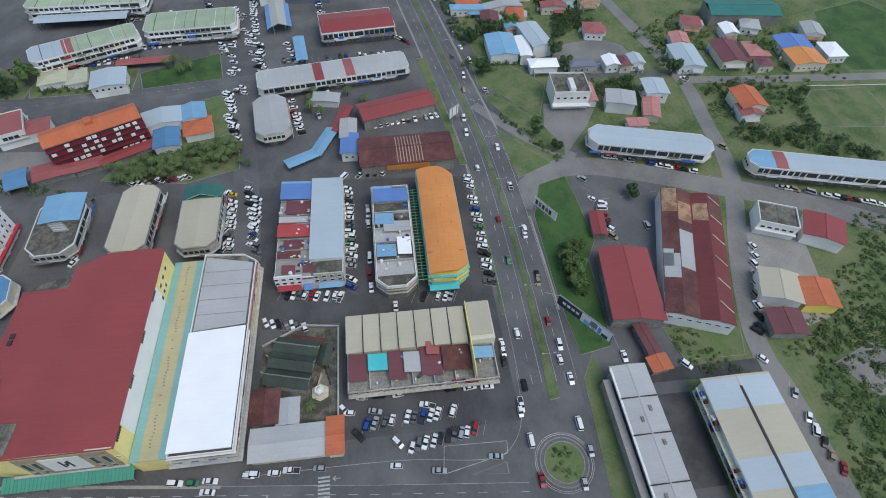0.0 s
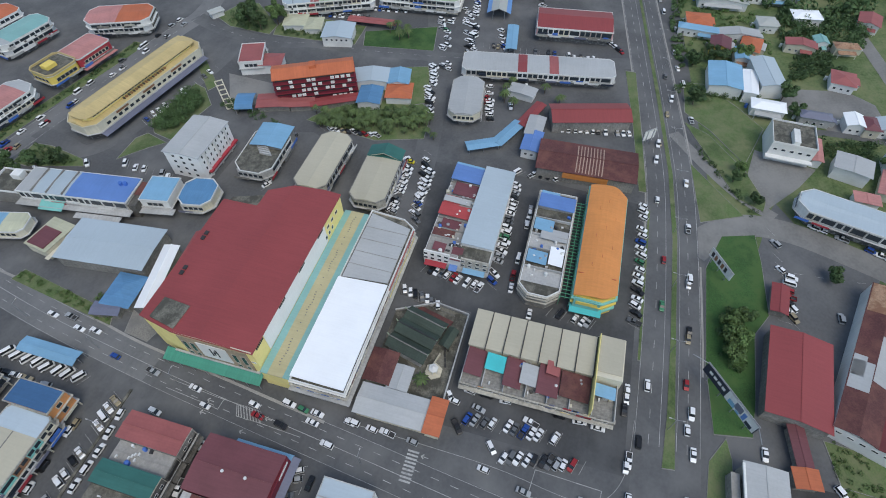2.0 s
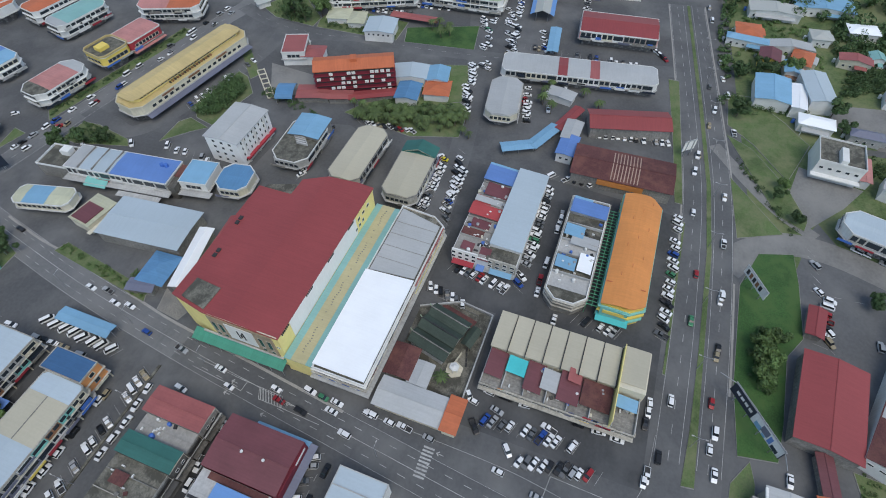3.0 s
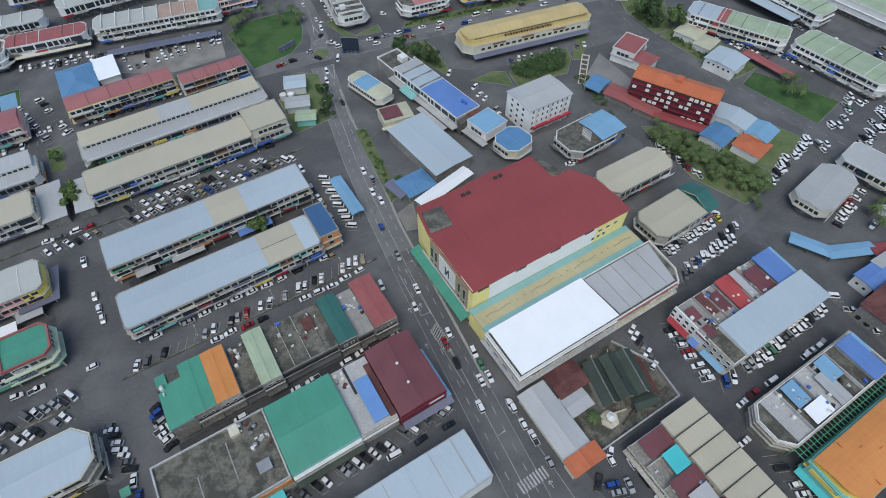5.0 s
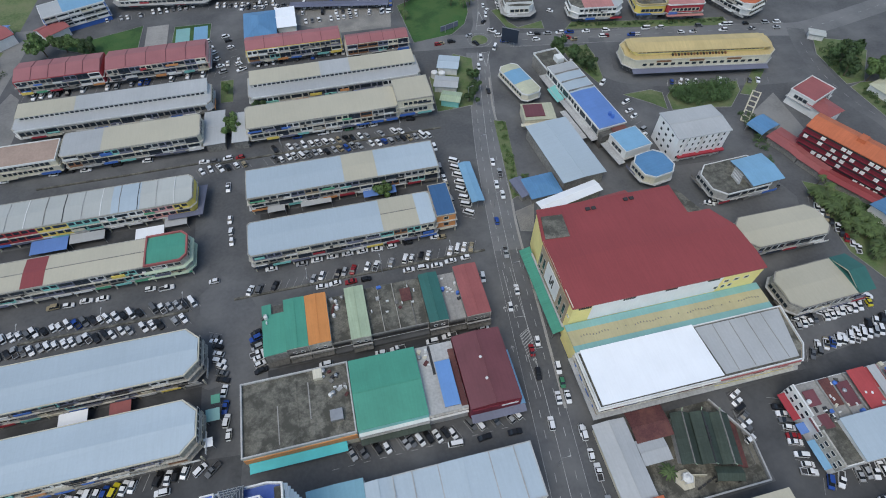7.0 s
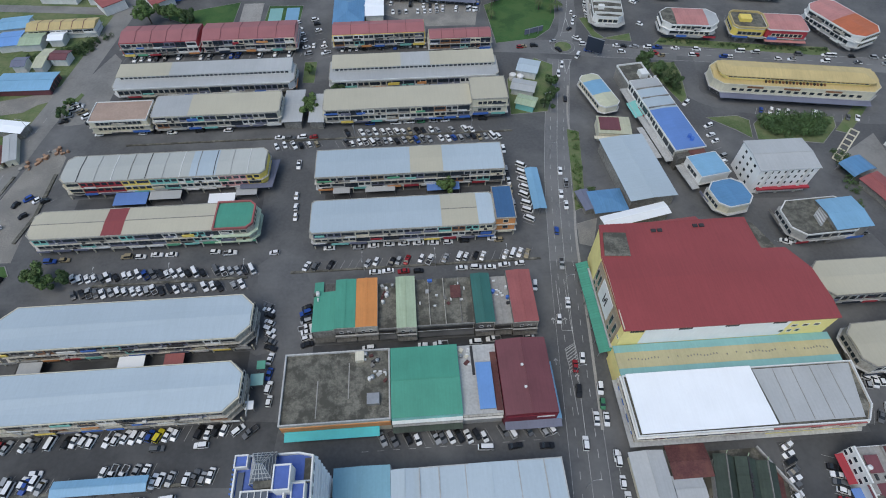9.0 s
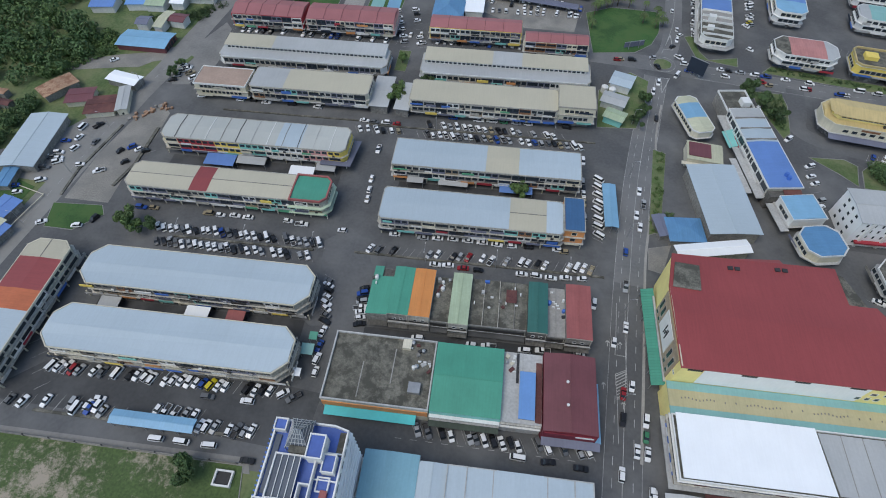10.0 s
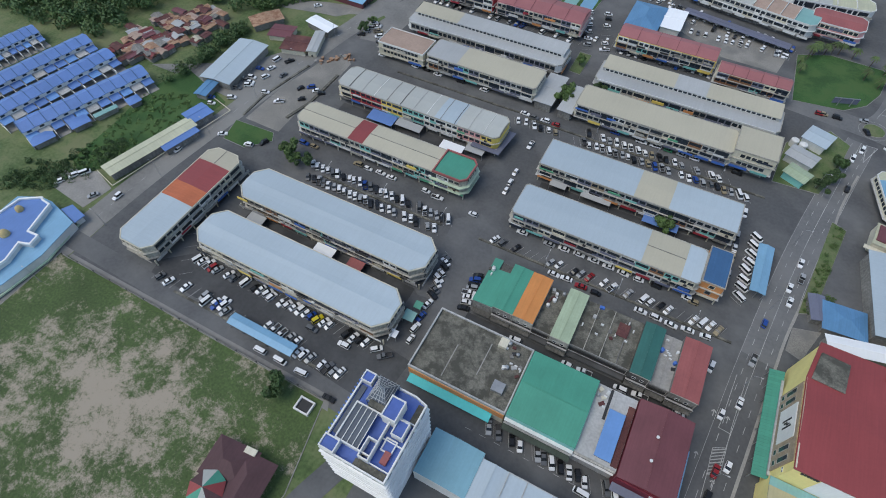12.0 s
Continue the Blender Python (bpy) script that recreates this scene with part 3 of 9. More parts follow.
# roads
road("road", [(36, -40), (40, 0), (43.5, 32), (47.5, 70), (51.5, 105), (58, 150), (66, 190), (74, 226)], 11.0, 0.012, "two-lane street with worn white lane marks")
road("road", [(40, 241), (59.3, 238.5), (78, 236), (92.6, 232.5), (121.8, 228), (151.4, 223.5), (196, 216.4), (226, 210.8), (247, 206.8), (270, 210), (308, 218), (360, 228)], 12.0, 0.012, "grey distributor road past the yellow hall", ROADGREY)
road("road", [(78, 240), (83, 250), (88, 274), (96, 330)], 9.0, 0.02, "avenue north of the roundabout", ROADGREY)
road("road", [(243, 208), (237, 193), (233.4, 179), (231.2, 163.5), (232.7, 146), (236.4, 133), (237, 108), (241, 72), (250, 20), (262, -30)], 9.0, 0.016, "side street past the palm lawn")
road("road", [(137, 224), (134, 208), (132, 194), (150, 184), (200, 173), (226, 172)], 8.0, 0.018, "service street past the yellow hall")
road("road", [(229, -158), (231, -146), (231, -117), (226, -104)], 4.0, 0.02, "narrow lane between the houses")
road("road", [(51.5, 105), (58, 150), (66, 190), (74, 226)], 11.0, 0.016, "paler upper stretch of the main street", ROADGREY)
road("pavement", [(50, 45), (53.5, 75), (56.2, 100), (58.6, 119.2), (63.6, 144.8), (67, 164.2), (69.4, 184), (74, 205)], 0.9, 0.07, "pale concrete footway of the main street", CONCRETE)
road("road", [(128, 46), (175, 51), (227, 62), (300, 84)], 10.0, 0.02, "street between the parked rows")
road("road", [(48, -53), (70, -53.5), (110, -53.8), (150, -53), (187, -50.8), (240, -43.5), (330, -30)], 19.0, 0.024, "dual carriageway of grey asphalt")
road("road", [(146, -60), (157, -68), (165, -80), (165.5, -97), (158.4, -120), (150.6, -140), (143.5, -159.6), (133, -184), (120, -206), (100, -240)], 11.0, 0.02, "street past the curved shop block", ROADDUST)
road("road", [(330, -144), (262, -156.5), (222, -162.5), (190, -160), (167, -158), (147, -153), (112.6, -138.7), (86, -129.5), (71, -127), (57, -128.5), (20, -129)], 7.5, 0.016, "narrow lane beside the scrub", ROADDUST)
road("road", [(224, -164), (220.6, -205), (216, -300)], 6.0, 0.03, "lane between the gardens", ROADDUST)
road("road", [(213, -52), (195, -65.7), (181, -78.3), (172, -91)], 5.5, 0.028, "slip road beside the hedge", ROADDUST)
sheet("pavement", [(211, -86), (205, -110), (192, -102), (175, -88), (193, -82)], 0.0, ROADDUST, "grey forecourt of the white house", "pavement", 0.3)
sheet("pavement", [(260, -100), (266, -131), (258.4, -142), (234, -146), (232, -120), (246, -100)], 0.0, ROADDUST, "grey yard behind the workshops", "pavement", 0.3)
# near tarmac is coloured darker, so that farther ground looks paler with haze
NEARTAR = patchy("unhazed_tarmac", (0.064, 0.066, 0.069), (0.11, 0.111, 0.112), 0.05, 0.45, 0.72, 0.9, 0.9, 0.1, vary=0.11)
sheet("pavement", [(59, -42), (165, -42), (168, 6), (166, 60), (128, 62), (128, 39), (99, 38), (99, 12), (59, 11)], 0.006, NEARTAR, "darker near tarmac of the eastern car parks, less haze in its colour", "pavement", 0.3)
sheet("pavement", [(-140, 36.6), (-46, 34.6), (-44, 54), (-54, 55), (-132, 54.6), (-142, 46)], 0.006, NEARTAR, "darker near tarmac of the southern car park, less haze in its colour", "pavement", 0.3)
sheet("pavement", [(-60, 80), (-54, 76), (-40, 78), (-37.5, 88), (-38, 101), (-43, 113), (-50, 118), (-58, 111), (-56, 96)], 0.005, ASPHALT_OLD, "pale worn tarmac where the car parks meet", "pavement", 0.3)
sheet("pavement", [(124, 92), (166, 94), (170, 103), (164, 128), (130, 130), (113, 118), (118, 100)], 0.005, ASPHALT_OLD, "paler tarmac round the corner block", "pavement", 0.3)
# these lane sheets carry the shade between the blocks in their colour
sheet("pavement", [(-36, 71.6), (36, 71.9), (36, 77.6), (-36, 78)], 0.03, SHADELANE, "dirty service lane between the shops, shade painted into its colour", "pavement", 0.3)
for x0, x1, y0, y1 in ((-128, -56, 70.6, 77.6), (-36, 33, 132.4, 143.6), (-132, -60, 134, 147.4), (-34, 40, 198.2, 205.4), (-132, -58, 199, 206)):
    sheet("pavement", [(x0, y0), (x1, y0), (x1, y1), (x0, y1)], 0.03, SHADELANE, "dirty service lane between the shops, shade painted into its colour", "pavement", 0.3)
sheet("pavement", [(34, -83), (62, -83), (62, -97), (34, -97)], 0.03, SHADELANE, "dirty lane between the warehouses, shade painted into its colour", "pavement", 0.3)
sheet("pavement", [(126, -148), (118, -168), (83, -160), (77, -134), (86, -130)], 0.0, CONCRETE, "concrete yard between the houses", "pavement", 0.3)
sheet("pavement", [(180, -92), (168, -100), (152, -150), (148, -172), (126, -215), (118, -210), (150, -140), (165, -84)], 0.004, ASPHALT_OLD, "paler parking strip before the shop blocks", "pavement", 0.3)
road("road", [(-178, -60), (-178, 7), (-177, 67), (-172, 117), (-165, 180), (-160, 212), (-150, 300)], 11.0, 0.012, "road along the edge of town", ROADDUST)
road("road", [(-260, 299), (-221.8, 294.1), (-184.3, 289.7), (-152.9, 285.2)], 7.0, 0.016, "grey cross street", ROADDUST)
road("road", [(-178, 38), (-120, 36.5), (-60, 33.6), (-44, 30), (-52, 0), (-60, -40)], 7.0, 0.016, "lane along the bare field")

# blocks of shops north of the main street
def row(name, x0, x1, y0, y1, h, label, **k):
    return block(name, label, "shop block", (x0 + x1) / 2, (y0 + y1) / 2, x1 - x0, y1 - y0, h, group="rows of shops", calm=False, **k)


row("shop_block", -139, -102, 240, 255, 9, "red-roofed three-storey shop row with red walls", roofs=((1, R_ROSE),), wall=RED_WALL, sides="S", chamfer=0, rise=1.6, rim=0, seams=4)
row("shop_block", -100, -55, 240, 255, 9, "red-roofed three-storey shop row with arcades", roofs=((1, R_ROSE),), wall=PINK, sides="S", chamfer=0, rise=1.6, rim=0, seams=4)
row("shop_block", -37, 8.5, 240, 251.5, 9, "red-roofed shop row with yellow walls", roofs=((1, R_ROSE),), wall=YELLOW, sides="S", chamfer=0, rise=1.6, rim=0, seams=4)
row("shop_block", 10.3, 41, 235, 244, 8, "red-roofed shop row beside the lawn", roofs=((1, R_ROSE),), wall=CREAM, sides="S", chamfer=0, rise=1.6, rim=0, seams=4)
def stepped(x0, x1, y0, y1, label, back, wall):
    """A block whose back half rises over a lower front roof, with a band of windows between."""
    r = row("shop_block", x0, x1, y0, y1, 6.6, label, roofs=((1, R_GREY),), wall=wall, sides="SE", floors=2, rise=0.15)
    L, W = x1 - x0 - 3, (y1 - y0) * 0.52
    c = (y1 - y0) / 2 - W / 2 - 0.6
    part("upper_wall", Shape().box(-L / 2, L / 2, c - W / 2, c + W / 2, 6.6, 8.7), wall, r)
    part("window_strip", window_strip(L - 2, 1.2, WHITE), None, r, at=pose(0, c - W / 2 - 0.01, 7.1))
    x = -L / 2 - 0.3
    for share, mat in back:
        e = x + (L + 0.6) * share
        part("roof_sheet", Shape().plate([(x, c - W / 2 - 0.5, 8.8), (e, c - W / 2 - 0.5, 8.8), (e, c + W / 2 + 0.4, 9.3), (x, c + W / 2 + 0.4, 9.3)], 0.14), mat, r)
        x = e
    part("rail", Shape().box(-L / 2, L / 2, -(y1 - y0) / 2 - 0.3, -(y1 - y0) / 2 - 0.1, 6.8, 7.5), WHITE, r)


stepped(-134, -53, 207, 223, "stepped shop block with a pale grey roof and white rails", ((0.3, R_BEIGE), (0.7, R_GREY)), WHITE)
stepped(-37, 41, 206, 223.5, "stepped shop block with a beige roof and white rails", ((0.42, R_BEIGE), (0.18, R_GREY), (0.4, R_BEIGE)), GREYWALL)
row("shop_block", -136, -112, 184, 196.5, 8, "small shop block with a pale brown roof", roofs=((1, R_TANROOF),), wall=CREAM, sides="SE", chamfer=0, rim_mat=WHITE, rim=0.6, rise=0.15)
row("shop_block", -110, -56.5, 184, 198, 9, "shop block with a white and beige roof", roofs=((1.2, R_GREY), (3, R_BEIGE)), wall=CREAM, sides="SE", chamfer=1, rise=0.1)
row("shop_block", -38, 26, 183.3, 197.6, 9, "long beige-roofed shop block", roofs=((1, R_BEIGE),), wall=CREAM, sides="S", chamfer=1, rise=0.08)
row("shop_block", 26, 41.5, 184, 199, 11, "taller cream end block with a beige roof", roofs=((1, R_BEIGE),), wall=CREAM, sides="SE", chamfer=0, rise=0.08)
row("shop_block", -135, -58, 148, 162, 9, "shop block with a seamed grey roof and coloured fronts", roofs=((63, R_SILVER), (13, R_BLUEGREY), (24, R_SILVER)), fronts=((9, CREAM), (17, RED_WALL), (14, YELLOW), (17, TEAL_WALL), (25, WHITE), (9, PINK), (9, YELLOW)), wall=YELLOW, sides="SE", chamfer=2, seams=11)
row("shop_block", -38.5, 34.5, 144, 158.7, 9, "long shop block with a pale blue and beige roof", roofs=((50, R_BLUEGREY), (17.5, R_BEIGE), (32.5, R_BLUEGREY)), sides="SE", chamfer=0)
row("shop_block", -137, -59, 121, 133.5, 9, "shop block with beige, red and green roof stretches", roofs=((33, R_BEIGE), (9, R_RED), (41, R_BEIGE), (17, R_GREEN)), sides="SE", chamfer=2)
row("shop_block", -38.5, 27.5, 117, 132, 9, "long shop block with a blue-grey and beige roof", roofs=((71, R_BLUEGREY), (20, R_BEIGE), (9, R_BLUEGREY)), sides="SE", chamfer=1)
row("shop_block", 27.8, 34.8, 118.5, 133.7, 10, "orange end block with a dark blue roof", roofs=((1, R_NAVY),), wall=ORANGE_WALL, sides="SE", chamfer=0)
row("shop_block", -132, -54, 78, 93.3, 9, "long shop block with a pale blue roof and chamfered ends", roofs=((1, R_BLUEGREY),), rim_mat=CREAM, sides="SE", chamfer=4)
row("shop_block", -132, -54, 55, 70.2, 9, "long shop block with a pale blue roof beside the car park", roofs=((1, R_BLUEGREY),), rim_mat=CREAM, sides="SE", chamfer=4)
block("shop_block", "shop block with pale blue, orange and red roof stretches", "shop block", -148, 68.3, 49.6, 15.2, 9, 90, roofs=((2.3, R_BLUEGREY), (0.8, R_TERRA), (1.3, R_RED), (0.8, R_BEIGE)), rim_mat=CREAM, sides="SW", chamfer=3, group="rows of shops")

# the mall
def rim_band(poly, out, inn, z0, z1):
    """A band round an outline, from out metres outside it to inn metres inside."""
    s, k = Shape(), len(poly)

    def moved(d):
        r = []
        for i in range(k):
            p, q, w = Vector(poly[i - 1]), Vector(poly[i]), Vector(poly[(i + 1) % k])
            e, f = (q - p).normalized(), (w - q).normalized()
            m = Vector((e.y + f.y, -e.x - f.x))
            m = m / max(0.3, m.length_squared / 2)
            r.append((q.x + m.x * d, q.y + m.y * d))
        return r

    return s.closed_band(moved(out), moved(-inn), z0, z1)


mall = thing("shopping_mall", "yellow shopping mall with a broad red roof and a white-roofed wing", "shopping mall")
top = [(57.6, 67.3), (122, 67.1), (122.4, 73), (121, 84), (116.6, 92.4), (108.8, 92.8), (108.8, 105.8), (60, 105.8), (57.6, 93.5)]
part("wall", Shape().prism(top, 0, 18.5), PALE_YELLOW, mall)
part("roof", rim_band(top, 0.35, 0.1, 18.3, 18.75), R_RED, mall, "red fascia of the roof")
# the broad roof rises gently to its long middle line
s = Shape()
s.face([(57.3, 66.95, 18.7), (122.3, 66.75, 18.7), (122.7, 73, 18.9), (57.3, 73, 18.9)])
s.face([(57.3, 73, 18.9), (122.7, 73, 18.9), (121.3, 84.1, 19.5), (57.3, 84.1, 19.5)])
s.face([(57.3, 84.1, 19.5), (121.3, 84.1, 19.5), (116.9, 92.7, 19.1), (57.3, 92.7, 19.1)])
s.face([(57.3, 92.7, 19.1), (109.1, 92.7, 19.1), (109.1, 106.1, 18.7), (59.8, 106.1, 18.7), (57.3, 93.6, 19.06)])
part("roof_sheet", s, R_RED, mall, "wide red sheet roof")
part("deck", Shape().prism([(58.2, 93.2), (66.4, 92.6), (67.2, 101.8), (60, 102.4)], 18.2, 19.45), STAINED, mall, "stained concrete stair head")
part("deck", Shape().prism([(108.8, 93.0), (116.4, 92.6), (112, 104.5), (108.8, 105.8)], 0, 17.2), STAINED, mall, "stained concrete corner deck")
for x, y in ((76.8, 102.3), (78.9, 102.3), (91.2, 103.4), (93.4, 103.4)):
    part("roof_vent", Shape().box(-0.75, 0.75, -0.6, 0.6, 0, 0.5), DARK, mall, at=pose(x, y, 18.75))
# south wall over the lower roof: a white stretch between yellow ends, with louvres
part("front_panel", Shape().box(64, 108, 67.14, 67.26, 9.3, 18.2), BRIGHT, mall, "white stretch of the upper wall")
for x in (61.5, 76, 90, 104.5):
    s = Shape()
    for i in range(6):
        s.box(-2.0 + i * 0.7, -1.5 + i * 0.7, -0.1, 0.1, 0, 0.9)
    part("louvre", s, DARK, mall, at=pose(x, 67.1, 17.0))
for x in (110, 113.5, 117):
    part("window", window_mesh(1.8, 1.4), None, mall, at=pose(x, 67.1, 14.2))
for x in (107.5, 110, 112.5):
    part("window", window_mesh(1.4, 1.6), None, mall, at=pose(x, 67.1, 11))
# west front: a grey-buff frame round a white sign panel, with tall windows at its sides
part("front_frame", Shape().box(57.3, 57.62, 69.6, 92.6, 5.2, 17.4), TAN, mall, "grey-buff frame on the street front")
part("front_panel", Shape().box(57.1, 57.32, 76.6, 86.6, 7.4, 16.2), WHITE, mall, "white sign panel on the street front")
for y0, y1, z0, z1 in ((80.2, 80.7, 9.6, 14.2), (82.2, 82.7, 9.6, 14.2), (80.9, 81.3, 11.6, 13.4), (81.4, 81.9, 10.4, 12.2)):
    part("text_bar", Shape().box(57.02, 57.12, y0, y1, z0, z1), DARK, mall)
for y in (71.4, 74.4, 88.6, 91.2):
    part("window", window_mesh(1.5, 5.2, DULL), None, mall, at=pose(57.28, y, 9.2, 0, 0, 270))
    part("window", window_mesh(1.5, 1.6, DULL), None, mall, at=pose(57.28, y, 6.4, 0, 0, 270))
for y in (68.2, 68.9):
    part("window", window_mesh(0.7, 0.8), None, mall, at=pose(57.58, y, 11.6, 0, 0, 270))
part("canopy_edge", Shape().box(56.9, 57.55, 68.4, 98, 5.0, 5.5), GREYWALL, mall, "grey slab over the green awning")
part("parapet", Shape().box(57.4, 57.7, 67.4, 93.4, 18.0, 18.95), CREAM, mall, "pale coping along the street front")
part("lean_to_roof", Shape().plate([(76, 106.4, 14.2), (99, 106.4, 14.2), (97, 112.4, 12.6), (76, 110.6, 12.6)], 0.16), R_RED, mall, "red lean-to roof behind the main roof")
part("lean_to_wall", Shape().prism([(76.4, 105.9), (98.6, 105.9), (96.6, 112), (76.4, 110.2)], 0, 12.5), PALE_YELLOW, mall)
# green ribbed awning along the street
slat = Shape().plate([(53.8, 0, 3.7), (57.6, 0, 5.0), (57.6, 0.62, 5.0), (53.8, 0.62, 3.7)], 0.1).plate([(53.8, 0.62, 3.6), (57.6, 0.62, 4.9), (57.6, 1, 4.9), (53.8, 1, 3.6)], 0.2).data("awning_slat", R_GREEN)
for i in range(34):
    part("awning_slat", slat, None, mall, "ribbed green awning sheet", at=pose(0, 67.4 + i, 0))
for i in range(8):
    part("awning_post", Shape().box(-0.08, 0.08, -0.08, 0.08, 0, 3.6), STEEL, mall, at=pose(54.1, 67.8 + i * 4.7, 0))
# the lower wing: teal and buff roof strips, white and grey roofs inside a stepped cornice
part("wall", Shape().box(56.8, 123.4, 57.2, 67.05, 0, 8.8), PALE_YELLOW, mall)
for y0, y1, mt in ((57.2, 59.6, R_TEAL), (59.6, 64.6, R_BUFF), (64.6, 67.05, R_TEAL)):
    part("roof_sheet", Shape().box(56.4, 123.6, y0, y1, 8.8, 9.1 + (0.05 if mt is R_BUFF else 0)), mt, mall)
for i in range(62):
    x = 60 + i * 1.0
    if (i // 9) % 2 == 0 or i % 3 == 0:
        part("skylight", Shape().box(-0.14, 0.14, -0.26, 0.26, 0, 0.14), WEATHERED, mall, at=pose(x, 62.2 + 0.25 * math.sin(i), 9.14))
wing = [(56.6, 39.9), (121.5, 39.7), (124.5, 44), (125.5, 57.1), (56.6, 57.1)]
part("wall", Shape().prism(wing, 0, 9.0), TAN, mall)
part("gutter", Shape().prism([(56.9, 40.2), (121.3, 40), (124.2, 44.2), (125.1, 57), (56.9, 57)], 9.0, 9.06), STAINED, mall, "dark gutter round the roofs")
for z, o, mt in ((3.6, 1.3, GREYWALL), (6.5, 0.75, DULL), (8.3, 0.55, WHITE)):
    part("cornice", rim_band(wing, o, 0.1, z, z + 0.3), mt, mall, "stepped cornice")
# flat dark strips stand in for the cornice's shadow
part("window_strip", Shape().box(57.2, 94, 39.58, 39.8, 6.85, 8.2), DARK, mall, "dark strip for the shade under the cornice")
part("window_strip", Shape().box(56.42, 56.6, 40.4, 56.8, 6.85, 8.2), DARK, mall, "dark strip for the shade under the cornice")
part("front_panel", Shape().box(94.4, 121.2, 39.5, 39.78, 6.85, 8.2), CREAM, mall, "cream stretch of the upper front")
part("front_panel", Shape().box(94.4, 121.2, 39.46, 39.72, 4.0, 6.4), PALE_YELLOW, mall, "pale yellow stretch of the lower front")
part("fascia", Shape().box(94.4, 121.0, 39.12, 39.5, 8.64, 8.96), R_BRICK, mall, "faded red edge under the grey roof")
part("parapet", rim_band(wing, 0.2, 0.15, 9.0, 9.7), WHITE, mall)
part("roof_sheet", Shape().plate([(57.5, 40.4, 9.6), (95.8, 40.4, 9.6), (94.6, 57.6, 9.85), (57.5, 57.6, 9.85)], 0.3), R_WHITE, mall, "bright white sheet roof")
part("roof_sheet", Shape().plate([(96.6, 40.7, 9.3), (121.0, 40.7, 9.3), (124.4, 56.5, 9.5), (95.2, 56.5, 9.5)], 0.24), R_GREY, mall, "grey sheet roof with seams")
for i in range(4):
    x = 101 + i * 5.6
    part("seam", Shape().plate([(x, 41, 9.42), (x + 0.16, 41, 9.42), (x + 0.16, 56.4, 9.62), (x, 56.4, 9.62)], 0.1), CONCRETE, mall)
part("poster", Shape().box(56.35, 56.6, 42, 56, 4.3, 6.3), BLUE_WALL, mall, "blue banner on the street front")
for y in (44, 49, 53.5):
    part("poster", Shape().box(56.28, 56.34, y - 1.2, y + 1.2, 4.5, 6.1), WHITE, mall, "white panel on the banner")
mr = random.Random(8)
for i in range(15):
    for z in (1.2, 4.5):
        part("window", window_mesh(2.6, 1.7, DULL), None, mall, at=pose(62 + i * 4.1, 39.75, z))
    if mr.random() < 0.6:
        part("poster", Shape().box(-1.6, 1.6, -0.14, 0, 0, 1.1), mr.choice([RED_WALL, GREYWALL, DULL, R_RUST, DARK, SLATE]), mall, at=pose(62.5 + i * 4.1, 39.52, 7.0))

# south of the first cross street
def plain(name, x0, x1, y0, y1, h, roof, wall, label, rise=0.5, along="y", cat="shop", sides="S", **k):
    r = hall(name, label, cat, (x0 + x1) / 2, (y0 + y1) / 2, x1 - x0 - 0.05, y1 - y0, h, 0, wall, roof, rise, along, over=0.0, **k)
    return r


plain("shop", -28.2, -21.5, 79, 97, 8.8, R_GREEN, WEATHERED, "shop with a bright green sheet roof", rise=0.2)
plain("shop", -21.5, -14.6, 79, 97, 8.8, R_ORANGE, DULL, "narrow shop with an orange sheet roof", rise=0.2)
plain("shop", -14.6, -8.7, 79, 96, 6.3, STAINED, GRIME_SHADE, "shop with a stained bare concrete deck", rise=0.05)
plain("shop", -8.7, -2.4, 78, 97, 8.5, R_PALEGREEN, DULL, "narrow shop with a pale green roof", rise=0.25)
plain("shop", -2.4, 16, 79, 96.5, 6.6, STAINED, GRIME_SHADE, "shops with stained open concrete decks", rise=0.05)
plain("shop", 16, 22.3, 78, 96.5, 8.5, R_DARKGREEN, GRIME_SHADE, "narrow shop with a dark green roof", rise=0.35)
plain("shop", 22.3, 28, 78, 96, 6.6, CONCRETE, GRIME_SHADE, "shop with a pale concrete deck", rise=0.05)
plain("shop", 28, 36, 77.4, 97, 8.5, R_BRICK, WEATHERED, "corner shop with a red sheet roof", rise=0.3)
plain("shop", -42, -11, 49.8, 71.2, 8, STAINED, CREAM, "wide building with a stained flat concrete roof", rise=0.05)
plain("shop", -10.7, 9.4, 49.7, 71, 9, R_GREEN, TEAL_WALL, "shop hall with a wide green sheet roof", rise=0.8, along="x")
plain("shop", 9.4, 21, 49.7, 71, 7.5, CONCRETE_PALE, GREYWALL, "shop with a pale flat concrete roof", rise=0.05)
plain("shop", 21.2, 36.3, 48.2, 71.5, 9, R_MAROON, MAROON_WALL, "corner hall with a dark maroon roof", rise=0.9)
plain("shop", -26.2, -11.2, 25, 37.8, 8, R_SEA, WHITE, "shop with a light blue sheet roof")
plain("shop", -11.2, -3.7, 24, 36.4, 8, R_BLUEGREY, WHITE, "shop with a grey blue sheet roof")
plain("shop", -3.7, 34.5, 22, 36.3, 8.5, R_BLUEGREY, WHITE, "wide shop hall with a pale blue seamed roof")
plain("parking_shelter", -102, -76.7, 36.8, 41, 3.4, R_LIGHTBLUE, STEEL, "open bus shelter with a light blue roof", rise=0.5, along="x", cat="shelter", open_sides=True)
plain("parking_shelter", 43.6, 48.8, 127.3, 149, 3.4, R_LIGHTBLUE, STEEL, "open taxi shelter with a light blue roof", rise=0.5, along="y", cat="shelter", open_sides=True)

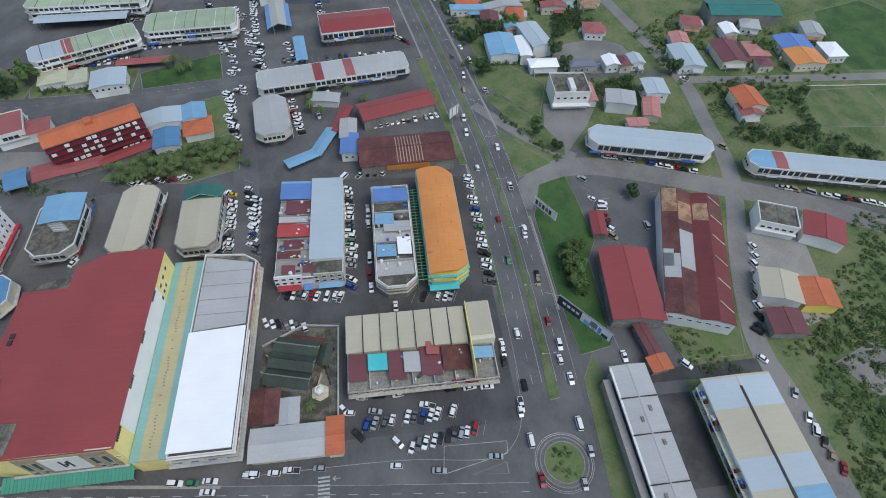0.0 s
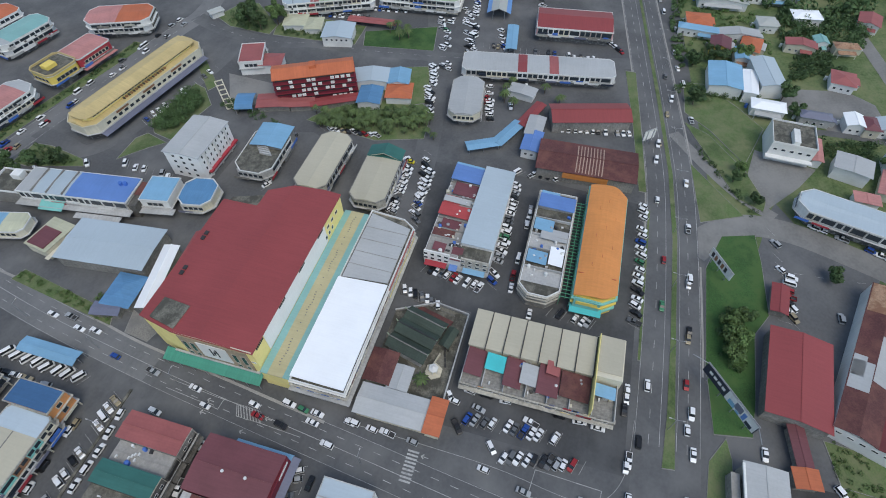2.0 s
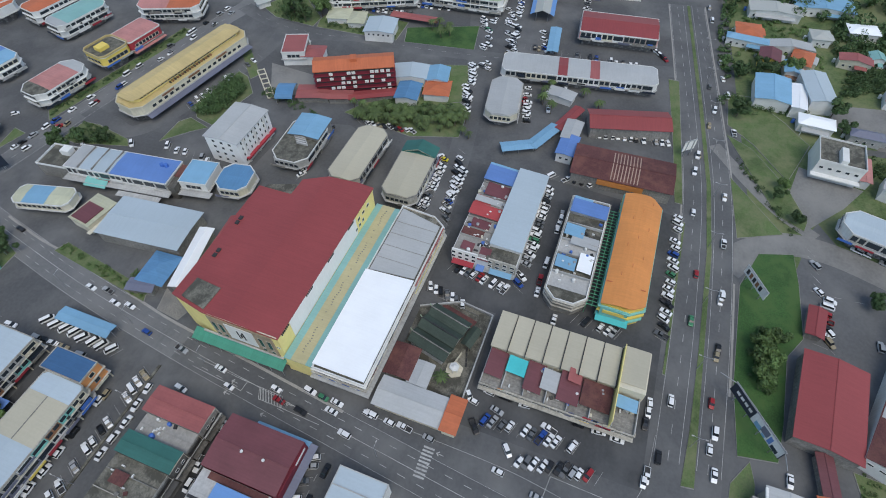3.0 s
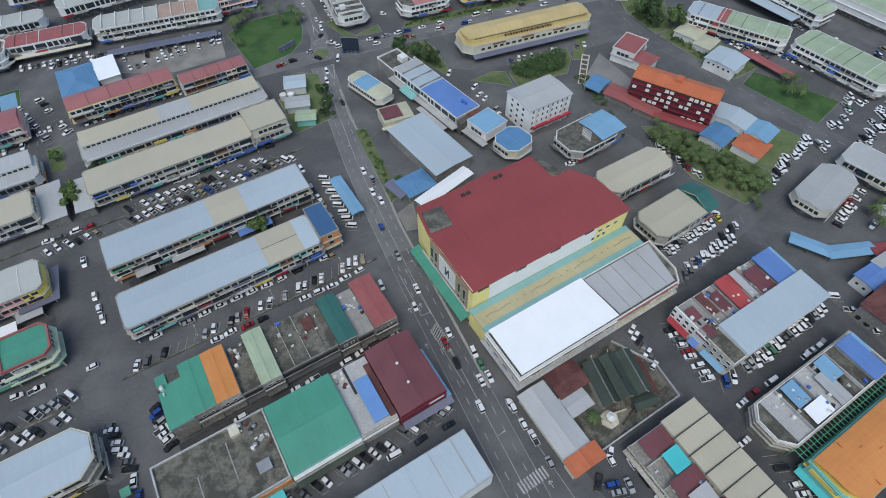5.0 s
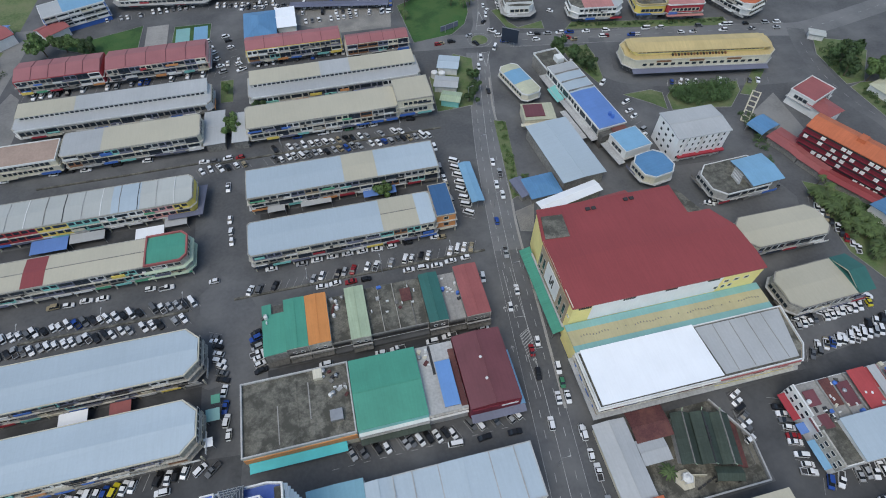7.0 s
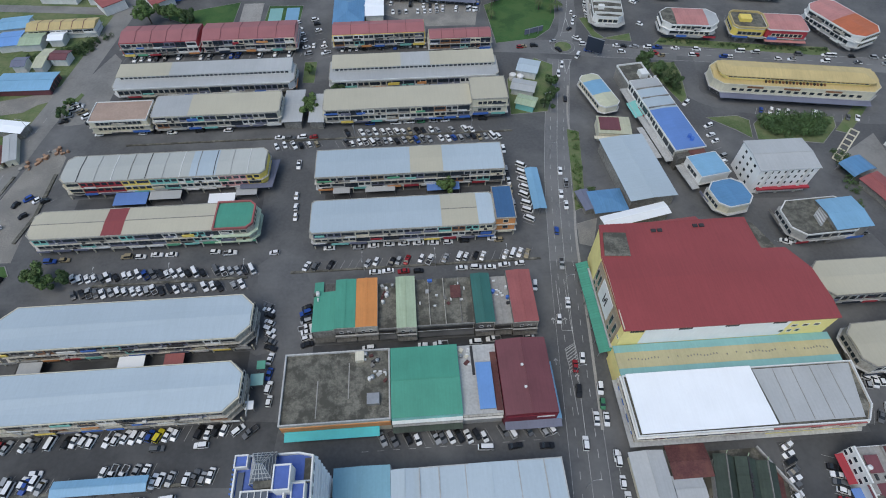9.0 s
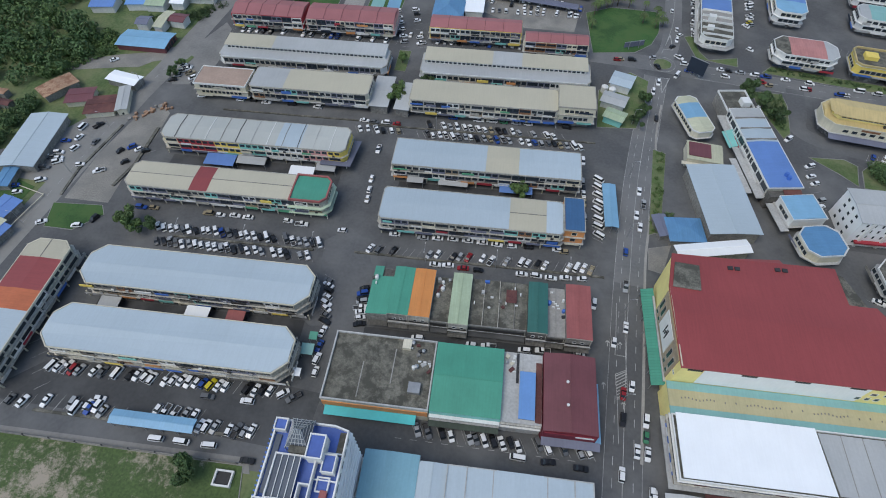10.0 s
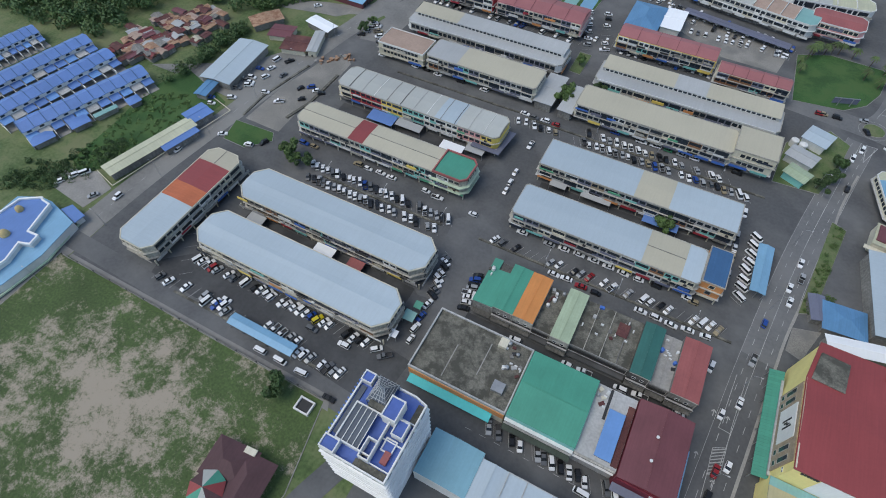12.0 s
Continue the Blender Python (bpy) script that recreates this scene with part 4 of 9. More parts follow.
# east of the main street
B = lambda *a, **k: block(*a, **k)
hall("hangar", "market hangar with a pale blue sheet roof", "hangar", 87.6, 144.6, 33.5, 17.5, 6, 96, None, R_BLUEGREY, 0.5)
ob = hall("office_block", "white four-storey office block with a grey roof", "office block", 141.5, 140.4, 23, 15.8, 12.6, 0, BRIGHT, R_GREY, 0.8, over=0.5)
for z in (1.6, 4.6, 7.6, 10.4):
    put_windows(ob, 23, 15.8, z, "S", 2.6, 0.9, 1.5)
    put_windows(ob, 23, 15.8, z, "WE", 3.9, 1.5, 1.3)
for x in (-7.5, 0, 7.5):
    part("pier", Shape().box(x - 0.5, x + 0.5, -8.4, -7.9, 0, 12.4), WHITE, ob)
part("podium", Shape().box(-9, 12, -9.3, -7.9, 2.5, 3.2), RED_WALL, ob, "red ground-floor canopy")
y = B("shop_hall", "long arcaded hall with a two-tier yellow roof", "hall", 174, 193.4, 73, 17, 8.2, -9.6, 2, CREAM, CREAM, ((1, R_YELLOW),), chamfer=4, rise=0.9, sides="", signs=False)
part("canopy", Shape().plate([(-33, -11.8, 3.3), (33, -11.8, 3.3), (33, -8.7, 3.9), (-33, -8.7, 3.9)], 0.15), SLATE, y, "slate grey canopy over the arcade")
part("upper_wall", Shape().prism(chamfered(67, 9.5, 2.5), 8.2, 10.6), PALE_YELLOW, y)
part("window_strip", window_strip(61, 1.0, CREAM), None, y, at=pose(0, -4.77, 9.3))
part("upper_roof", Shape().prism(chamfered(69.5, 12, 3), 10.6, 10.9), R_YELLOW, y)
part("upper_roof", Shape().hip(-34, 34, -5.4, 5.4, 10.9, 1.1), R_YELLOW, y)
part("window_strip", window_strip(58, 1.5, CREAM, 3.4, 1.4), None, y, at=pose(0, -8.51, 5.0))
for x in (-22, -6, 12):
    part("text_bar", Shape().box(x, x + 7, -8.72, -8.5, 6.9, 7.7), BROWN, y)
for i in range(18):
    part("fin", Shape().box(-0.3, 0.3, -6.6, -5.4, 8.6, 9.3), (DARK, BROWN)[i % 2], y, at=pose(-14 + i * 1.5, 0, 0))
hall("market_hall", "long hall with a dark red rusty roof", "hall", 178, -16.8, 39, 17, 6, 92, None, R_RUST, 1.5)
hall("market_hall", "hall with a bright red sheet roof", "hall", 209, -14.5, 34, 12, 6, -74, None, R_RED, 2)
B("shop_block", "short shop block with a grey rounded roof", "shop block", 205.5, 41.5, 28, 14.5, 7, 8.6, 2, CREAM, GREYWALL, ((1, R_GREY),), chamfer=3.5, rim=0.12)
B("shop_block", "long shop block with a pale grey roof and red stripes", "shop block", 238, 14, 73, 15, 7, -80.5, 2, WHITE, WHITE, ((3, R_GREY), (0.5, R_RED), (1.2, R_GREY), (0.5, R_BRICK), (3, R_GREY)), chamfer=2)
B("shop_block", "pink shop block with a red roof", "shop block", 281.5, 2, 39, 20, 8, -83, 2, PINK, WHITE, ((1, R_RED),), chamfer=0, rise=2)
ap = B("apartment_block", "dark red apartment block with white panels and orange roof", "apartment block", 198, 113.5, 37, 11, 12.5, -63, 5, MAROON_WALL, MAROON_WALL, ((1, R_TERRA),), chamfer=0, rim=0, rise=2, roof_in=-0.5, inset=0, sides="", rim_mat=MAROON_WALL)
# galleries are flat dark bands that paint their shade on the wall
for f in range(5):
    part("gallery", Shape().box(-18, 18, -5.62, -5.5, f * 2.5 + 1.4, f * 2.5 + 2.2), DARK, ap, "flat dark band for an open gallery's shade")
ar = random.Random(5)
for f in range(5):
    for i in range(13):
        if ar.random() < (0.75 if (i // 3 + f) % 2 else 0.28):
            part("panel", Shape().box(-0.85, 0.85, -0.9, -0.1, 0, 1.0), WHITE, ap, "white balcony panel", at=pose(-16.5 + i * 2.7 + ar.uniform(-0.4, 0.4), -5.5, f * 2.5 + 0.5))
part("stair_head", Shape().box(-1.5, 1.5, -2, 2, 13.2, 15.6), R_TERRA, ap)
ann = B("house", "white office building with a flat red roof and white rim", "building", 209.6, 153.3, 16, 11.4, 7.2, 21.7, 2, WHITE, WHITE, ((1, R_BRICK),), chamfer=0, inset=0, flat=True, rim=0.45, sides="SW", bay=0)
# the shade inside the open bays is one flat dark panel
part("opening", Shape().box(-7, 5.5, -6.0, -5.85, 0.1, 4.2), DARK, ann, "dark panel for the shade in open ground-floor bays")
for i in range(6):
    part("pier", Shape().box(-7.6 + i * 2.6, -7.1 + i * 2.6, -6.5, -5.9, 0, 4.6), WHITE, ann)
hall("house", "low annex under a red hipped roof", "house", 209.8, 143.3, 9.5, 10.5, 5, 15, WHITE, R_BRICK, 1.2, "hip")
ladder = thing("concrete_frame", "ladder-like frame of pale concrete beams on the ground", "frame")
for i in range(7):
    part("rung", Shape().beam((173.8 + i * 2.9, 148.9 + i * 2.85, 0.3), (175.7 + i * 2.95, 146.4 + i * 2.85, 0.3), 0.22), CREAM, ladder)
part("rail", Shape().beam((173.8, 148.9, 0.3), (191.2, 166.1, 0.3), 0.26), CREAM, ladder)
part("rail", Shape().beam((175.6, 146.4, 0.3), (193.8, 163.7, 0.3), 0.26), CREAM, ladder)

B("shop_block", "shop block with a beige roof and chamfered ends", "shop block", 147.7, 86.8, 33, 13.8, 8, 0, 2, DULL, WEATHERED, ((1, R_BEIGE),), chamfer=3, rim=0.15)
ge = B("shop_block", "shop block with a beige roof and green gabled end", "shop block", 145.5, 62.8, 30, 14.5, 8, 2, 2, DULL, WEATHERED, ((4, R_BEIGE), (1, R_DARKGREEN)), chamfer=3, rim=0.15)
part("gable_roof", Shape().gable(9.2, 15.6, -7.4, 7.4, 8.3, 2.6, "x"), R_DARKGREEN, ge, "green sheet roof over the end bay")
part("gable_wall", Shape().folded([(9.4, -7.0, 8.25), (9.4, 0, 10.75), (9.4, 7.0, 8.25)], [(9.7, -7.0, 8.25), (9.7, 0, 10.75), (9.7, 7.0, 8.25)], 0.5), CREAM, ge, "cream gable front")
B("shop_block", "grey corner block with open roof decks", "shop block", 147, 114, 27, 16, 7, 3, 2, GREYWALL, WHITE, ((1, STAINED),), chamfer=4, flat=True)
hall("house", "upper storey with a light blue roof on a deck", "building", 154.5, 113.3, 13, 13, 8.6, 4, None, R_LIGHTBLUE, 0.8)
for i in range(4):
    tagged(part("roof_duct", Shape().box(144 + i * 1.1, 144.7 + i * 1.1, 109 + i, 114 + i, 7.2, 8.1), GREYWALL), "grey sheet duct on the corner block's deck", "duct")
bl = B("shop_block", "long shop block with white and blue roof stretches", "shop block", 108.1, 173.5, 46, 13, 8, -82.6, 2, DULL, WHITE, ((1, R_GREY), (1, R_BLUEGREY), (1, R_BLUEGREY), (3.6, R_BLUE)), chamfer=0, sides="SN")
part("canopy", Shape().box(-24, 24, -9.6, -6.6, 3.4, 3.7), GREYWALL, bl, "white arcade canopy")
part("canopy", Shape().box(2, 21, -12.6, -9.9, 3.0, 3.2), GREYWALL, bl)
part("awning", Shape().plate([(-14, -10.6, 3.3), (-4, -10.6, 3.3), (-4, -6.6, 4.6), (-14, -6.6, 4.6)], 0.12), TEAL_WALL, bl, "faded teal awning")
# a flat dark panel paints the shade under the canopy
part("arcade_recess", Shape().box(-22.8, 22.8, -6.75, -6.45, 0.2, 3.3), DARK, bl, "dark panel for the shade in the arcade")
part("deck", Shape().box(23.1, 26.1, -6.4, 6, 0, 6.6), GRIME_SHADE, bl, "cluttered low deck")
lean = Shape().plate([(23.2, -1, 7.3), (26, -1, 7.0), (26, 5.8, 7.0), (23.2, 5.8, 7.3)], 0.12)
part("lean_to_roof", lean, R_RUST, bl, "rusty lean-to roof")
for x in (-16.5, -10, -3.4):
    part("seam", Shape().box(x - 0.2, x + 0.2, -6.2, 6.2, 8.3, 8.95), WEATHERED, bl)
part("deck", Shape().box(-37, -23.2, -6.4, 5.6, 0, 6.2), WEATHERED, bl, "bare dark rear deck")
part("deck_floor", Shape().box(-36.8, -23.4, -6.2, 5.4, 6.2, 6.3), STAINED, bl)
deck_edge = [(-37, -6.4), (-23.2, -6.4), (-23.2, 5.6), (-37, 5.6)]
part("parapet", rim_band(deck_edge, 0.1, 0.15, 6.2, 7.1), WHITE, bl)
part("stair_head", Shape().box(-30, -26, 0.5, 4, 6.3, 8.7), WHITE, bl)
part("roof_tank", Shape().tube(17, 2, 8.4, 9.9, 0.8, 0.8, 12), BLUE_WALL, bl)
part("roof_tank", Shape().tube(18.8, 2.2, 8.4, 9.9, 0.8, 0.8, 12), BLUE_WALL, bl)
b1 = B("shop_block", "small shop with a turquoise blue roof", "shop block", 115.2, 142, 11.5, 12.5, 7.5, -80, 2, WHITE, WHITE, ((1, R_LIGHTBLUE),), chamfer=0, sides="S")
b2 = B("shop_block", "corner shop with a hipped blue roof", "shop block", 118.2, 127, 13, 14, 7, -80, 2, CREAM, WHITE, ((1, R_NAVYLIGHT),), chamfer=3, sides="S", rim=0.5)
part("canopy", Shape().box(-6, 7.5, -9.5, -6.5, 3.2, 3.5), GREYWALL, b1, "white arcade canopy")
part("canopy", Shape().prism(chamfered(15, 16, 4), 3.2, 3.45), GREYWALL, b2, "white arcade canopy")
hall("shed", "long shed with a white sheet roof", "shed", 80.6, 120.8, 25.5, 4.6, 4.6, 12.5, None, R_WHITE, 0.4)
hall("shed", "low shed with a hipped blue roof", "shed", 72.7, 129.6, 12, 10, 3.4, 4, None, R_NAVYLIGHT, 1.4, "hip")
hall("shed", "narrow lean-to with a grey-blue roof", "shed", 64.8, 131, 4, 9, 3, 12, None, SLATE, 0.4, "y")
old = hall("shop", "old shop with a cream roof and a maroon stretch", "shop", 85.8, 170.8, 13.5, 10.5, 4.5, -8, CREAM, R_CREAMSHEET, 0.25, over=0.3)
part("roof_patch", Shape().box(-6.2, 2.4, -3.6, 4.4, 4.6, 5.15), R_MAROON, old, "maroon roof stretch")
part("canopy", Shape().box(-8.5, 7, -7.4, -5.5, 2.8, 3.0), CREAM, old)
B("shop", "two-storey shop with a cream and sea-blue roof", "shop", 84.5, 192.8, 23.5, 9.5, 6, -76, 2, CREAM, WHITE, ((0.8, R_CREAMSHEET), (1.6, R_LIGHTBLUE), (1.5, R_CREAMSHEET)), chamfer=2, sides="SW", bay=0)
hall("market_hall", "hall with a plain red gabled roof", "hall", 100.7, -89.6, 29.5, 17, 6, -7.5, None, R_RED, 1.3)
hall("shelter", "covered walk with a maroon roof", "shelter", 78.5, -89, 14, 3.4, 3.2, 8, None, R_MAROON, 0.4)
hall("shed", "small shed with an orange roof", "shed", 71, -89.5, 4.5, 6, 3.4, 8, None, R_TERRA, 0.6)
hall("shed", "small shed with a bright red roof", "shed", 131, -88, 11, 4.5, 3, -8, None, R_RED, 0.6)
wh = thing("warehouse", "wide old warehouse with two patched rusty red gables", "warehouse", pose(111.4, -117.5, 0, 0, 0, -19.6))
part("wall", Shape().box(-29.6, 29.6, -11.4, 11.4, 0, 6.6), WHITE, wh)
for c, mt in ((-5.75, R_DARKRED), (5.75, R_RUST)):
    part("roof", Shape().gable(-30, 30, c - 5.75, c + 5.75, 6.8, 1.5, "x"), mt, wh)
zz = lambda y: 6.8 + 1.5 * (1 - abs(abs(y) - 5.75) / 5.75) + 0.07
for x0, x1, y0, y1, mt in ((16, 29.8, -11.4, -6, R_RUST), (15, 24, -5.6, -0.4, R_RUSTPALE), (13, 23, 0.2, 5.6, R_RUSTPALE), (17, 29.8, 5.9, 11.2, R_RUSTPALE), (23, 29.5, 0.2, 5.5, R_RUST), (-10, 8, 0.3, 5.6, R_GREY), (-15, -4, 5.9, 11.2, R_GREY), (-10, -2, 8, 11.3, R_GREY)):
    part("roof_patch", Shape().plate([(x0, y0, zz(y0)), (x1, y0, zz(y0)), (x1, y1, zz(y1)), (x0, y1, zz(y1))], 0.05), mt, wh, "patch of newer or rustier sheet")
for i in range(7):
    part("window", window_mesh(1.8, 0.8), None, wh, at=pose(-29.62, -9.5 + i * 3.1, 4.2, 0, 0, 270))
for i in range(6):
    part("batten", Shape().beam((-25 + i * 10, -11, 7.0), (-22 + i * 10, -6.5, 8.3), 0.1), CREAM, wh)
hw = hall("house", "white house with a stained grey deck roof", "house", 124.7, -157.5, 11, 14.5, 6.6, -22, WHITE, STAINED, 0.05, over=0.0)
part("parapet", rim_band([(-5.5, -7.2), (5.5, -7.2), (5.5, 7.2), (-5.5, 7.2)], 0.15, 0.2, 6.5, 7.4), WHITE, hw)
put_windows(hw, 11, 14.5, 4, "WS", 2.6, 1.8)
part("ledge", Shape().box(-6.6, -5.4, -7.5, 7.5, 3.1, 3.4), WHITE, hw)
hall("house", "house with a red hipped roof", "house", 117.6, -173.6, 12.5, 14, 5.5, -30, WHITE, R_RED, 1.0)
hall("house", "house with a tan tiled roof", "house", 94.4, -142.9, 12, 13, 5, -20, WHITE, R_BEIGE, 1.2)
hall("house", "house with an orange red roof", "house", 90, -154.7, 11, 11, 5, -12, YELLOW, R_TERRA, 1.2)
hall("house", "shed with a dark brown roof", "house", 80.7, -138.4, 9, 11, 4, -8, None, R_MAROON, 1)
B("shop_block", "curved-end shop block with a pale blue roof", "shop block", 171.3, -122.7, 53, 13, 8, 75.7, 2, WHITE, WHITE, ((1, R_BLUEGREY),), chamfer=4)
B("shop_block", "long shop block with a pale blue and white roof", "shop block", 145.6, -202, 85, 11, 8, 75.8, 2, CREAM, WHITE, ((7, R_BLUEGREY), (0.5, R_BRICK), (1, R_LIGHTBLUE)), chamfer=3)
gw = hall("warehouse", "long warehouse with a grey sheet roof", "warehouse", 43, -77.3, 53, 10.3, 6.5, 0, None, R_GREY, 0.5)
part("gutter", Shape().box(-26.5, 26.5, 5.3, 5.9, 6.3, 6.9), WHITE, gw)
part("side_deck", Shape().box(-20, 24, 5.9, 8.2, 4.2, 4.5), CONCRETE, gw)
part("side_wall", Shape().box(-20, 24, 6.0, 8.0, 0, 4.2), WEATHERED, gw)
for x in (16.5, 5.5, -8, -18):
    part("seam", Shape().box(x - 0.15, x + 0.15, -5.6, 5.6, 6.6, 7.25), DARK, gw)
for x, yy in ((12, -2.5), (9, 1.0), (2, -3), (-12, 2)):
    part("hatch", Shape().box(x, x + 1.6, yy, yy + 0.8, 6.8, 7.4), WEATHERED, gw)
bw = hall("warehouse", "wide shop warehouse with pale patched sheet roofs", "warehouse", 35, -108.8, 54, 21, 7.5, 0, WHITE, R_BEIGE, 0.5)
for x0, x1, y0, y1, mt in ((17.5, 27, -11, 11, R_BLUEGREY), (-5, 3.5, -11, 11, R_BLUEGREY), (-13.5, -5.2, -11, -0.6, R_LIGHTBLUE), (-27, -20, -11, 11, R_BLUEGREY)):
    zb = lambda q: 7.7 + 0.5 * (1 - abs(q) / 11.2) + 0.05
    for p0, p1 in ((max(y0, -11), min(y1, -0.05)), (max(y0, 0.05), y1)):
        if p1 > p0 + 0.5:
            part("roof_patch", Shape().plate([(x0, p0, zb(p0)), (x1, p0, zb(p0)), (x1, p1, zb(p1)), (x0, p1, zb(p1))], 0.04), mt, bw)
part("ridge_gap", Shape().box(-27, 24, -0.35, 0.35, 8.1, 8.45), DARK, bw)
for z in (2.6, 5.2):
    part("gallery", Shape().box(-26, 26, 10.5, 12.4, z, z + 0.25), CREAM, bw, "rear gallery slab")
gal = random.Random(3)
for i in range(40):
    part("crate", Shape().box(-gal.uniform(0.3, 0.9), gal.uniform(0.3, 0.9), -0.4, 0.5, 0, gal.uniform(0.6, 1.4)), gal.choice([WHITE, GREYWALL, BLUE_WALL, TEAL_WALL, WEATHERED, R_RUST]), bw, at=pose(-25 + gal.uniform(0, 50), 11.5, gal.choice([2.85, 5.45])))
hall("shed", "long low shed with a grey roof", "shed", 59.2, 26, 8.5, 21.5, 3.5, 0, CREAM, R_GREY, 0.8, "y")
hall("shed", "shed end with an orange roof", "shed", 59.5, 13, 10, 4, 4.2, 0, CREAM, R_TERRA, 0.6, "y")
hd = hall("house", "white three-storey house with a bare deck", "house", 213.6, -98, 15.5, 17, 8.8, -3, WHITE, STAINED, 0.05, over=0)
part("parapet", rim_band([(-7.75, -8.5), (7.75, -8.5), (7.75, 8.5), (-7.75, 8.5)], 0.1, 0.15, 8.9, 9.8), WHITE, hd)
part("stair_head", Shape().box(-7.7, 1, -1.2, 1.2, 8.9, 11.4), WHITE, hd)
part("terrace", Shape().box(-10.2, -7.8, -9, 9, 2.8, 3.3), WHITE, hd)
put_windows(hd, 15.5, 17, 5.6, "W", 3.2, 1.6)
put_windows(hd, 15.5, 17, 1.2, "W", 3.2, 2.2)
hall("shed", "side annex with a faded red roof", "shed", 213, -109.2, 14, 3.4, 4, -3, WHITE, R_PINK, 0.3)
hall("house", "white house with a flat roof", "house", 204.8, -121.4, 10, 13, 6, -15, WHITE, R_GREY, 0.5)
put_windows(hall("house", "white house with a grey sheet roof", "house", 211.7, -141, 11.5, 10.5, 6, -5, WHITE, R_BLUEGREY, 0.6), 11.5, 10.5, 3, "W")
hall("house", "long low house with a faded red roof", "house", 199.3, -135.4, 14.5, 7, 3.6, -18, CREAM, R_PINK, 0.7)
hall("house", "low deck with a red floor", "house", 188.7, -124.7, 5, 8.5, 3.6, -3, WHITE, R_PINK, 0.1)
hall("workshop", "workshop with a blue roof", "workshop", 255.5, -73.4, 19.5, 14.5, 5.6, 0, WHITE, R_LIGHTBLUE, 1.2)
hall("workshop", "narrow white workshop with a white roof", "workshop", 253.2, -84.6, 18, 5.5, 5.6, -2, WHITE, R_WHITE, 0.4)
hall("workshop", "workshop with a white roof", "workshop", 261.5, -92.3, 22.5, 10.5, 7, 11, WHITE, R_BLUEGREY, 1.0)
hall("house", "house with a bright orange red roof", "house", 198.5, -183, 14.5, 12, 6, 0, CREAM, R_TERRA, 2)

# west of the edge road
for ax, ay, bx, by in ((-239.6, 66, -223, 119.4), (-258, 66.5, -247.4, 121.6), (-279, 70, -266.4, 124.8), (-304, 82, -296, 118.2)):
    L, turn = math.hypot(bx - ax, by - ay), math.degrees(math.atan2(by - ay, bx - ax))
    tr = thing("terrace_house", "row of white terrace houses with bright blue stepped roofs", "terrace houses", pose((ax + bx) / 2, (ay + by) / 2, 0, 0, 0, turn), "blue terraces")
    part("wall", Shape().box(-L / 2, L / 2, -4.4, 4.4, 0, 5.0), WHITE, tr)
    n = 11
    for i in range(n):
        x0, x1, up = -L / 2 + L * i / n, -L / 2 + L * (i + 1) / n, 0.16 * (i % 2)
        part("roof_sheet", Shape().gable(x0 + 0.02, x1 - 0.02, -5.0, 5.0, 5.1 + up, 1.7, "x"), R_BLUE, tr)
        part("seam", Shape().gable(x0 - 0.16, x0 + 0.16, -5.1, 5.1, 5.34, 1.72, "x"), R_NAVY, tr)
        part("porch_roof", Shape().plate([(x0 + 0.3, -8.6, 2.6), (x1 - 0.3, -8.6, 2.6), (x1 - 0.3, -4.4, 3.2), (x0 + 0.3, -4.4, 3.2)], 0.12), (R_BLUE, R_BLUE, R_TARP, GREYWALL)[(i * 5 + int(ay)) % 4], tr)
        part("porch_wall", Shape().box(x0 - 0.12, x0 + 0.12, -11.4, -4.4, 0, 2.3), WHITE, tr)
        part("yard", Shape().box(x0 + 0.2, x1 - 0.2, -11.2, -4.5, -0.1, 0.08), CONCRETE, tr)
        part("window", window_mesh(2.0, 1.1), None, tr, at=pose((x0 + x1) / 2, -4.42, 3.6))
hall("shed", "long shed with a cream roof inside a wall", "shed", -184.5, 85, 38, 6.5, 3.4, 76, None, R_CREAMSHEET, 0.7)
hall("shed", "shed with a blue roof", "shed", -181.5, 109, 9, 8, 3.4, 76, None, R_BLUE, 0.5)
hall("shed", "shed with a blue roof", "shed", -178, 94, 15, 5, 3, 76, None, R_BLUE, 0.4)
for x, y, L, W, mt, lb in ((-224, 82, 7, 6, R_BLUE, "blue porch extension of the terrace"), (-230, 68, 8, 7, R_BLUE, "blue porch extension of the end house"), (-214, 103, 4.5, 4.5, R_BLUE, "small blue shelter in the weeds"), (-219, 92, 9, 1.6, R_TEAL, "narrow teal awning in the weeds")):
    hall("shed", lb, "shed", x, y, W, L, 2.6, -18, None, mt, 0.5, "hip")
hall("market_hall", "market hall with a pale blue roof", "hall", -191.6, 145, 31, 15, 3.8, 96, None, R_BLUEGREY, 0.9)
hall("shelter", "low lean-to with a blue roof beside the market hall", "shelter", -191, 126.5, 5, 14, 2.8, 8, None, R_NAVYLIGHT, 0.4, "y")
sheet("lawn", [(-211, 66), (-202, 62), (-192.3, 72), (-184, 96), (-179.6, 123), (-213, 134), (-217, 110), (-213, 92)], 0.03, LAWN, "rank green grass beside the terraces", "grass", 0.3)
pv = thing("pavilion", "pavilion with dark maroon roofs and a striped octagonal tent", "pavilion", pose(-69, 1, 0, 0, 0, 5))
part("wall", Shape().box(-8, 8, -8, 7.5, 0, 4), CREAM, pv)
part("roof", Shape().hip(-9.5, 4, -2, 9, 4, 2.2), R_PAVILION, pv)
part("roof", Shape().hip(-1, 10, -11, 8, 4.05, 2.4), R_PAVILION, pv)
part("skylight", Shape().box(-0.5, 3, 7.2, 9, 4.6, 5.0), CREAM, pv)
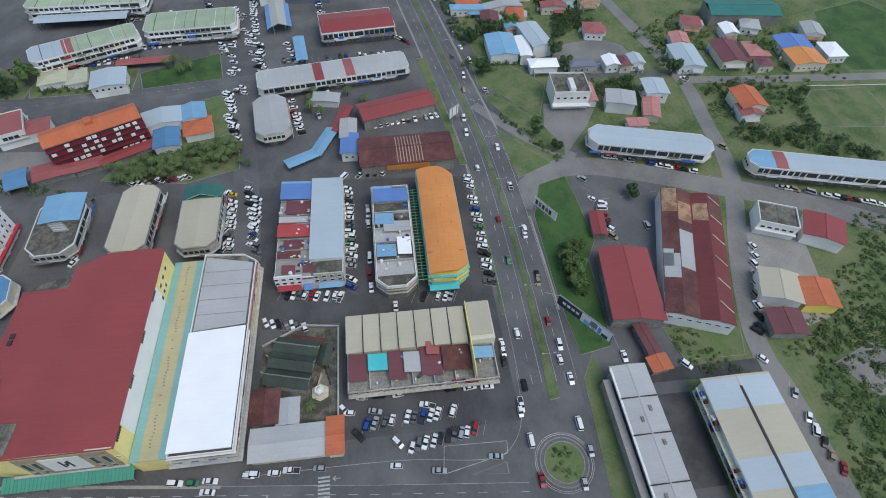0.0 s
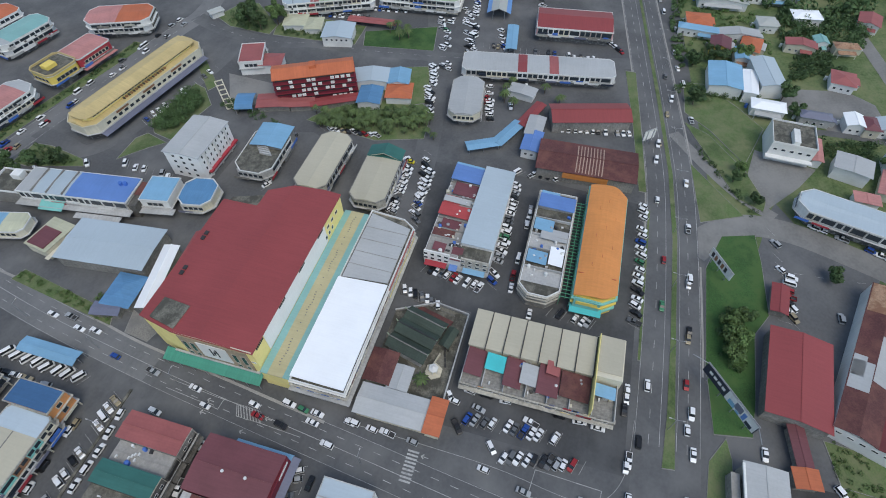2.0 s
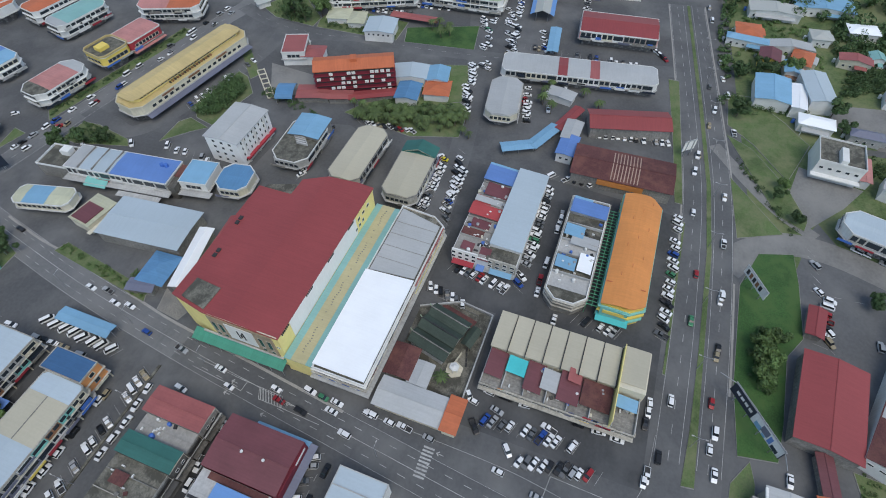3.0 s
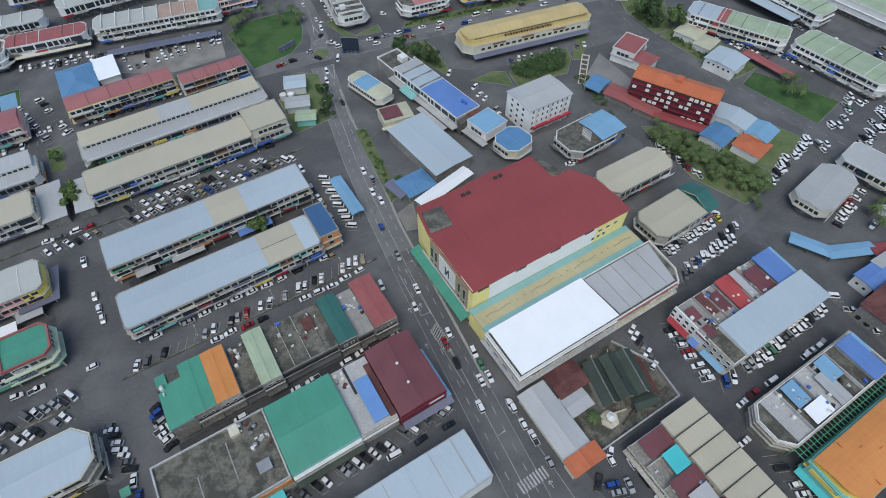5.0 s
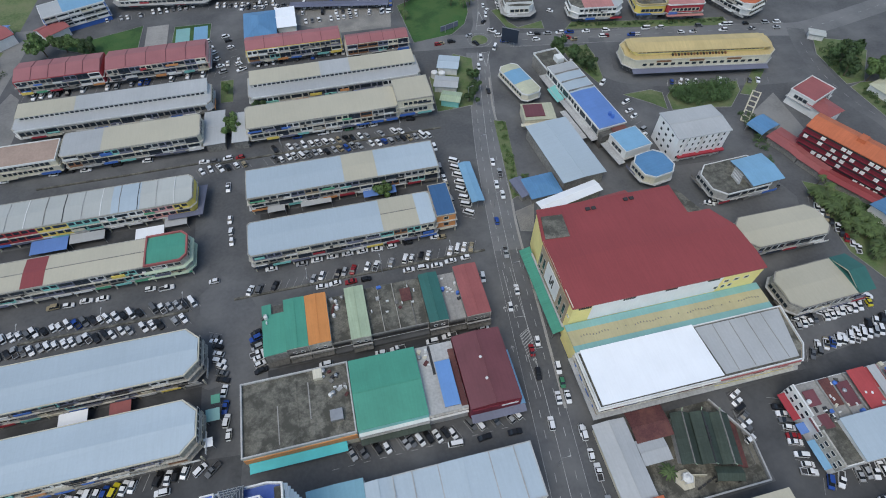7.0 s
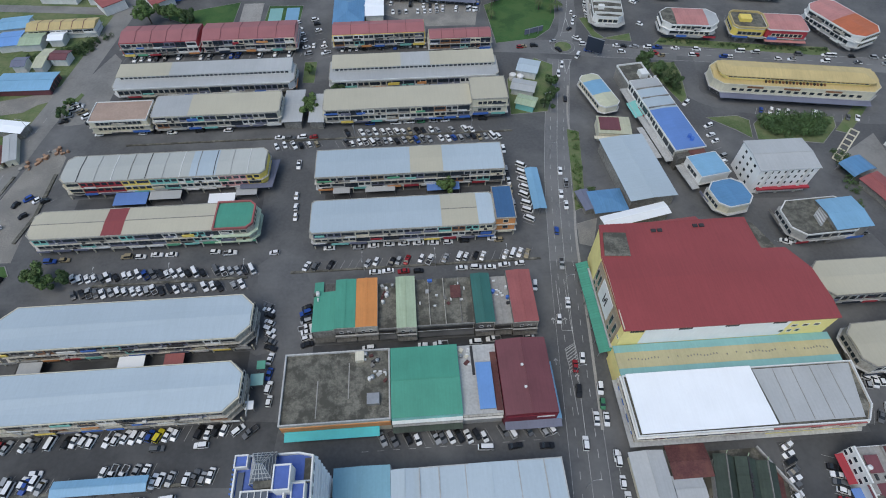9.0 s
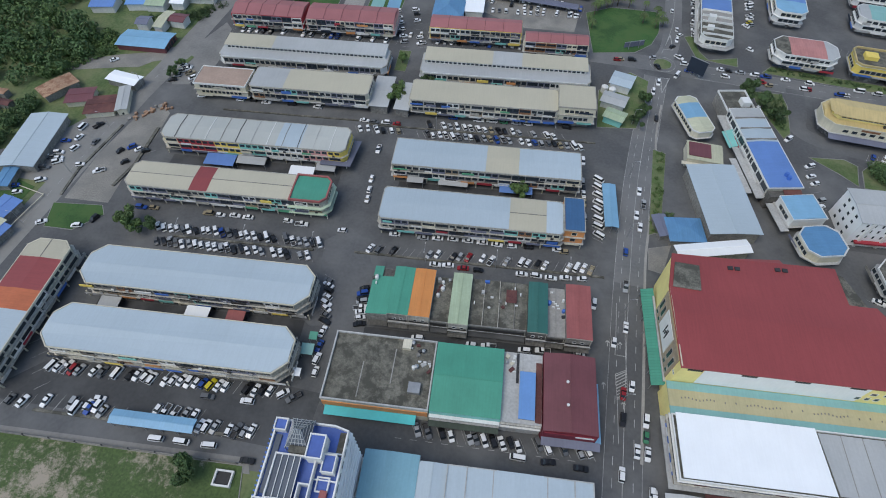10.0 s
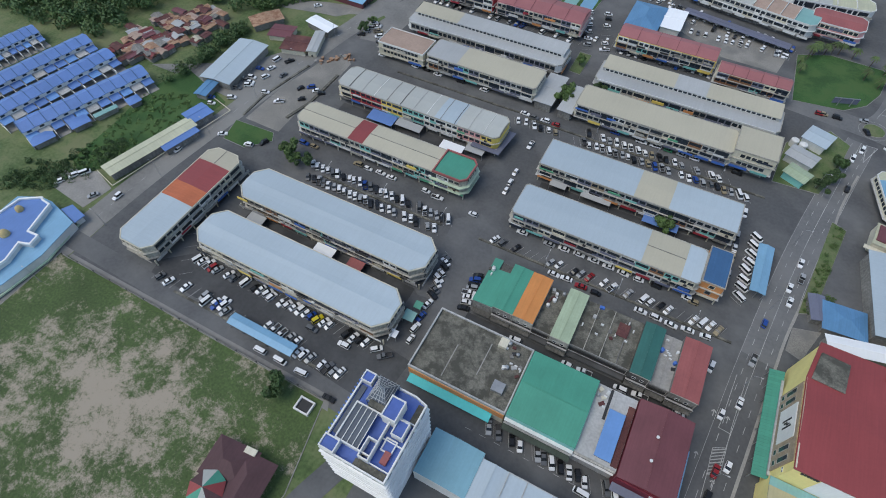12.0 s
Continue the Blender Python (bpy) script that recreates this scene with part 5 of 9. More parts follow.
for i in range(8):
    a0, a1 = math.pi * i / 4, math.pi * (i + 1) / 4
    q = Shape()
    q.face([(5.2 * math.cos(a0), 5.2 * math.sin(a0), 4.6), (5.2 * math.cos(a1), 5.2 * math.sin(a1), 4.6), (0, 0, 7.4)])
    q.face([(5.2 * math.cos(a0), 5.2 * math.sin(a0), 4.4), (0, 0, 7.2), (5.2 * math.cos(a1), 5.2 * math.sin(a1), 4.4)])
    part("tent_panel", q, (R_RED, R_GREEN, R_SILVER, R_PAVILION)[i % 4], pv, at=pose(-4, -4.5, 0.4))

kerbed("lawn", [(-176, 31.5), (-60.5, 31), (-55, 5), (-60, -60), (-176, -60)], FIELD, "bare field of thin grass and pale earth", "field", z=0.1)

# ---- roof clutter and special blocks ----
def tank(root, x, y, z, r=0.6, mat=WHITE):
    part("water_tank", Shape().tube(0, 0, 0, 1.3, r, r, 12).tube(0, 0, 1.3, 1.55, r, 0.2, 12), mat, root, at=pose(x, y, z))


def cooler(root, x, y, z, turn=0):
    part("air_conditioner", Shape().box(-0.45, 0.45, -0.2, 0.2, 0, 0.7), WHITE, root, at=pose(x, y, z, 0, 0, turn))


def lean_to(root, x0, x1, y0, y1, z, mat, drop=0.5, along="y"):
    if along == "y":
        q = [(x0, y0, z - drop), (x1, y0, z - drop), (x1, y1, z), (x0, y1, z)]
    else:
        q = [(x0, y0, z), (x1, y0, z - drop), (x1, y1, z - drop), (x0, y1, z)]
    part("lean_to_roof", Shape().plate(q, 0.1), mat, root)


def deck_wall(root, x0, x1, y0, y1, z, h=1.0, mat=WHITE):
    part("parapet", rim_band([(x0, y0), (x1, y0), (x1, y1), (x0, y1)], 0.12, 0.12, z, z + h), mat, root)


def scatter_clutter(root, x0, x1, y0, y1, z, n, seed):
    r = random.Random(seed)
    for i in range(n):
        x, y, k = r.uniform(x0, x1), r.uniform(y0, y1), r.random()
        if k < 0.25:
            tank(root, x, y, z, r.uniform(0.45, 0.7), r.choice([WHITE, STEEL, BLUE_WALL]))
        elif k < 0.6:
            cooler(root, x, y, z, r.choice([0, 90]))
        else:
            part("crate", Shape().box(-r.uniform(0.3, 0.9), r.uniform(0.3, 0.9), -0.4, r.uniform(0.3, 0.8), 0, r.uniform(0.3, 0.9)), r.choice([WEATHERED, R_RUST, GREYWALL, DARK, CREAM, GRIME_SHADE, BLUE_WALL]), root,
                 at=pose(x, y, z, 0, 0, r.uniform(0, 90)))


# blue-grey half roof with cluttered decks beside it
b = thing("shop_block", "white shop block, half pale blue roof, half cluttered decks", "shop block", group="rows of shops")
part("wall", Shape().box(114, 160, 10, 33.5, 0, 7.2), WHITE, b)
part("wall", Shape().box(120.5, 160, 10, 21.4, 7.2, 8.9), WHITE, b)
part("roof_sheet", Shape().plate([(120, 9.7, 8.9), (160.3, 9.7, 8.9), (160.3, 21.6, 9.4), (120, 21.6, 9.4)], 0.15), R_BLUEGREY, b, "pale blue sheet roof")
part("deck", Shape().box(114.4, 120.4, 10.3, 21.2, 7.2, 7.3), STAINED, b)
part("deck", Shape().box(114.5, 159.8, 21.5, 33.3, 7.2, 7.26), CONCRETE, b, "grimy concrete roof deck")
for y0, y1 in ((10, 20), (24, 33.5)):
    part("front_panel", Shape().box(113.9, 114.4, y0, y1, 3.4, 8.6), (WHITE, DULL)[y0 < 15], b)
    for z in (4.2, 6.4):
        for i in range(4):
            part("window", window_mesh(1.5, 1.2), None, b, at=pose(113.88, y0 + 1.3 + i * (y1 - y0 - 2) / 3, z, 0, 0, 270))
part("lean_to_roof", Shape().plate([(113.5, 20, 7.0), (119, 20, 7.6), (119, 24, 7.6), (113.5, 24, 7.0)], 0.12), R_MAROON, b)
for x0, x1, mt, z, y0 in ((150, 158.5, R_BLUE, 9.4, 21.6), (154, 159.8, R_LIGHTBLUE, 9.2, 22), (143, 149.6, R_MAROON, 8.6, 22), (131.5, 137.4, R_SCARLET, 9.1, 21.8), (126.5, 130.6, R_MAROON, 8.3, 24), (139, 142, R_GREY, 8.4, 23)):
    lean_to(b, x0, x1, y0, 33.4 if mt is not R_MAROON else 31, z, mt, 0.8)
for x in (122, 126, 131, 138, 142.6, 150):
    part("party_wall", Shape().box(x - 0.12, x + 0.12, 21.6, 33.3, 7.2, 8.0), CONCRETE, b)
lean_to(b, 122.4, 125.8, 25, 33, 8.0, R_RUST, 0.6)
lean_to(b, 138.2, 142.4, 27, 33.2, 8.2, R_SCARLET, 0.6)
lean_to(b, 115.6, 119.4, 26.5, 31, 8.1, R_MAROON, 0.5)
scatter_clutter(b, 115, 149, 22, 33, 7.2, 46, 3)
part("awning", Shape().plate([(111.8, 11, 3.0), (114, 11, 3.5), (114, 19, 3.5), (111.8, 19, 3.0)], 0.1), R_LIGHTBLUE, b)
part("awning", Shape().plate([(111.6, 21, 3.0), (114, 21, 3.5), (114, 24, 3.5), (111.6, 24, 3.0)], 0.1), R_BLUE, b)
part("awning", Shape().plate([(111.8, 25, 3.0), (114, 25, 3.5), (114, 33, 3.5), (111.8, 33, 3.0)], 0.1), RED_WALL, b)
for i in range(13):
    for z in (4.4, 6.9):
        part("window", window_mesh(1.5, 1.2), None, b, at=pose(122.5 + i * 2.9, 9.98, z))

# open-decked block, with stepped ledges at its chamfered end
b = thing("shop_block", "pale shop block with bare roof decks and blue awnings", "shop block", group="rows of shops")
out = [(107, -11.5), (110.5, -15.2), (155, -15.2), (155, -1.5), (110.5, -1.5), (107, -5)]
part("wall", Shape().prism(out, 0, 6.6), WEATHERED, b)
for z in (3.2, 5.2, 6.6):
    part("ledge", rim_band(out, 0.55, 0.1, z, z + 0.3), DULL, b)
part("deck", Shape().prism(out, 6.6, 6.7), STAINED, b)
for x in (118, 126.5, 133, 141, 146.5):
    part("party_wall", Shape().box(x - 0.15, x + 0.15, -15, -1.7, 6.6, 7.9), GREYWALL, b)
for x0, x1, y0, y1, z, mt in ((145.5, 152.5, -15.3, -1.8, 9.0, R_BLUE), (150.5, 154.5, -9, -2, 8.3, R_LIGHTBLUE), (134.5, 140, -9, -2, 8.5, R_LIGHTBLUE), (131, 136, -14.8, -5, 8.2, R_GREY), (119.5, 125, -9, -2, 8.3, R_LIGHTBLUE), (120, 128, -14.5, -9.5, 8.3, R_WHITE)):
    lean_to(b, x0, x1, y0, y1, z, mt, 0.5)
for x0, x1 in ((126.8, 132.8), (112, 117.8)):
    part("deck", Shape().box(x0, x1, -14.9, -1.8, 6.7, 6.78), CONCRETE_PALE, b, "pale washed roof deck")
part("parapet", rim_band(out, 0.05, 0.25, 6.7, 7.5), WHITE, b)
scatter_clutter(b, 110, 145, -14, -3, 6.7, 30, 8)
for i in range(15):
    part("window", window_mesh(1.6, 1.1), None, b, at=pose(112 + i * 2.9, -1.48, 3.9, 0, 0, 180))
# green steel pergola over the alley
pergola = thing("pergola", "green steel lattice over the alley between shop blocks", "pergola")
for i in range(30):
    x = 109.5 + i * 1.5
    part("rafter", Shape().beam((x, -15.6, 6.2), (x, -19.4, 6.2), 0.09), GREEN_WALL, pergola)
for y in (-15.7, -17.4, -19.2):
    part("rail", Shape().beam((109, y, 6.05), (153.5, y, 6.05), 0.1), GREEN_WALL, pergola)
for x in (110, 124, 138, 153):
    for y in (-15.7, -19.2):
        part("post", Shape().box(x - 0.1, x + 0.1, y - 0.1, y + 0.1, 0, 6), GREEN_WALL, pergola)

# orange vaulted roof
b = thing("shop_block", "yellow shop block under a bright orange vaulted roof", "shop block", group="rows of shops")
out = [(109, -29), (112, -33.2), (158, -33.2), (161.5, -29), (161, -20), (109.5, -20)]
part("wall", Shape().prism(out, 0, 8.8), YELLOW, b)
for z, mt in ((2.8, TEAL_WALL), (5.4, YELLOW), (7.6, TEAL_WALL)):
    part("ledge", rim_band(out, 0.8, 0.1, z, z + 0.5), mt, b)
ends = [[], []]
for i in range(9):
    t0 = i / 8
    y0, z0, c0 = -19.6 - 14.0 * t0, 8.9 + 2.0 * math.sin(math.pi * (0.12 + 0.8 * t0)), max(0, t0 - 0.7) * 12
    ends[0].append((109 + c0, y0, z0))
    ends[1].append((161 - c0, y0, z0))
part("roof_sheet", Shape().folded(*ends, 0.2), R_ORANGE, b, "bright orange vaulted sheet roof")
part("seam", Shape().plate([(118, -32.6, 10.2), (118.3, -32.6, 10.2), (118.3, -20, 10.3), (118, -20, 10.3)], 0.2), R_TERRA, b)
for i in range(9):
    part("ridge_vent", Shape().box(-0.7, 0.7, -0.06, 0.06, 0, 0.14), R_TERRA, b, at=pose(122 + i * 4.4, -24 - 3 * (i % 3), 10.95, 0, 0, 0))
part("front_panel", Shape().box(108.6, 109.2, -29, -20.2, 3.4, 8.5), TEAL_WALL, b, "teal and yellow front of the end")
part("front_panel", Shape().box(108.4, 108.6, -28, -21, 5.4, 7.0), YELLOW, b)
part("awning", Shape().plate([(106.6, -30, 2.9), (109.4, -30, 3.6), (109.4, -19.5, 3.6), (106.6, -19.5, 2.9)], 0.12), R_CYAN, b, "turquoise awning")
for i in range(15):
    for z in (3.8, 6.2):
        part("window", window_mesh(1.6, 1.1), None, b, at=pose(113.5 + i * 3, -33.22, z))

# beige bays, rusty lean-tos and a taller end
b = thing("shop_block", "shop block with beige roof bays and rusty lean-tos", "shop block", group="rows of shops")
part("wall", Shape().box(82.8, 95.2, -29.4, 9, 0, 8.6), CREAM, b)
part("wall", Shape().box(71.4, 82.8, -37.2, 9, 0, 6.0), WEATHERED, b)
part("wall", Shape().box(82.0, 95.8, -37.4, -29.6, 0, 10.6), CREAM, b, "taller end wall")
for i in range(7):
    y0 = 9.2 - i * 5.5
    part("roof_sheet", Shape().plate([(82.5, y0 - 5.2, 8.85), (95.5, y0 - 5.2, 9.35), (95.5, y0, 9.35), (82.5, y0, 8.85)], 0.2), R_BEIGE, b)
    part("party_wall", Shape().box(82.2, 95.6, y0 - 5.46, y0 - 5.24, 8, 9.5), DARK, b)
part("roof_sheet", Shape().plate([(83.5, -37, 10.9), (95.6, -37, 11.2), (95.6, -29.9, 11.2), (83.5, -29.9, 10.9)], 0.2), R_BEIGE, b)
part("party_wall", Shape().box(71, 95.9, -29.75, -29.5, 6, 11.5), PALE_YELLOW, b, "cream fire wall")
for x0, x1, y0, y1, mt, z in ((73.5, 82.4, 3, 8.6, R_MAROON, 8.2), (76.2, 81.8, -3.3, 2.6, R_CYAN, 8.6), (72.8, 82.4, -9, -3.5, R_MAROON, 8.1), (74.6, 81.4, -13.4, -8.3, R_GREY, 8.5), (73, 83.6, -20, -13.5, R_MAROON, 8.2), (79.5, 83.9, -19.5, -15.5, R_BRICK, 9.2), (74, 82.4, -29, -20.2, R_RUST, 8.1), (77, 81, -36.4, -30.2, R_LIGHTBLUE, 8.2)):
    lean_to(b, x0, x1, y0, y1, z, mt, 0.7, "y")
for i in range(8):
    y = 8.8 - i * 6.5
    part("party_wall", Shape().box(71.2, 82.6, y - 0.12, y + 0.12, 6, 7.4), GREYWALL, b)
for z, w in ((2.9, 1.2), (5.4, 0.5)):
    part("ledge", Shape().box(71.4 - w, 72.2, -37.4, 9.2, z, z + 0.25), DULL, b)
lr = random.Random(15)
for i in range(26):
    k = lr.uniform(0.4, 1.6)
    part("signboard", Shape().box(-0.12, 0, -k, k, 0, lr.uniform(0.5, 1.0)), lr.choice(SIGNS), b, at=pose(71.3, lr.uniform(-36, 8), lr.choice([2.2, 3.3, 4.9, 5.8])))
scatter_clutter(b, 72.5, 82, -36, 8, 6.2, 44, 12)
for i in range(12):
    part("window", window_mesh(1.8, 1.2), None, b, at=pose(71.38, 7 - i * 3.8, 3.6, 0, 0, 270))
for i in range(4):
    part("window", window_mesh(1.3, 1.1), None, b, at=pose(95.82, -35.5 + i * 1.9, 8.3, 0, 0, 90))

# flat concrete roof beside the tower street
b = bpy.data.objects["shop.008"]
part("parapet", rim_band([(-15.5, -10.7), (15.5, -10.7), (15.5, 10.7), (-15.5, 10.7)], 0.1, 0.35, 8, 8.9), GREYWALL, b)
part("awning", Shape().plate([(-14.9, -13.4, 3.0), (12, -13.4, 3.0), (12, -10.7, 3.5), (-14.9, -10.7, 3.5)], 0.12), R_CYAN, b, "turquoise street awning")
part("front_panel", Shape().box(-15.4, 15.4, -10.95, -10.7, 4.2, 7.0), ORANGE_WALL, b, "orange fascia over the street")
part("stair_head", Shape().box(5.4, 8, 7, 10, 8, 9.6), CREAM, b)
part("water_tank", Shape().box(9, 12.5, -6.4, -3.2, 8.1, 9.6), STEEL, b, "square steel water tank")
for i in range(2):
    part("party_wall", Shape().box(-5.6 + 9 * i, -5.3 + 9 * i, -9 + 5 * i, 2 + 5 * i, 8, 8.35), CONCRETE, b)
scatter_clutter(b, 8, 14.5, 1, 9.5, 8.1, 16, 5)
scatter_clutter(bpy.data.objects["shop.004"], -8.5, 8.5, -2, 8, 6.75, 14, 6)
scatter_clutter(bpy.data.objects["shop.002"], -2.4, 2.4, 1, 8, 6.4, 9, 9)
scatter_clutter(bpy.data.objects["shop.006"], -2.4, 2.4, -2, 8, 6.7, 10, 10)
scatter_clutter(bpy.data.objects["shop.010"], -5, -1, 3, 10, 7.6, 8, 11)
for i in range(3):
    part("party_wall", Shape().box(-5 + 5 * i, -4.8 + 5 * i, -8.5, 8.5, 6.6, 7.3), DULL if i < 2 else WEATHERED, bpy.data.objects["shop.004"])
lean_to(bpy.data.objects["shop.004"], 2.2, 5.6, 0.5, 5, 8.2, R_RUST)
g = bpy.data.objects["shop.010"]
lean_to(g, -0.9, 3.7, -9.6, 4.4, 8.9, R_TARP, 0.3)
part("back_wall", Shape().box(-0.8, 3.6, -9.4, 4.3, 7.5, 8.3), GRIME_SHADE, g)
# a flat dark strip stands in for the shade in a slot
part("stair_well", Shape().box(-1.9, -1.1, 1.0, 10.4, 7.5, 7.86), DARK, g, "dark strip for the shade inside a slot")
part("deck", Shape().box(3.9, 5.7, -10, 8, 7.5, 7.86), R_RUST, g, "rust brown sheet strip")
part("front_panel", Shape().box(-5.7, 5.7, -10.9, -10.66, 4.4, 7.3), GRIME_SHADE, g, "grimy front wall with shade in its colour")
part("ledge", Shape().box(-5.7, 5.7, -11.5, -10.7, 5.6, 5.85), WHITE, g)
part("ledge", Shape().box(-5.7, 5.7, -11.3, -10.7, 7.3, 7.5), DULL, g)
h = bpy.data.objects["shop.009"]
part("front_panel", Shape().box(-10, 10, -10.95, -10.66, 0.2, 5.0), R_TEMPLE, h, "dark green lower front")
# no windows here: a dark band paints the shade of a recess
part("front_panel", Shape().box(-10, 10, -10.95, -10.66, 5.3, 6.8), DARK, h, "dark band for the shade of a recess")
part("ledge", Shape().box(-10, 10, -11.7, -10.7, 6.85, 7.1), WHITE, h)
# the awning's green is darkened to hold the shadow on it
part("awning", Shape().plate([(-10, -12.9, 3.0), (10, -12.9, 3.0), (10, -10.7, 3.6), (-10, -10.7, 3.6)], 0.1), R_TEMPLE, h, "green street awning, shade put into its colour")
m = bpy.data.objects["shop.011"]
for y in (2.6, -4.2):
    part("roof_vent", Shape().tube(0, 0, 0, 0.5, 0.35, 0.45, 10), WHITE, m, at=pose(-0.9, y, 10.2))
part("awning", Shape().plate([(-7.4, -13.9, 3.4), (9, -13.9, 3.4), (9, -11.7, 4.0), (-7.4, -11.7, 4.0)], 0.12), SLATE, m)
part("awning", Shape().plate([(7.6, -11.7, 4.0), (9.4, -11.7, 3.4), (9.4, 6, 3.4), (7.6, 6, 4.0)], 0.12), R_LIGHTBLUE, m)
part("signboard", Shape().box(-7, 7, -11.95, -11.7, 6.9, 8.2), MAROON_WALL, m)
part("signboard", Shape().box(1.5, 6.5, -12.02, -11.96, 6.9, 7.9), WHITE, m)
for n, (w, d) in {"shop": (6.6, 18), "shop.001": (6.8, 18), "shop.003": (6.2, 19), "shop.005": (6.2, 18.5), "shop.007": (7.9, 19.6), "shop.009": (20, 21.3)}.items():
    put_windows(bpy.data.objects[n], w, d, 5.6, "S", 2.4)
    part("ledge", Shape().box(-w / 2, w / 2, -d / 2 - 0.9, -d / 2, 4.2, 4.45), GREYWALL, bpy.data.objects[n])
# flat dark panels for shaded openings, back sheds and pipes towards the service lane
lane = random.Random(21)
for n, w, d, top in (("shop", 6.6, 18, 8.8), ("shop.001", 6.8, 18, 8.8), ("shop.002", 5.8, 17, 6.3), ("shop.003", 6.2, 19, 8.5), ("shop.004", 18.2, 17.5, 6.6), ("shop.005", 6.2, 18.5, 8.5), ("shop.006", 5.6, 18, 6.6), ("shop.007", 7.9, 19.6, 8.5)):
    o = bpy.data.objects[n]
    part("balcony_recess", Shape().box(-w / 2 + 0.2, w / 2 - 0.2, -d / 2 - 0.06, -d / 2 + 0.1, 4.5, 5.55), DARK, o, "dark strip for the shade of an open balcony")
    part("fascia", Shape().box(-w / 2, w / 2, -d / 2 - 0.95, -d / 2 - 0.75, 4.45, 4.95), (GRIME_SHADE, WEATHERED)[top > 8.6], o)
    part("ground_recess", Shape().box(-w / 2 + 0.2, w / 2 - 0.2, -d / 2 - 0.06, -d / 2 + 0.1, 0.3, 3.9), DARK, o, "dark panel for the shade in the open ground floor")
    part("back_shed", Shape().plate([(-w / 2 + 0.1, -d / 2 - 1.6, 2.7), (w / 2 - 0.1, -d / 2 - 1.6, 2.7), (w / 2 - 0.1, -d / 2, 3.4), (-w / 2 + 0.1, -d / 2, 3.4)], 0.1), lane.choice([GRIME_SHADE, GRIME_SHADE, SHADELANE]), o, "low sheet lean-to, dark with grime and painted shade")
    part("rail", Shape().beam((-w / 2, -d / 2 - 0.9, 5.2), (w / 2, -d / 2 - 0.9, 5.2), 0.06), GREYWALL, o)
    part("parapet", Shape().box(-w / 2, w / 2, -d / 2 - 0.12, -d / 2 + 0.12, top - 0.1, top + (0.7 if top < 7 else 0.05)), WEATHERED if top < 7 else DULL, o)
    part("drain_pipe", Shape().beam((w / 2 - 0.3, -d / 2 - 0.15, 0.2), (w / 2 - 0.3, -d / 2 - 0.15, top - 0.2), 0.07), DULL, o)
# lower green roof with a notched back corner beside the tall one
g = thing("shop", "shop with a low green sheet roof and a notched back", "shop")
part("wall", Shape().box(-35, -28.3, 79, 96.6, 0, 7.4), WEATHERED, g)
part("roof", Shape().plate([(-35.2, 78.8, 7.9), (-28.25, 78.8, 8.5), (-28.25, 93, 8.5), (-35.2, 93, 7.9)], 0.16), R_GREEN, g, "low green sheet roof")
part("roof", Shape().plate([(-35.2, 93.05, 7.9), (-32.2, 93.05, 8.1), (-32.2, 97, 8.1), (-35.2, 97, 7.9)], 0.16), R_GREEN, g, "low green sheet roof")
part("deck", Shape().box(-32.1, -28.4, 93.1, 96.5, 7.4, 7.46), GRIME_SHADE, g, "dark recessed deck")
part("upper_wall", Shape().box(-35, -28.4, 79, 79.2, 7.4, 7.75), DULL, g)
part("back_shed", Shape().plate([(-35, 77.6, 2.7), (-28.4, 77.6, 2.7), (-28.4, 79, 3.4), (-35, 79, 3.4)], 0.1), GRIME_SHADE, g)
scatter_clutter(g, -34.8, -33, 90, 93, 8.05, 7, 14)
for i in range(5):
    part("seam", Shape().box(-14 + 7 * i, -13.7 + 7 * i, -6.9, 6.9, 8.6, 9.0), GREYWALL, bpy.data.objects["shop.014"])
deck_wall(bpy.data.objects["shop.014"], -19, 19, -7.05, 7.05, 8.3, 0.7, GREYWALL)

# ---- office tower ----
t = thing("office_tower", "tall white office tower with blue terraces and steel pergola", "office tower", pose(-36.8, 26.4, 0))
body = [(-8.2, -10.4), (9.3, -10.4), (9.3, 9.6), (6, 10.4), (-8.2, 10.4)]
part("wall", Shape().prism(body, 0, 27.2), BRIGHT, t)
for f in range(1, 9):
    part("ledge", rim_band(body, 0.55, 0.05, 3.1 * f, 3.1 * f + 0.5), BRIGHT, t)
    for turn, off, ln, sh in ((0, 10.4, 17, 0.5), (90, 9.3, 19, -0.3), (270, 8.2, 20, 0), (180, 10.4, 14, 1)):
        for i in range(int(ln / 2.6)):
            x = (i - (int(ln / 2.6) - 1) / 2) * 2.6 + sh
            part("window", window_mesh(2.0, 1.5), None, t, at=pose(0, 0, 0, 0, 0, turn) @ pose(x, -off - 0.003, 3.1 * f + 0.95))
part("terrace", Shape().prism([(-8, -10.2), (9.1, -10.2), (9.1, 9.4), (6, 10.2), (-8, 10.2)], 27.2, 27.3), R_DEEPBLUE, t, "blue painted roof terrace")
part("parapet", rim_band(body, 0.15, 0.25, 27.2, 28.4), WHITE, t)
for x0, x1, y0, y1, z in ((-8.2, -4.2, -10.4, -7.2, 29.4), (1.6, 5.4, 1.6, 7, 31.8), (5.4, 8.4, -0.6, 3.4, 30.0), (4.7, 7.6, -4.4, -1.2, 27.9), (-8.2, -5.2, 7.6, 10.4, 29.2)):
    part("raised_deck", Shape().box(x0, x1, y0, y1, 27.2, z), WHITE, t)
    part("terrace", Shape().box(x0 + 0.3, x1 - 0.3, y0 + 0.3, y1 - 0.3, z, z + 0.08), R_DEEPBLUE, t)
    part("parapet", rim_band([(x0, y0), (x1, y0), (x1, y1), (x0, y1)], 0.05, 0.25, z, z + 0.45), WHITE, t)
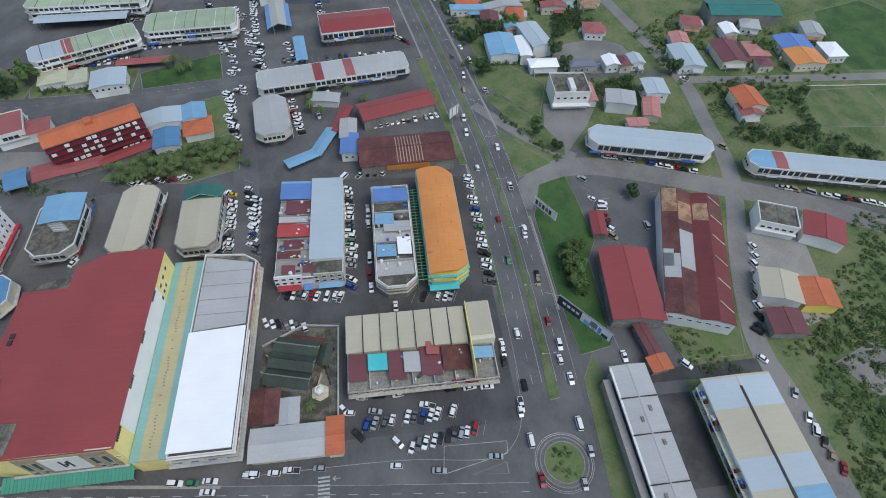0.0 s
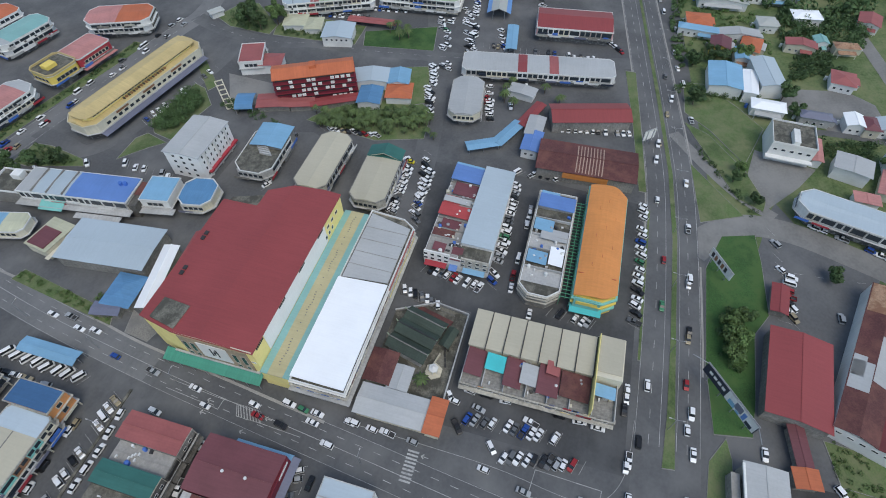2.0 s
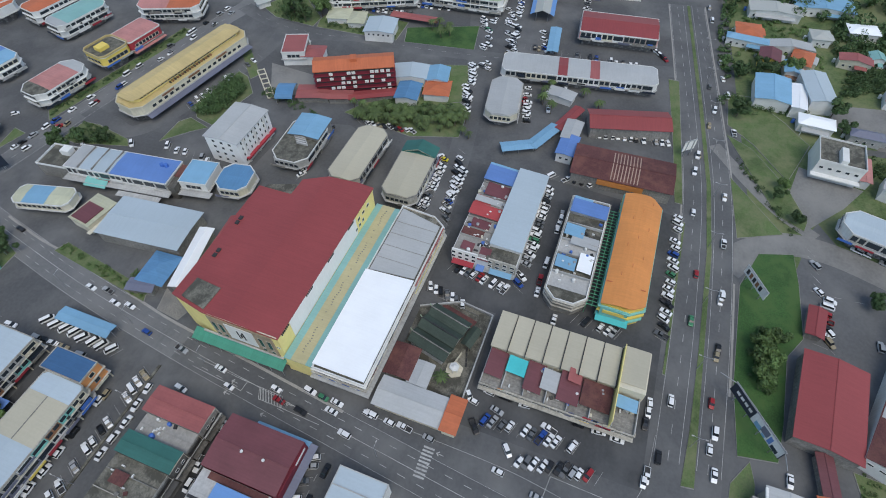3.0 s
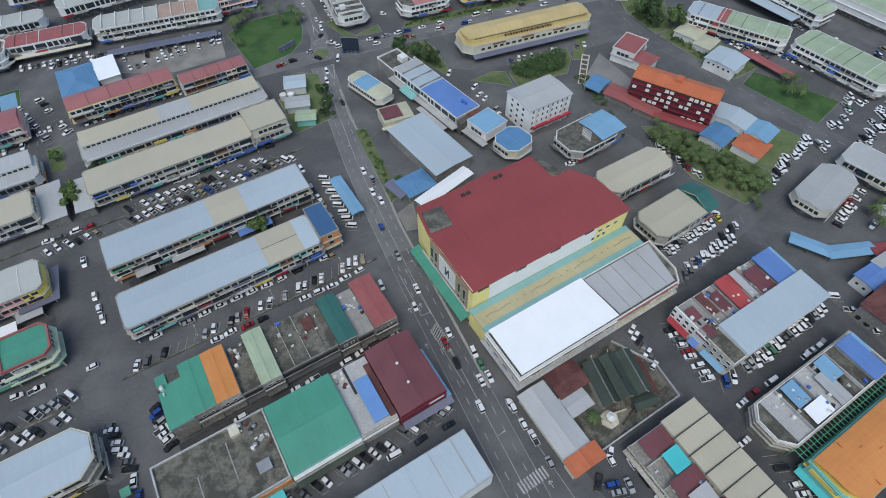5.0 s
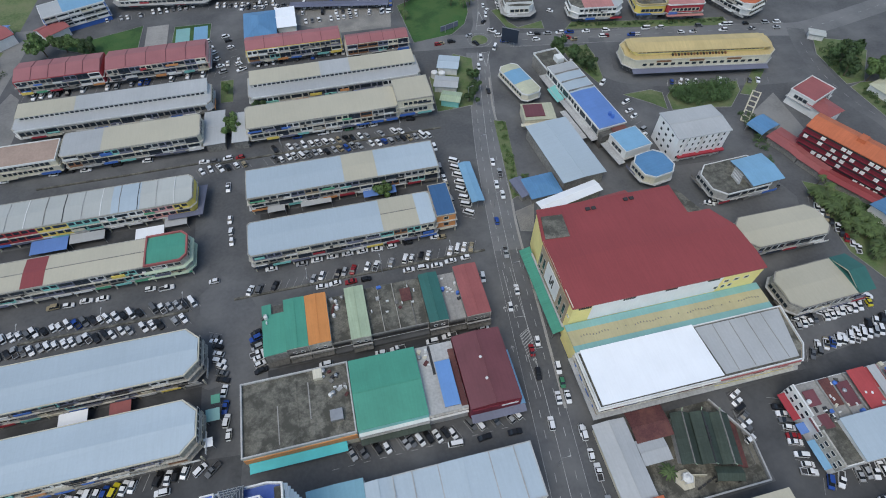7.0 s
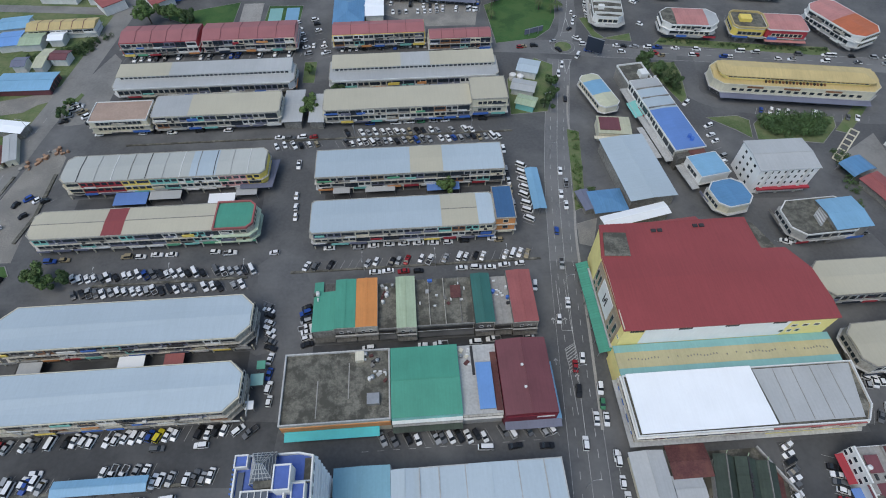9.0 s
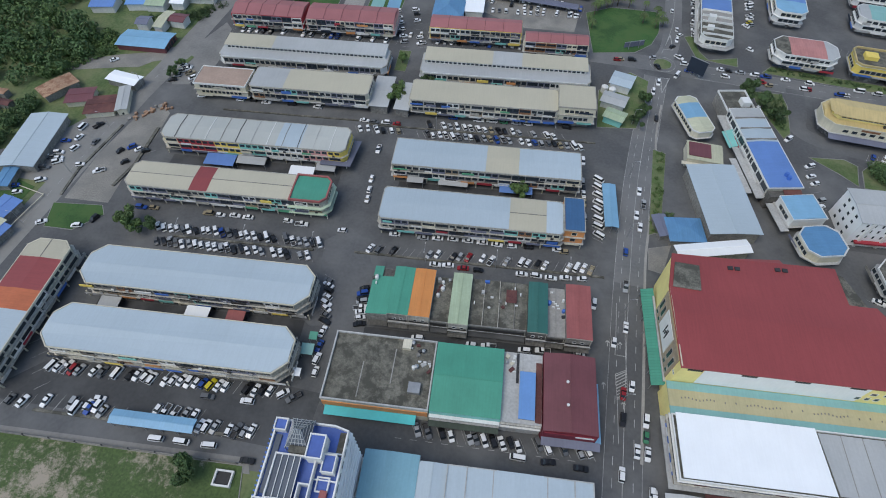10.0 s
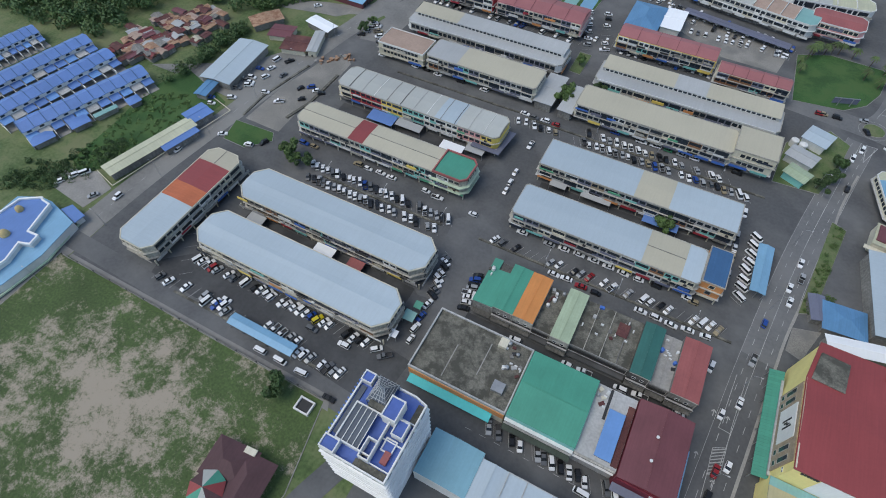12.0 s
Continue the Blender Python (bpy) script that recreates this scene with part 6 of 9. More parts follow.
part("court_wall", rim_band([(-5.8, -7), (3.6, -7), (3.6, 2.4), (-5.8, 2.4)], 0.2, 0.15, 27.2, 29.6), WHITE, t)
for i in range(4):
    part("skylight", Shape().plate([(-5.6 + 1.45 * i, -6.8, 29.0), (-4.3 + 1.45 * i, -6.8, 29.0), (-4.3 + 1.45 * i, 2.2, 29.3), (-5.6 + 1.45 * i, 2.2, 29.3)], 0.06), SMOKED, t, "smoked glass skylight panel")
    part("glazing_bar", Shape().beam((-4.2 + 1.45 * i, -6.8, 29.2), (-4.2 + 1.45 * i, 2.2, 29.5), 0.09), WHITE, t)
part("stair_well", rim_band([(1.2, -8.2), (3.8, -8.2), (3.8, -3.4), (1.2, -3.4)], 0.1, 0.2, 27.2, 30.2), WHITE, t)
part("cover", Shape().box(6.0, 7.6, -7.0, -4.0, 27.3, 28.5), R_BRICK, t, "brick red hatch cover")
part("deck", Shape().box(0.6, 8.8, -10.1, -8.4, 27.3, 27.8), STAINED, t)
part("deck", Shape().box(7.4, 9.0, 3.8, 9.2, 27.3, 27.6), STAINED, t)
for y in (-8.2, -2.0, 4.0):
    part("parapet", Shape().box(3.9, 9.1, y, y + 0.25, 27.3, 28.3), BRIGHT, t)
part("deck", Shape().box(-3, 1.4, 2.8, 4.2, 28.5, 30.4), STAINED, t)
part("strip", Shape().box(-7.6, -6.2, -6, 7, 27.3, 27.7), SMOKED, t)
for i in range(6):
    x = -4.2 + 1.1 * i
    part("pyramid_bar", Shape().beam((x, 3.8, 29.6), (-1.4 + 0.25 * (x + 1.4), 7.2, 33.2), 0.07), STEEL, t)
    part("pyramid_bar", Shape().beam((x, 10.6, 29.6), (-1.4 + 0.25 * (x + 1.4), 7.2, 33.2), 0.07), STEEL, t)
for i in range(4):
    f = 0.06 + 0.22 * i
    z, hx, hy = 29.6 + 3.6 * f, 2.75 * (1 - 0.75 * f), 3.4 * (1 - f)
    ring_pts = [(-1.45 - hx, 7.2 - hy, z), (-1.45 + hx, 7.2 - hy, z), (-1.45 + hx, 7.2 + hy, z), (-1.45 - hx, 7.2 + hy, z)]
    for k in range(4):
        part("pyramid_bar", Shape().beam(ring_pts[k], ring_pts[(k + 1) % 4], 0.06), STEEL, t)
for x, y0, y1 in ((-4.2, 10.6, 3.8), (1.3, 3.8, 10.6)):
    q = Shape()
    q.face([(x, y0, 29.55), (x, y1, 29.55), (-1.45 + (0.68 if x > 0 else -0.68), 7.2, 33.1)])
    part("pyramid_glass", q, SMOKED, t, "grey glass of the roof pyramid")
for y0, y1, yt in ((3.8, 3.8, 7.1), (10.6, 10.6, 7.3)):
    q = Shape()
    a = [(-4.2, y0, 29.55), (1.3, y1, 29.55), (-0.77, yt, 33.05), (-2.13, yt, 33.05)]
    q.face(a if y0 < 5 else a[::-1])
    part("pyramid_glass", q, SMOKED, t, "grey glass of the roof pyramid")
for a in ((-4.2, 3.8), (1.3, 3.8), (1.3, 10.2), (-4.2, 10.2)):
    part("pyramid_post", Shape().box(a[0] - 0.1, a[0] + 0.1, a[1] - 0.1, a[1] + 0.1, 27.3, 29.7), STEEL, t)
for i in range(20):
    part("fin", Shape().box(-8.9, -8.2, -10 + i * 1.03, -9.7 + i * 1.03, 25.2, 28.2), BLUE_WALL, t)

# ---- prayer hall ----
p = thing("prayer_hall", "blue-roofed prayer hall with white parapets and gold domes", "prayer hall")
low = [(-206, 6), (-180.5, 6), (-178.1, 12.7), (-176.6, 26.7), (-179, 42.2), (-194.4, 45.4), (-199.7, 45.1), (-208, 41)]
part("wall", Shape().prism(low, 0, 3.6), WHITE, p)
part("roof", Shape().prism(low, 3.6, 3.85), R_LIGHTBLUE, p, "light blue sheet roof")
part("porch_roof", Shape().prism([(-189, 44.6), (-179, 42.4), (-178.6, 46.6), (-187, 48.2)], 2.9, 3.15), R_BLUE, p, "deep blue porch roof")
part("porch_wall", Shape().prism([(-188.4, 45), (-180, 43.2), (-179.6, 46), (-186.6, 47.4)], 0, 2.9), WHITE, p)
up = [(-206, 12), (-184, 12), (-183.3, 19.6), (-185.7, 26.4), (-181.6, 27.8), (-182.5, 31.7), (-187.1, 31.3), (-191.1, 43.4), (-195, 43.6), (-196.2, 44.4), (-198.1, 43.2), (-203, 40)]
part("upper_wall", Shape().prism(up, 3.85, 5.6), WHITE, p)
part("upper_roof", Shape().prism(up, 5.6, 5.7), R_BLUE, p, "deep blue upper roof")
part("parapet", rim_band(up, 0.25, 0.35, 5.5, 6.4), BRIGHT, p, "bright white parapet")
for x, y, r in ((-198.7, 36.6, 1.3), (-193.4, 26.6, 1.6)):
    rows_ = [(0, r * 1.05), (0.7, r * 1.05)] + [(0.7 + 1.1 * r * math.sin(math.pi * i / 12), max(0.04, r * math.cos(math.pi * i / 12))) for i in range(7)]
    s = Shape()
    s.v = [(q * math.cos(math.pi * k / 8), q * math.sin(math.pi * k / 8), z) for z, q in rows_ for k in range(16)]
    s.f = [(a * 16 + k, a * 16 + (k + 1) % 16, a * 16 + 16 + (k + 1) % 16, a * 16 + 16 + k) for a in range(len(rows_) - 1) for k in range(16)] + [tuple(range(len(s.v) - 16, len(s.v)))]
    s.m = [0] * len(s.f)
    part("dome", s, R_YELLOW, p, "golden dome", at=pose(x, y, 5.7))
w = thing("garden_wall", "pale green boundary wall of the prayer hall", "wall", kind="structure")
for a, c in (((-182.3, 43.6), (-178.6, 27.1)), ((-178.6, 27.1), (-180.2, 11.3)), ((-180.2, 11.3), (-182, 0))):
    part("panel", Shape().beam((a[0] + 2.4, a[1], 0.7), (c[0] + 2.4, c[1], 0.7), 0.3), PALE_GREEN_WALL, w)

# ---- walled garden beside the mall ----
g = thing("temple", "walled temple with dark green tiled roofs and carved ridges", "temple", pose(84, 26.5, 0, 0, 0, -14))
part("wall", Shape().box(-8, 8, -6, 6, 0, 3.4), GREYWALL, g)
for x, lift, wd in ((-5.4, 0, 2.9), (0, 0.7, 2.8), (5.4, 0.2, 2.9)):
    part("roof", Shape().gable(x - wd, x + wd, -7.2, 7.2, 3.5 + lift, 1.7, "y"), R_TEMPLE, g)
    part("ridge_cap", Shape().box(x - 0.14, x + 0.14, -7.3, 7.3, 5.1 + lift, 5.5 + lift), WEATHERED if x else DARK, g)
    for y in (-7.2, 7.2):
        part("finial", Shape().beam((x, y, 5.4 + lift), (x, y * 1.09, 6.3 + lift), 0.1), R_PALEGREEN, g)
    for k in range(7):
        for sx in (-1, 1):
            part("roof_rib", Shape().plate([(x + sx * 0.15, -6.6 + 2.2 * k, 5.26 + lift), (x + sx * wd, -6.6 + 2.2 * k, 3.6 + lift), (x + sx * wd, -6.44 + 2.2 * k, 3.6 + lift), (x + sx * 0.15, -6.44 + 2.2 * k, 5.26 + lift)][::sx], 0.06), R_TEMPLE, g)
for y in (-1.6, -0.8, 0.3, 1.5, 2.2):
    part("ridge_ornament", Shape().box(-0.3, 0.3, y, y + 0.5, 6.0, 6.6), DARK, g)
part("porch_roof", Shape().gable(0.6, 8.2, -11.2, -7.4, 2.9, 0.9, "x"), R_TEMPLE, g)
for x in (1.2, 7.6):
    part("post", Shape().box(x - 0.12, x + 0.12, -11, -10.76, 0, 2.9), DARK, g)
part("side_wall", Shape().box(-7.8, -1.2, -9.4, -9.1, 0, 1.4), CREAM, g)
part("planter", Shape().box(8.6, 11.4, -7, 6, 0, 0.5), R_RUST, g, "bed of bare red soil")
fence = thing("fence", "white railing beside the temple's bed", "fence")
for k in range(15):
    part("post", Shape().box(-0.08, 0.08, -0.08, 0.08, 0, 1.0), WEATHERED, fence, at=pose(97.6 - 0.16 * k + 0.2, 32.6 - 1.1 * k, 0))
part("rail", Shape().beam((97.8, 32.6, 0.95), (95.5, 17.2, 0.95), 0.06), WEATHERED, fence)
for k in range(4):
    b = thing("bench", "dark slatted bench on the temple paving", "bench", pose(77.4 + 1.7 * k, 15.2 + 0.5 * k, 0, 0, 0, 16), "temple benches")
    part("seat", Shape().box(-0.7, 0.7, -0.25, 0.25, 0.4, 0.5), DARK, b)
    for sx in (-0.55, 0.55):
        part("leg", Shape().box(sx - 0.06, sx + 0.06, -0.2, 0.2, 0, 0.4), DARK, b)
h = thing("pavilion", "small white hexagonal fountain pavilion", "pavilion", pose(74.6, 18.2, 0))
part("base", Shape().tube(0, 0, 0, 0.4, 2.9, 2.9, 6), CREAM, h)
part("roof", Shape().tube(0, 0, 2.4, 2.7, 1.7, 1.5, 6).tube(0, 0, 2.7, 3.3, 1.1, 0.2, 6), WHITE, h)
for i in range(6):
    part("post", Shape().box(-0.1, 0.1, -0.1, 0.1, 0.4, 2.4), WHITE, h, at=pose(1.3 * math.cos(i * math.pi / 3), 1.3 * math.sin(i * math.pi / 3), 0))
w = thing("garden_wall", "low grey wall round the temple garden", "wall", kind="structure")
for a, c in (((65, 12.5), (97, 12.5)), ((97, 12.5), (98.5, 24)), ((98.5, 24), (92, 37))):
    part("panel", Shape().beam((*a, 0.8), (*c, 0.8), 0.18), CONCRETE, w)
    part("coping", Shape().beam((*a, 1.5), (*c, 1.5), 0.22), GREYWALL, w)
hall("shed", "low shed with a maroon roof beside the mall", "shed", 70.5, 34, 10, 7.5, 3.4, 0, GREYWALL, R_RUST, 0.5)
hall("shed", "small shed with a grey roof", "shed", 68.5, 27, 7, 5.5, 3.2, 0, GREYWALL, R_GREY, 0.4)
sheet("pavement", [(64.5, 12.6), (97, 12.6), (98.4, 24), (92, 37), (64.5, 37)], 0.05, STAINED, "stained garden paving", "pavement", 0.2)

# ---- more buildings, farther off ----
def shop_row(cx, cy, L, W, h, rot, label, roofs, wall=WHITE, floors=2, chamfer=2.5, sides="SEWN", **k):
    return block("shop_block", label, "shop block", cx, cy, L, W, h, rot, floors, wall, WHITE, roofs, chamfer=chamfer, sides=sides, group="rows of shops", spacing=3.4, **k)


shop_row(270, 138, 50, 15, 9, -65, "shop block with green roof bays beyond the palm lawn", ((2, R_BLUEGREY), (0.6, R_BRICK), (4, R_PALEGREEN)), floors=3, seams=8)
shop_row(288, 89, 46, 19, 9, -85, "long shop block with a pale green seamed roof", ((1, R_PALEGREEN),), floors=3, seams=8)
hall("shelter", "blue-grey link canopy between the green-roofed blocks", "shelter", 303, 150, 7, 46, 5, 2, None, R_BLUEGREY, 0.4, "y", open_sides=True)
shop_row(316, 149, 62, 16, 9, -88, "far shop block with a pale green roof", ((1, R_PALEGREEN),), floors=3, seams=9)
shop_row(372, 66, 60, 16, 8, -82, "far shop block with a grey roof", ((1, R_GREY),))
shop_row(345, 130, 90, 16, 9, -86, "far shop block with a pale green roof and white walls", ((1, R_PALEGREEN), (0.4, R_BRICK), (1, R_PALEGREEN)), floors=3, sides="N")
tent = hall("market_hall", "market canopy with a silver roof and blue eaves", "hall", 298, 45.5, 27, 7, 5.2, 8, None, R_SILVER, 1.6, open_sides=True)
for y0, y1 in ((-6.6, -3.9), (3.9, 6.6)):
    part("side_roof", Shape().plate([(-13, y0, 3.6 if y0 < 0 else 5.0), (13, y0, 3.6 if y0 < 0 else 5.0), (13, y1, 5.0 if y0 < 0 else 3.6), (-13, y1, 5.0 if y0 < 0 else 3.6)], 0.1), R_TARP, tent, "blue side roof")
hall("market_hall", "huge market hall with a bright red roof", "hall", 343, 29.5, 50, 26, 9, -2, SLATE, R_SCARLET, 2.0)
hall("market_hall", "long hall with a blue-grey roof", "hall", 331, 51, 28, 14, 7, 3, WHITE, R_BLUEGREY, 1.0)
hall("market_hall", "long white hall with a grey roof", "hall", 346, 6.5, 44, 15, 7, 10, WHITE, R_BLUEGREY, 1.0)
hall("shelter", "long narrow shelter with a blue roof", "shelter", 265.5, 32, 22, 4.6, 2.8, 8, None, R_LIGHTBLUE, 0.4, open_sides=True)
shop_row(143.5, 245, 28, 15.5, 8.5, -8, "shop block with pink and white roof decks", ((0.8, STAINED), (2.0, R_PINK), (0.7, R_GREY)), floors=3, chamfer=4)
yw = shop_row(172.3, 239.8, 16.5, 15, 8.5, -10, "yellow shop block with a bare roof deck", ((1, STAINED),), wall=YELLOW, chamfer=2, flat=True)
part("parapet", rim_band(chamfered(16.5, 15, 2), 0.35, 0.15, 8.6, 9.5), R_YELLOW, yw)
part("gable_front", Shape().box(-4.5, 1, -2, 2.5, 8.6, 10.4), YELLOW, yw)
pr = shop_row(190, 236.6, 20, 15, 8.5, -9, "shop block with a salmon pink roof and red front", ((1, R_PINK),), wall=RED_WALL, chamfer=1)
part("canopy", Shape().box(-10, 10, -9.8, -7.6, 3.3, 3.6), R_PINK, pr)
shop_row(193.5, 279, 30, 15, 9, -11, "shop block with a green roof", ((0.4, R_GREY), (2, R_TEAL)), floors=3, chamfer=3)
shop_row(221, 238, 34, 18, 9, -68, "corner shop block with a terracotta roof", ((1, R_PINK), (1, R_TERRA)), floors=3, chamfer=4)
shop_row(199, 303, 28, 15, 9, -11, "shop block with an orange roof", ((1, R_TERRA),), floors=3)
av = shop_row(107.6, 275, 52, 15, 7.6, 80.7, "shop block with bare decks and blue roofs beside the avenue", ((1.2, STAINED), (1, CONCRETE), (1.1, R_BLUE), (1.2, R_LIGHTBLUE)), floors=2, chamfer=2.5)
part("canopy", Shape().prism(chamfered(57, 19, 4), 3.3, 3.6), GREYWALL, av, "grey arcade canopy")
for i in range(5):
    part("party_wall", Shape().box(-24 + i * 5.6, -23.7 + i * 5.6, -7.2, 7.2, 7.8, 9.0), WHITE, av)
part("stair_head", Shape().box(-11, -8, 1, 4.5, 7.8, 10.2), WHITE, av)
part("stair_head", Shape().box(-20, -17.5, 2, 5, 7.8, 9.8), WHITE, av)
shop_row(148, 297, 44, 15, 9, 81, "white shop block with blue roofs", ((1, R_LIGHTBLUE), (1, R_BLUE), (2, R_LIGHTBLUE)), floors=3, chamfer=3)

dk = shop_row(-80, 314, 50, 16, 8, -9, "white shop block with open grey roof decks", ((1, STAINED),), floors=3, flat=True, chamfer=3)
part("parapet", rim_band(chamfered(50, 16, 3), 0.3, 0.15, 8, 9), WHITE, dk)
for x in (-16, 0, 14):
    part("stair_head", Shape().box(x, x + 3.4, -1, 3, 8.1, 10.6), WHITE, dk)
for i in range(7):
    part("party_wall", Shape().box(-21 + i * 6.6, -20.75 + i * 6.6, -7.6, 7.6, 8.1, 8.9), WHITE, dk)
part("canopy", Shape().prism(chamfered(54, 20, 4), 3.2, 3.5), GREYWALL, dk, "grey arcade canopy")
hall("shed", "small white kiosk on the road corner", "shed", 247, 197.5, 7, 4.5, 3, -35, WHITE, R_SILVER, 0.3)
deck = shop_row(16, 302.5, 62, 14, 9, -10.7, "long white shop block with pale open roof decks", ((3, R_SILVER), (2, R_TANROOF), (1, R_TEAL)), floors=3)
for i in range(8):
    part("party_wall", Shape().box(-27 + i * 6.8, -26.7 + i * 6.8, -6.8, 6.8, 9.1, 10.3), WHITE, deck)
red = shop_row(-37, 312, 38, 12, 8, -8.5, "shop block with a bright red roof and white fronts", ((1, R_BRICK),), floors=2, seams=6)
part("canopy", Shape().box(-19, 19, -9, -6.4, 3.2, 3.5), CREAM, red)
hall("shelter", "dark open car shelter in the parking ground", "shelter", 12, 284, 52, 4, 2.6, -10.7, None, SLATE, 0.2, open_sides=True)
for cx, cy, L, W, turn, roofs, lb in ((50, 321.5, 40, 12, 6, ((1, R_MAROON), (2, R_SILVER), (3, R_CREAMSHEET)), "shop block with white and straw roof stretches"), (20, 341, 96, 12, 2, ((1, R_SILVER), (2, R_GREY), (2, R_TANROOF), (1, R_SILVER)), "long white shop block with pale decks"),
                                      (5, 364, 110, 13, -3, ((2, R_GREY), (1, R_BRICK), (2, R_SILVER)), "far shop block with grey and brick red roofs"), (-60, 336, 50, 12, -6, ((1, R_BRICK), (1, R_SILVER)), "far shop block with a red and silver roof"), (0, 392, 120, 13, -4, ((1, R_SILVER), (2, R_BRICK), (1, R_TEAL)), "far shop block with silver, red and teal roofs"), (150, 345, 60, 14, 80, ((1, R_LIGHTBLUE), (2, R_SILVER)), "far shop block with blue and silver roofs"), (190, 350, 60, 14, 80, ((1, R_TERRA), (2, R_SILVER)), "far shop block with orange and silver roofs")):
    far = shop_row(cx, cy, L, W, 8.6, turn, lb, roofs, floors=2, sides="S")
    for i in range(int(L / 9)):
        part("party_wall", Shape().box(-L / 2 + 4 + i * 9, -L / 2 + 4.3 + i * 9, -W / 2 + 0.4, W / 2 - 0.4, 8.7, 9.7), WHITE, far)
shop_row(55, 302.5, 24, 14, 9, -3, "shop block with a salmon roof and pale pink walls", ((1, R_BRICK),), floors=3, wall=PINK)
shop_row(-124, 303, 30, 14, 10, 20, "white and blue apartment block", ((1, R_GREY), (2, R_LIGHTBLUE)), wall=BLUE_WALL, floors=4, inset=0, chamfer=0)
shop_row(-160, 290, 12, 12, 5, 40, "house with a brick red roof", ((1, R_BRICK),), floors=1, inset=0, chamfer=0, rise=1.5, rim=0, roof_in=-0.4)

hall("hall", "community hall with a hipped blue roof", "hall", -30, 267.5, 15, 23, 6, 0, WHITE, R_NAVYLIGHT, 2.5, "hip")
hall("shed", "white annex with a flat roof", "shed", -17, 272, 9, 18, 5.5, 0, WHITE, R_WHITE, 0.4)
hall("house", "red-roofed house by the lawn", "house", -134, 291, 12, 10, 4.5, 40, WHITE, R_BRICK, 1.8)
u = hall("pump_house", "pump house with a blue-grey roof and tanks", "pump house", 56.5, 216, 9, 9, 4, -20, WHITE, R_BLUEGREY, 0.6)
for i in range(2):
    part("tank", Shape().tube(0, 0, 0, 3, 1.6, 1.6, 16).tube(0, 0, 3, 3.6, 1.6, 0.2, 16), WHITE, u, at=pose(-6 + 3.6 * i, -7, 0))
hall("pump_house", "low pump house with a grey roof", "pump house", 52, 202, 10, 7, 3.5, -20, WHITE, R_GREY, 0.6)
hall("pump_house", "low green pump house", "pump house", 51.5, 191, 8, 6, 3.5, -25, TEAL_WALL, R_PALEGREEN, 0.6)
hall("shelter", "pale grey link roof between two shop blocks", "shelter", -52, 193.6, 7.4, 20.5, 4.4, 0, WEATHERED, R_GREY, 0.3)
hall("shelter", "pale grey link roof between two shop blocks", "shelter", -41.2, 191.6, 5.6, 18, 4.2, -3, WEATHERED, R_GREY, 0.3)

hall("house", "cream-roofed bungalow by the palm lawn", "house", 249.6, 149.4, 10.5, 12, 3.4, 15, WHITE, R_CREAMSHEET, 1.4, "hip")
hall("house", "smaller cream-roofed bungalow by the palm lawn", "house", 249.4, 138.4, 11.5, 8.5, 3.3, 15, WHITE, R_CREAMSHEET, 1.4, "hip")
put_windows(hall("house", "white two-storey clinic with a pale blue roof", "house", 243, 121, 14, 15, 5.5, 12, WHITE, R_BLUEGREY, 1.0), 14, 15, 3.4, "SW")
hall("shelter", "long red car shelter", "shelter", 261, 109, 4.5, 26, 2.8, 4, None, R_BRICK, 0.4, "y", open_sides=True)
hall("house", "bungalow with a grey roof", "house", 211, 90, 10.5, 16.5, 5, 15, WHITE, R_BLUEGREY, 1.2)
hall("house", "bungalow with a light blue roof", "house", 213.5, 77, 11, 9.5, 5, 12, WHITE, R_LIGHTBLUE, 1.2)
hall("house", "low house with a blue roof", "house", 197.5, 86, 12, 10, 4, 10, WHITE, R_NAVYLIGHT, 1.0)
hall("house", "bungalow with an orange roof", "house", 204.5, 74, 11, 11.5, 4, 12, WHITE, R_TERRA, 1.6, "hip")
for x, y, L, W, rot, mt in ((182, 131.2, 9, 9, 20, R_BRICK), (182.6, 124, 5.5, 7, 12, R_BRICK), (185, 115.4, 5.5, 10.5, 20, R_BRICK), (191.4, 100.4, 4.6, 24, 29, R_RED)):
    hall("shed", "low shed with a red sheet roof", "shed", x, y, L, W, 2.9, rot, None, mt, 0.5, "y", group="red sheds")
v = thing("shed", "open shed with a vaulted blue roof", "shed", pose(178.2, 140.8, 0, 0, 0, 18))
part("wall", Shape().box(-5.4, 5.4, 3.6, 3.8, 0, 3.4), WEATHERED, v)
arch = [(-5.8 * math.cos(math.pi * i / 8), 3.2 + 1.8 * math.sin(math.pi * i / 8)) for i in range(9)]
part("roof", Shape().folded([(x, -4.2, z) for x, z in arch], [(x, 4.2, z) for x, z in arch], 0.1), R_NAVYLIGHT, v)
for x in (-5.4, 5.4):
    for yy in (-3.8, 3.8):
        part("post", Shape().box(x - 0.1, x + 0.1, yy - 0.1, yy + 0.1, 0, 3.3), STEEL, v)
hall("shelter", "covered walk with a light blue roof", "shelter", 180, 27.5, 13.5, 4.5, 2.8, -62, None, R_LIGHTBLUE, 0.5, open_sides=True)
hall("shelter", "covered walk with a light blue roof", "shelter", 190, 18.5, 17, 4.5, 2.8, -24, None, R_LIGHTBLUE, 0.5, open_sides=True)
hall("shelter", "covered walk with a red roof", "shelter", 205, 11, 18, 4, 3, -20, None, R_RED, 0.5, open_sides=True)
put_windows(hall("shop", "narrow shop with a bright blue roof", "shop", 185, 7.2, 12, 6.6, 5, -2, WHITE, R_BLUE, 0.5), 12, 6.6, 2, "W")
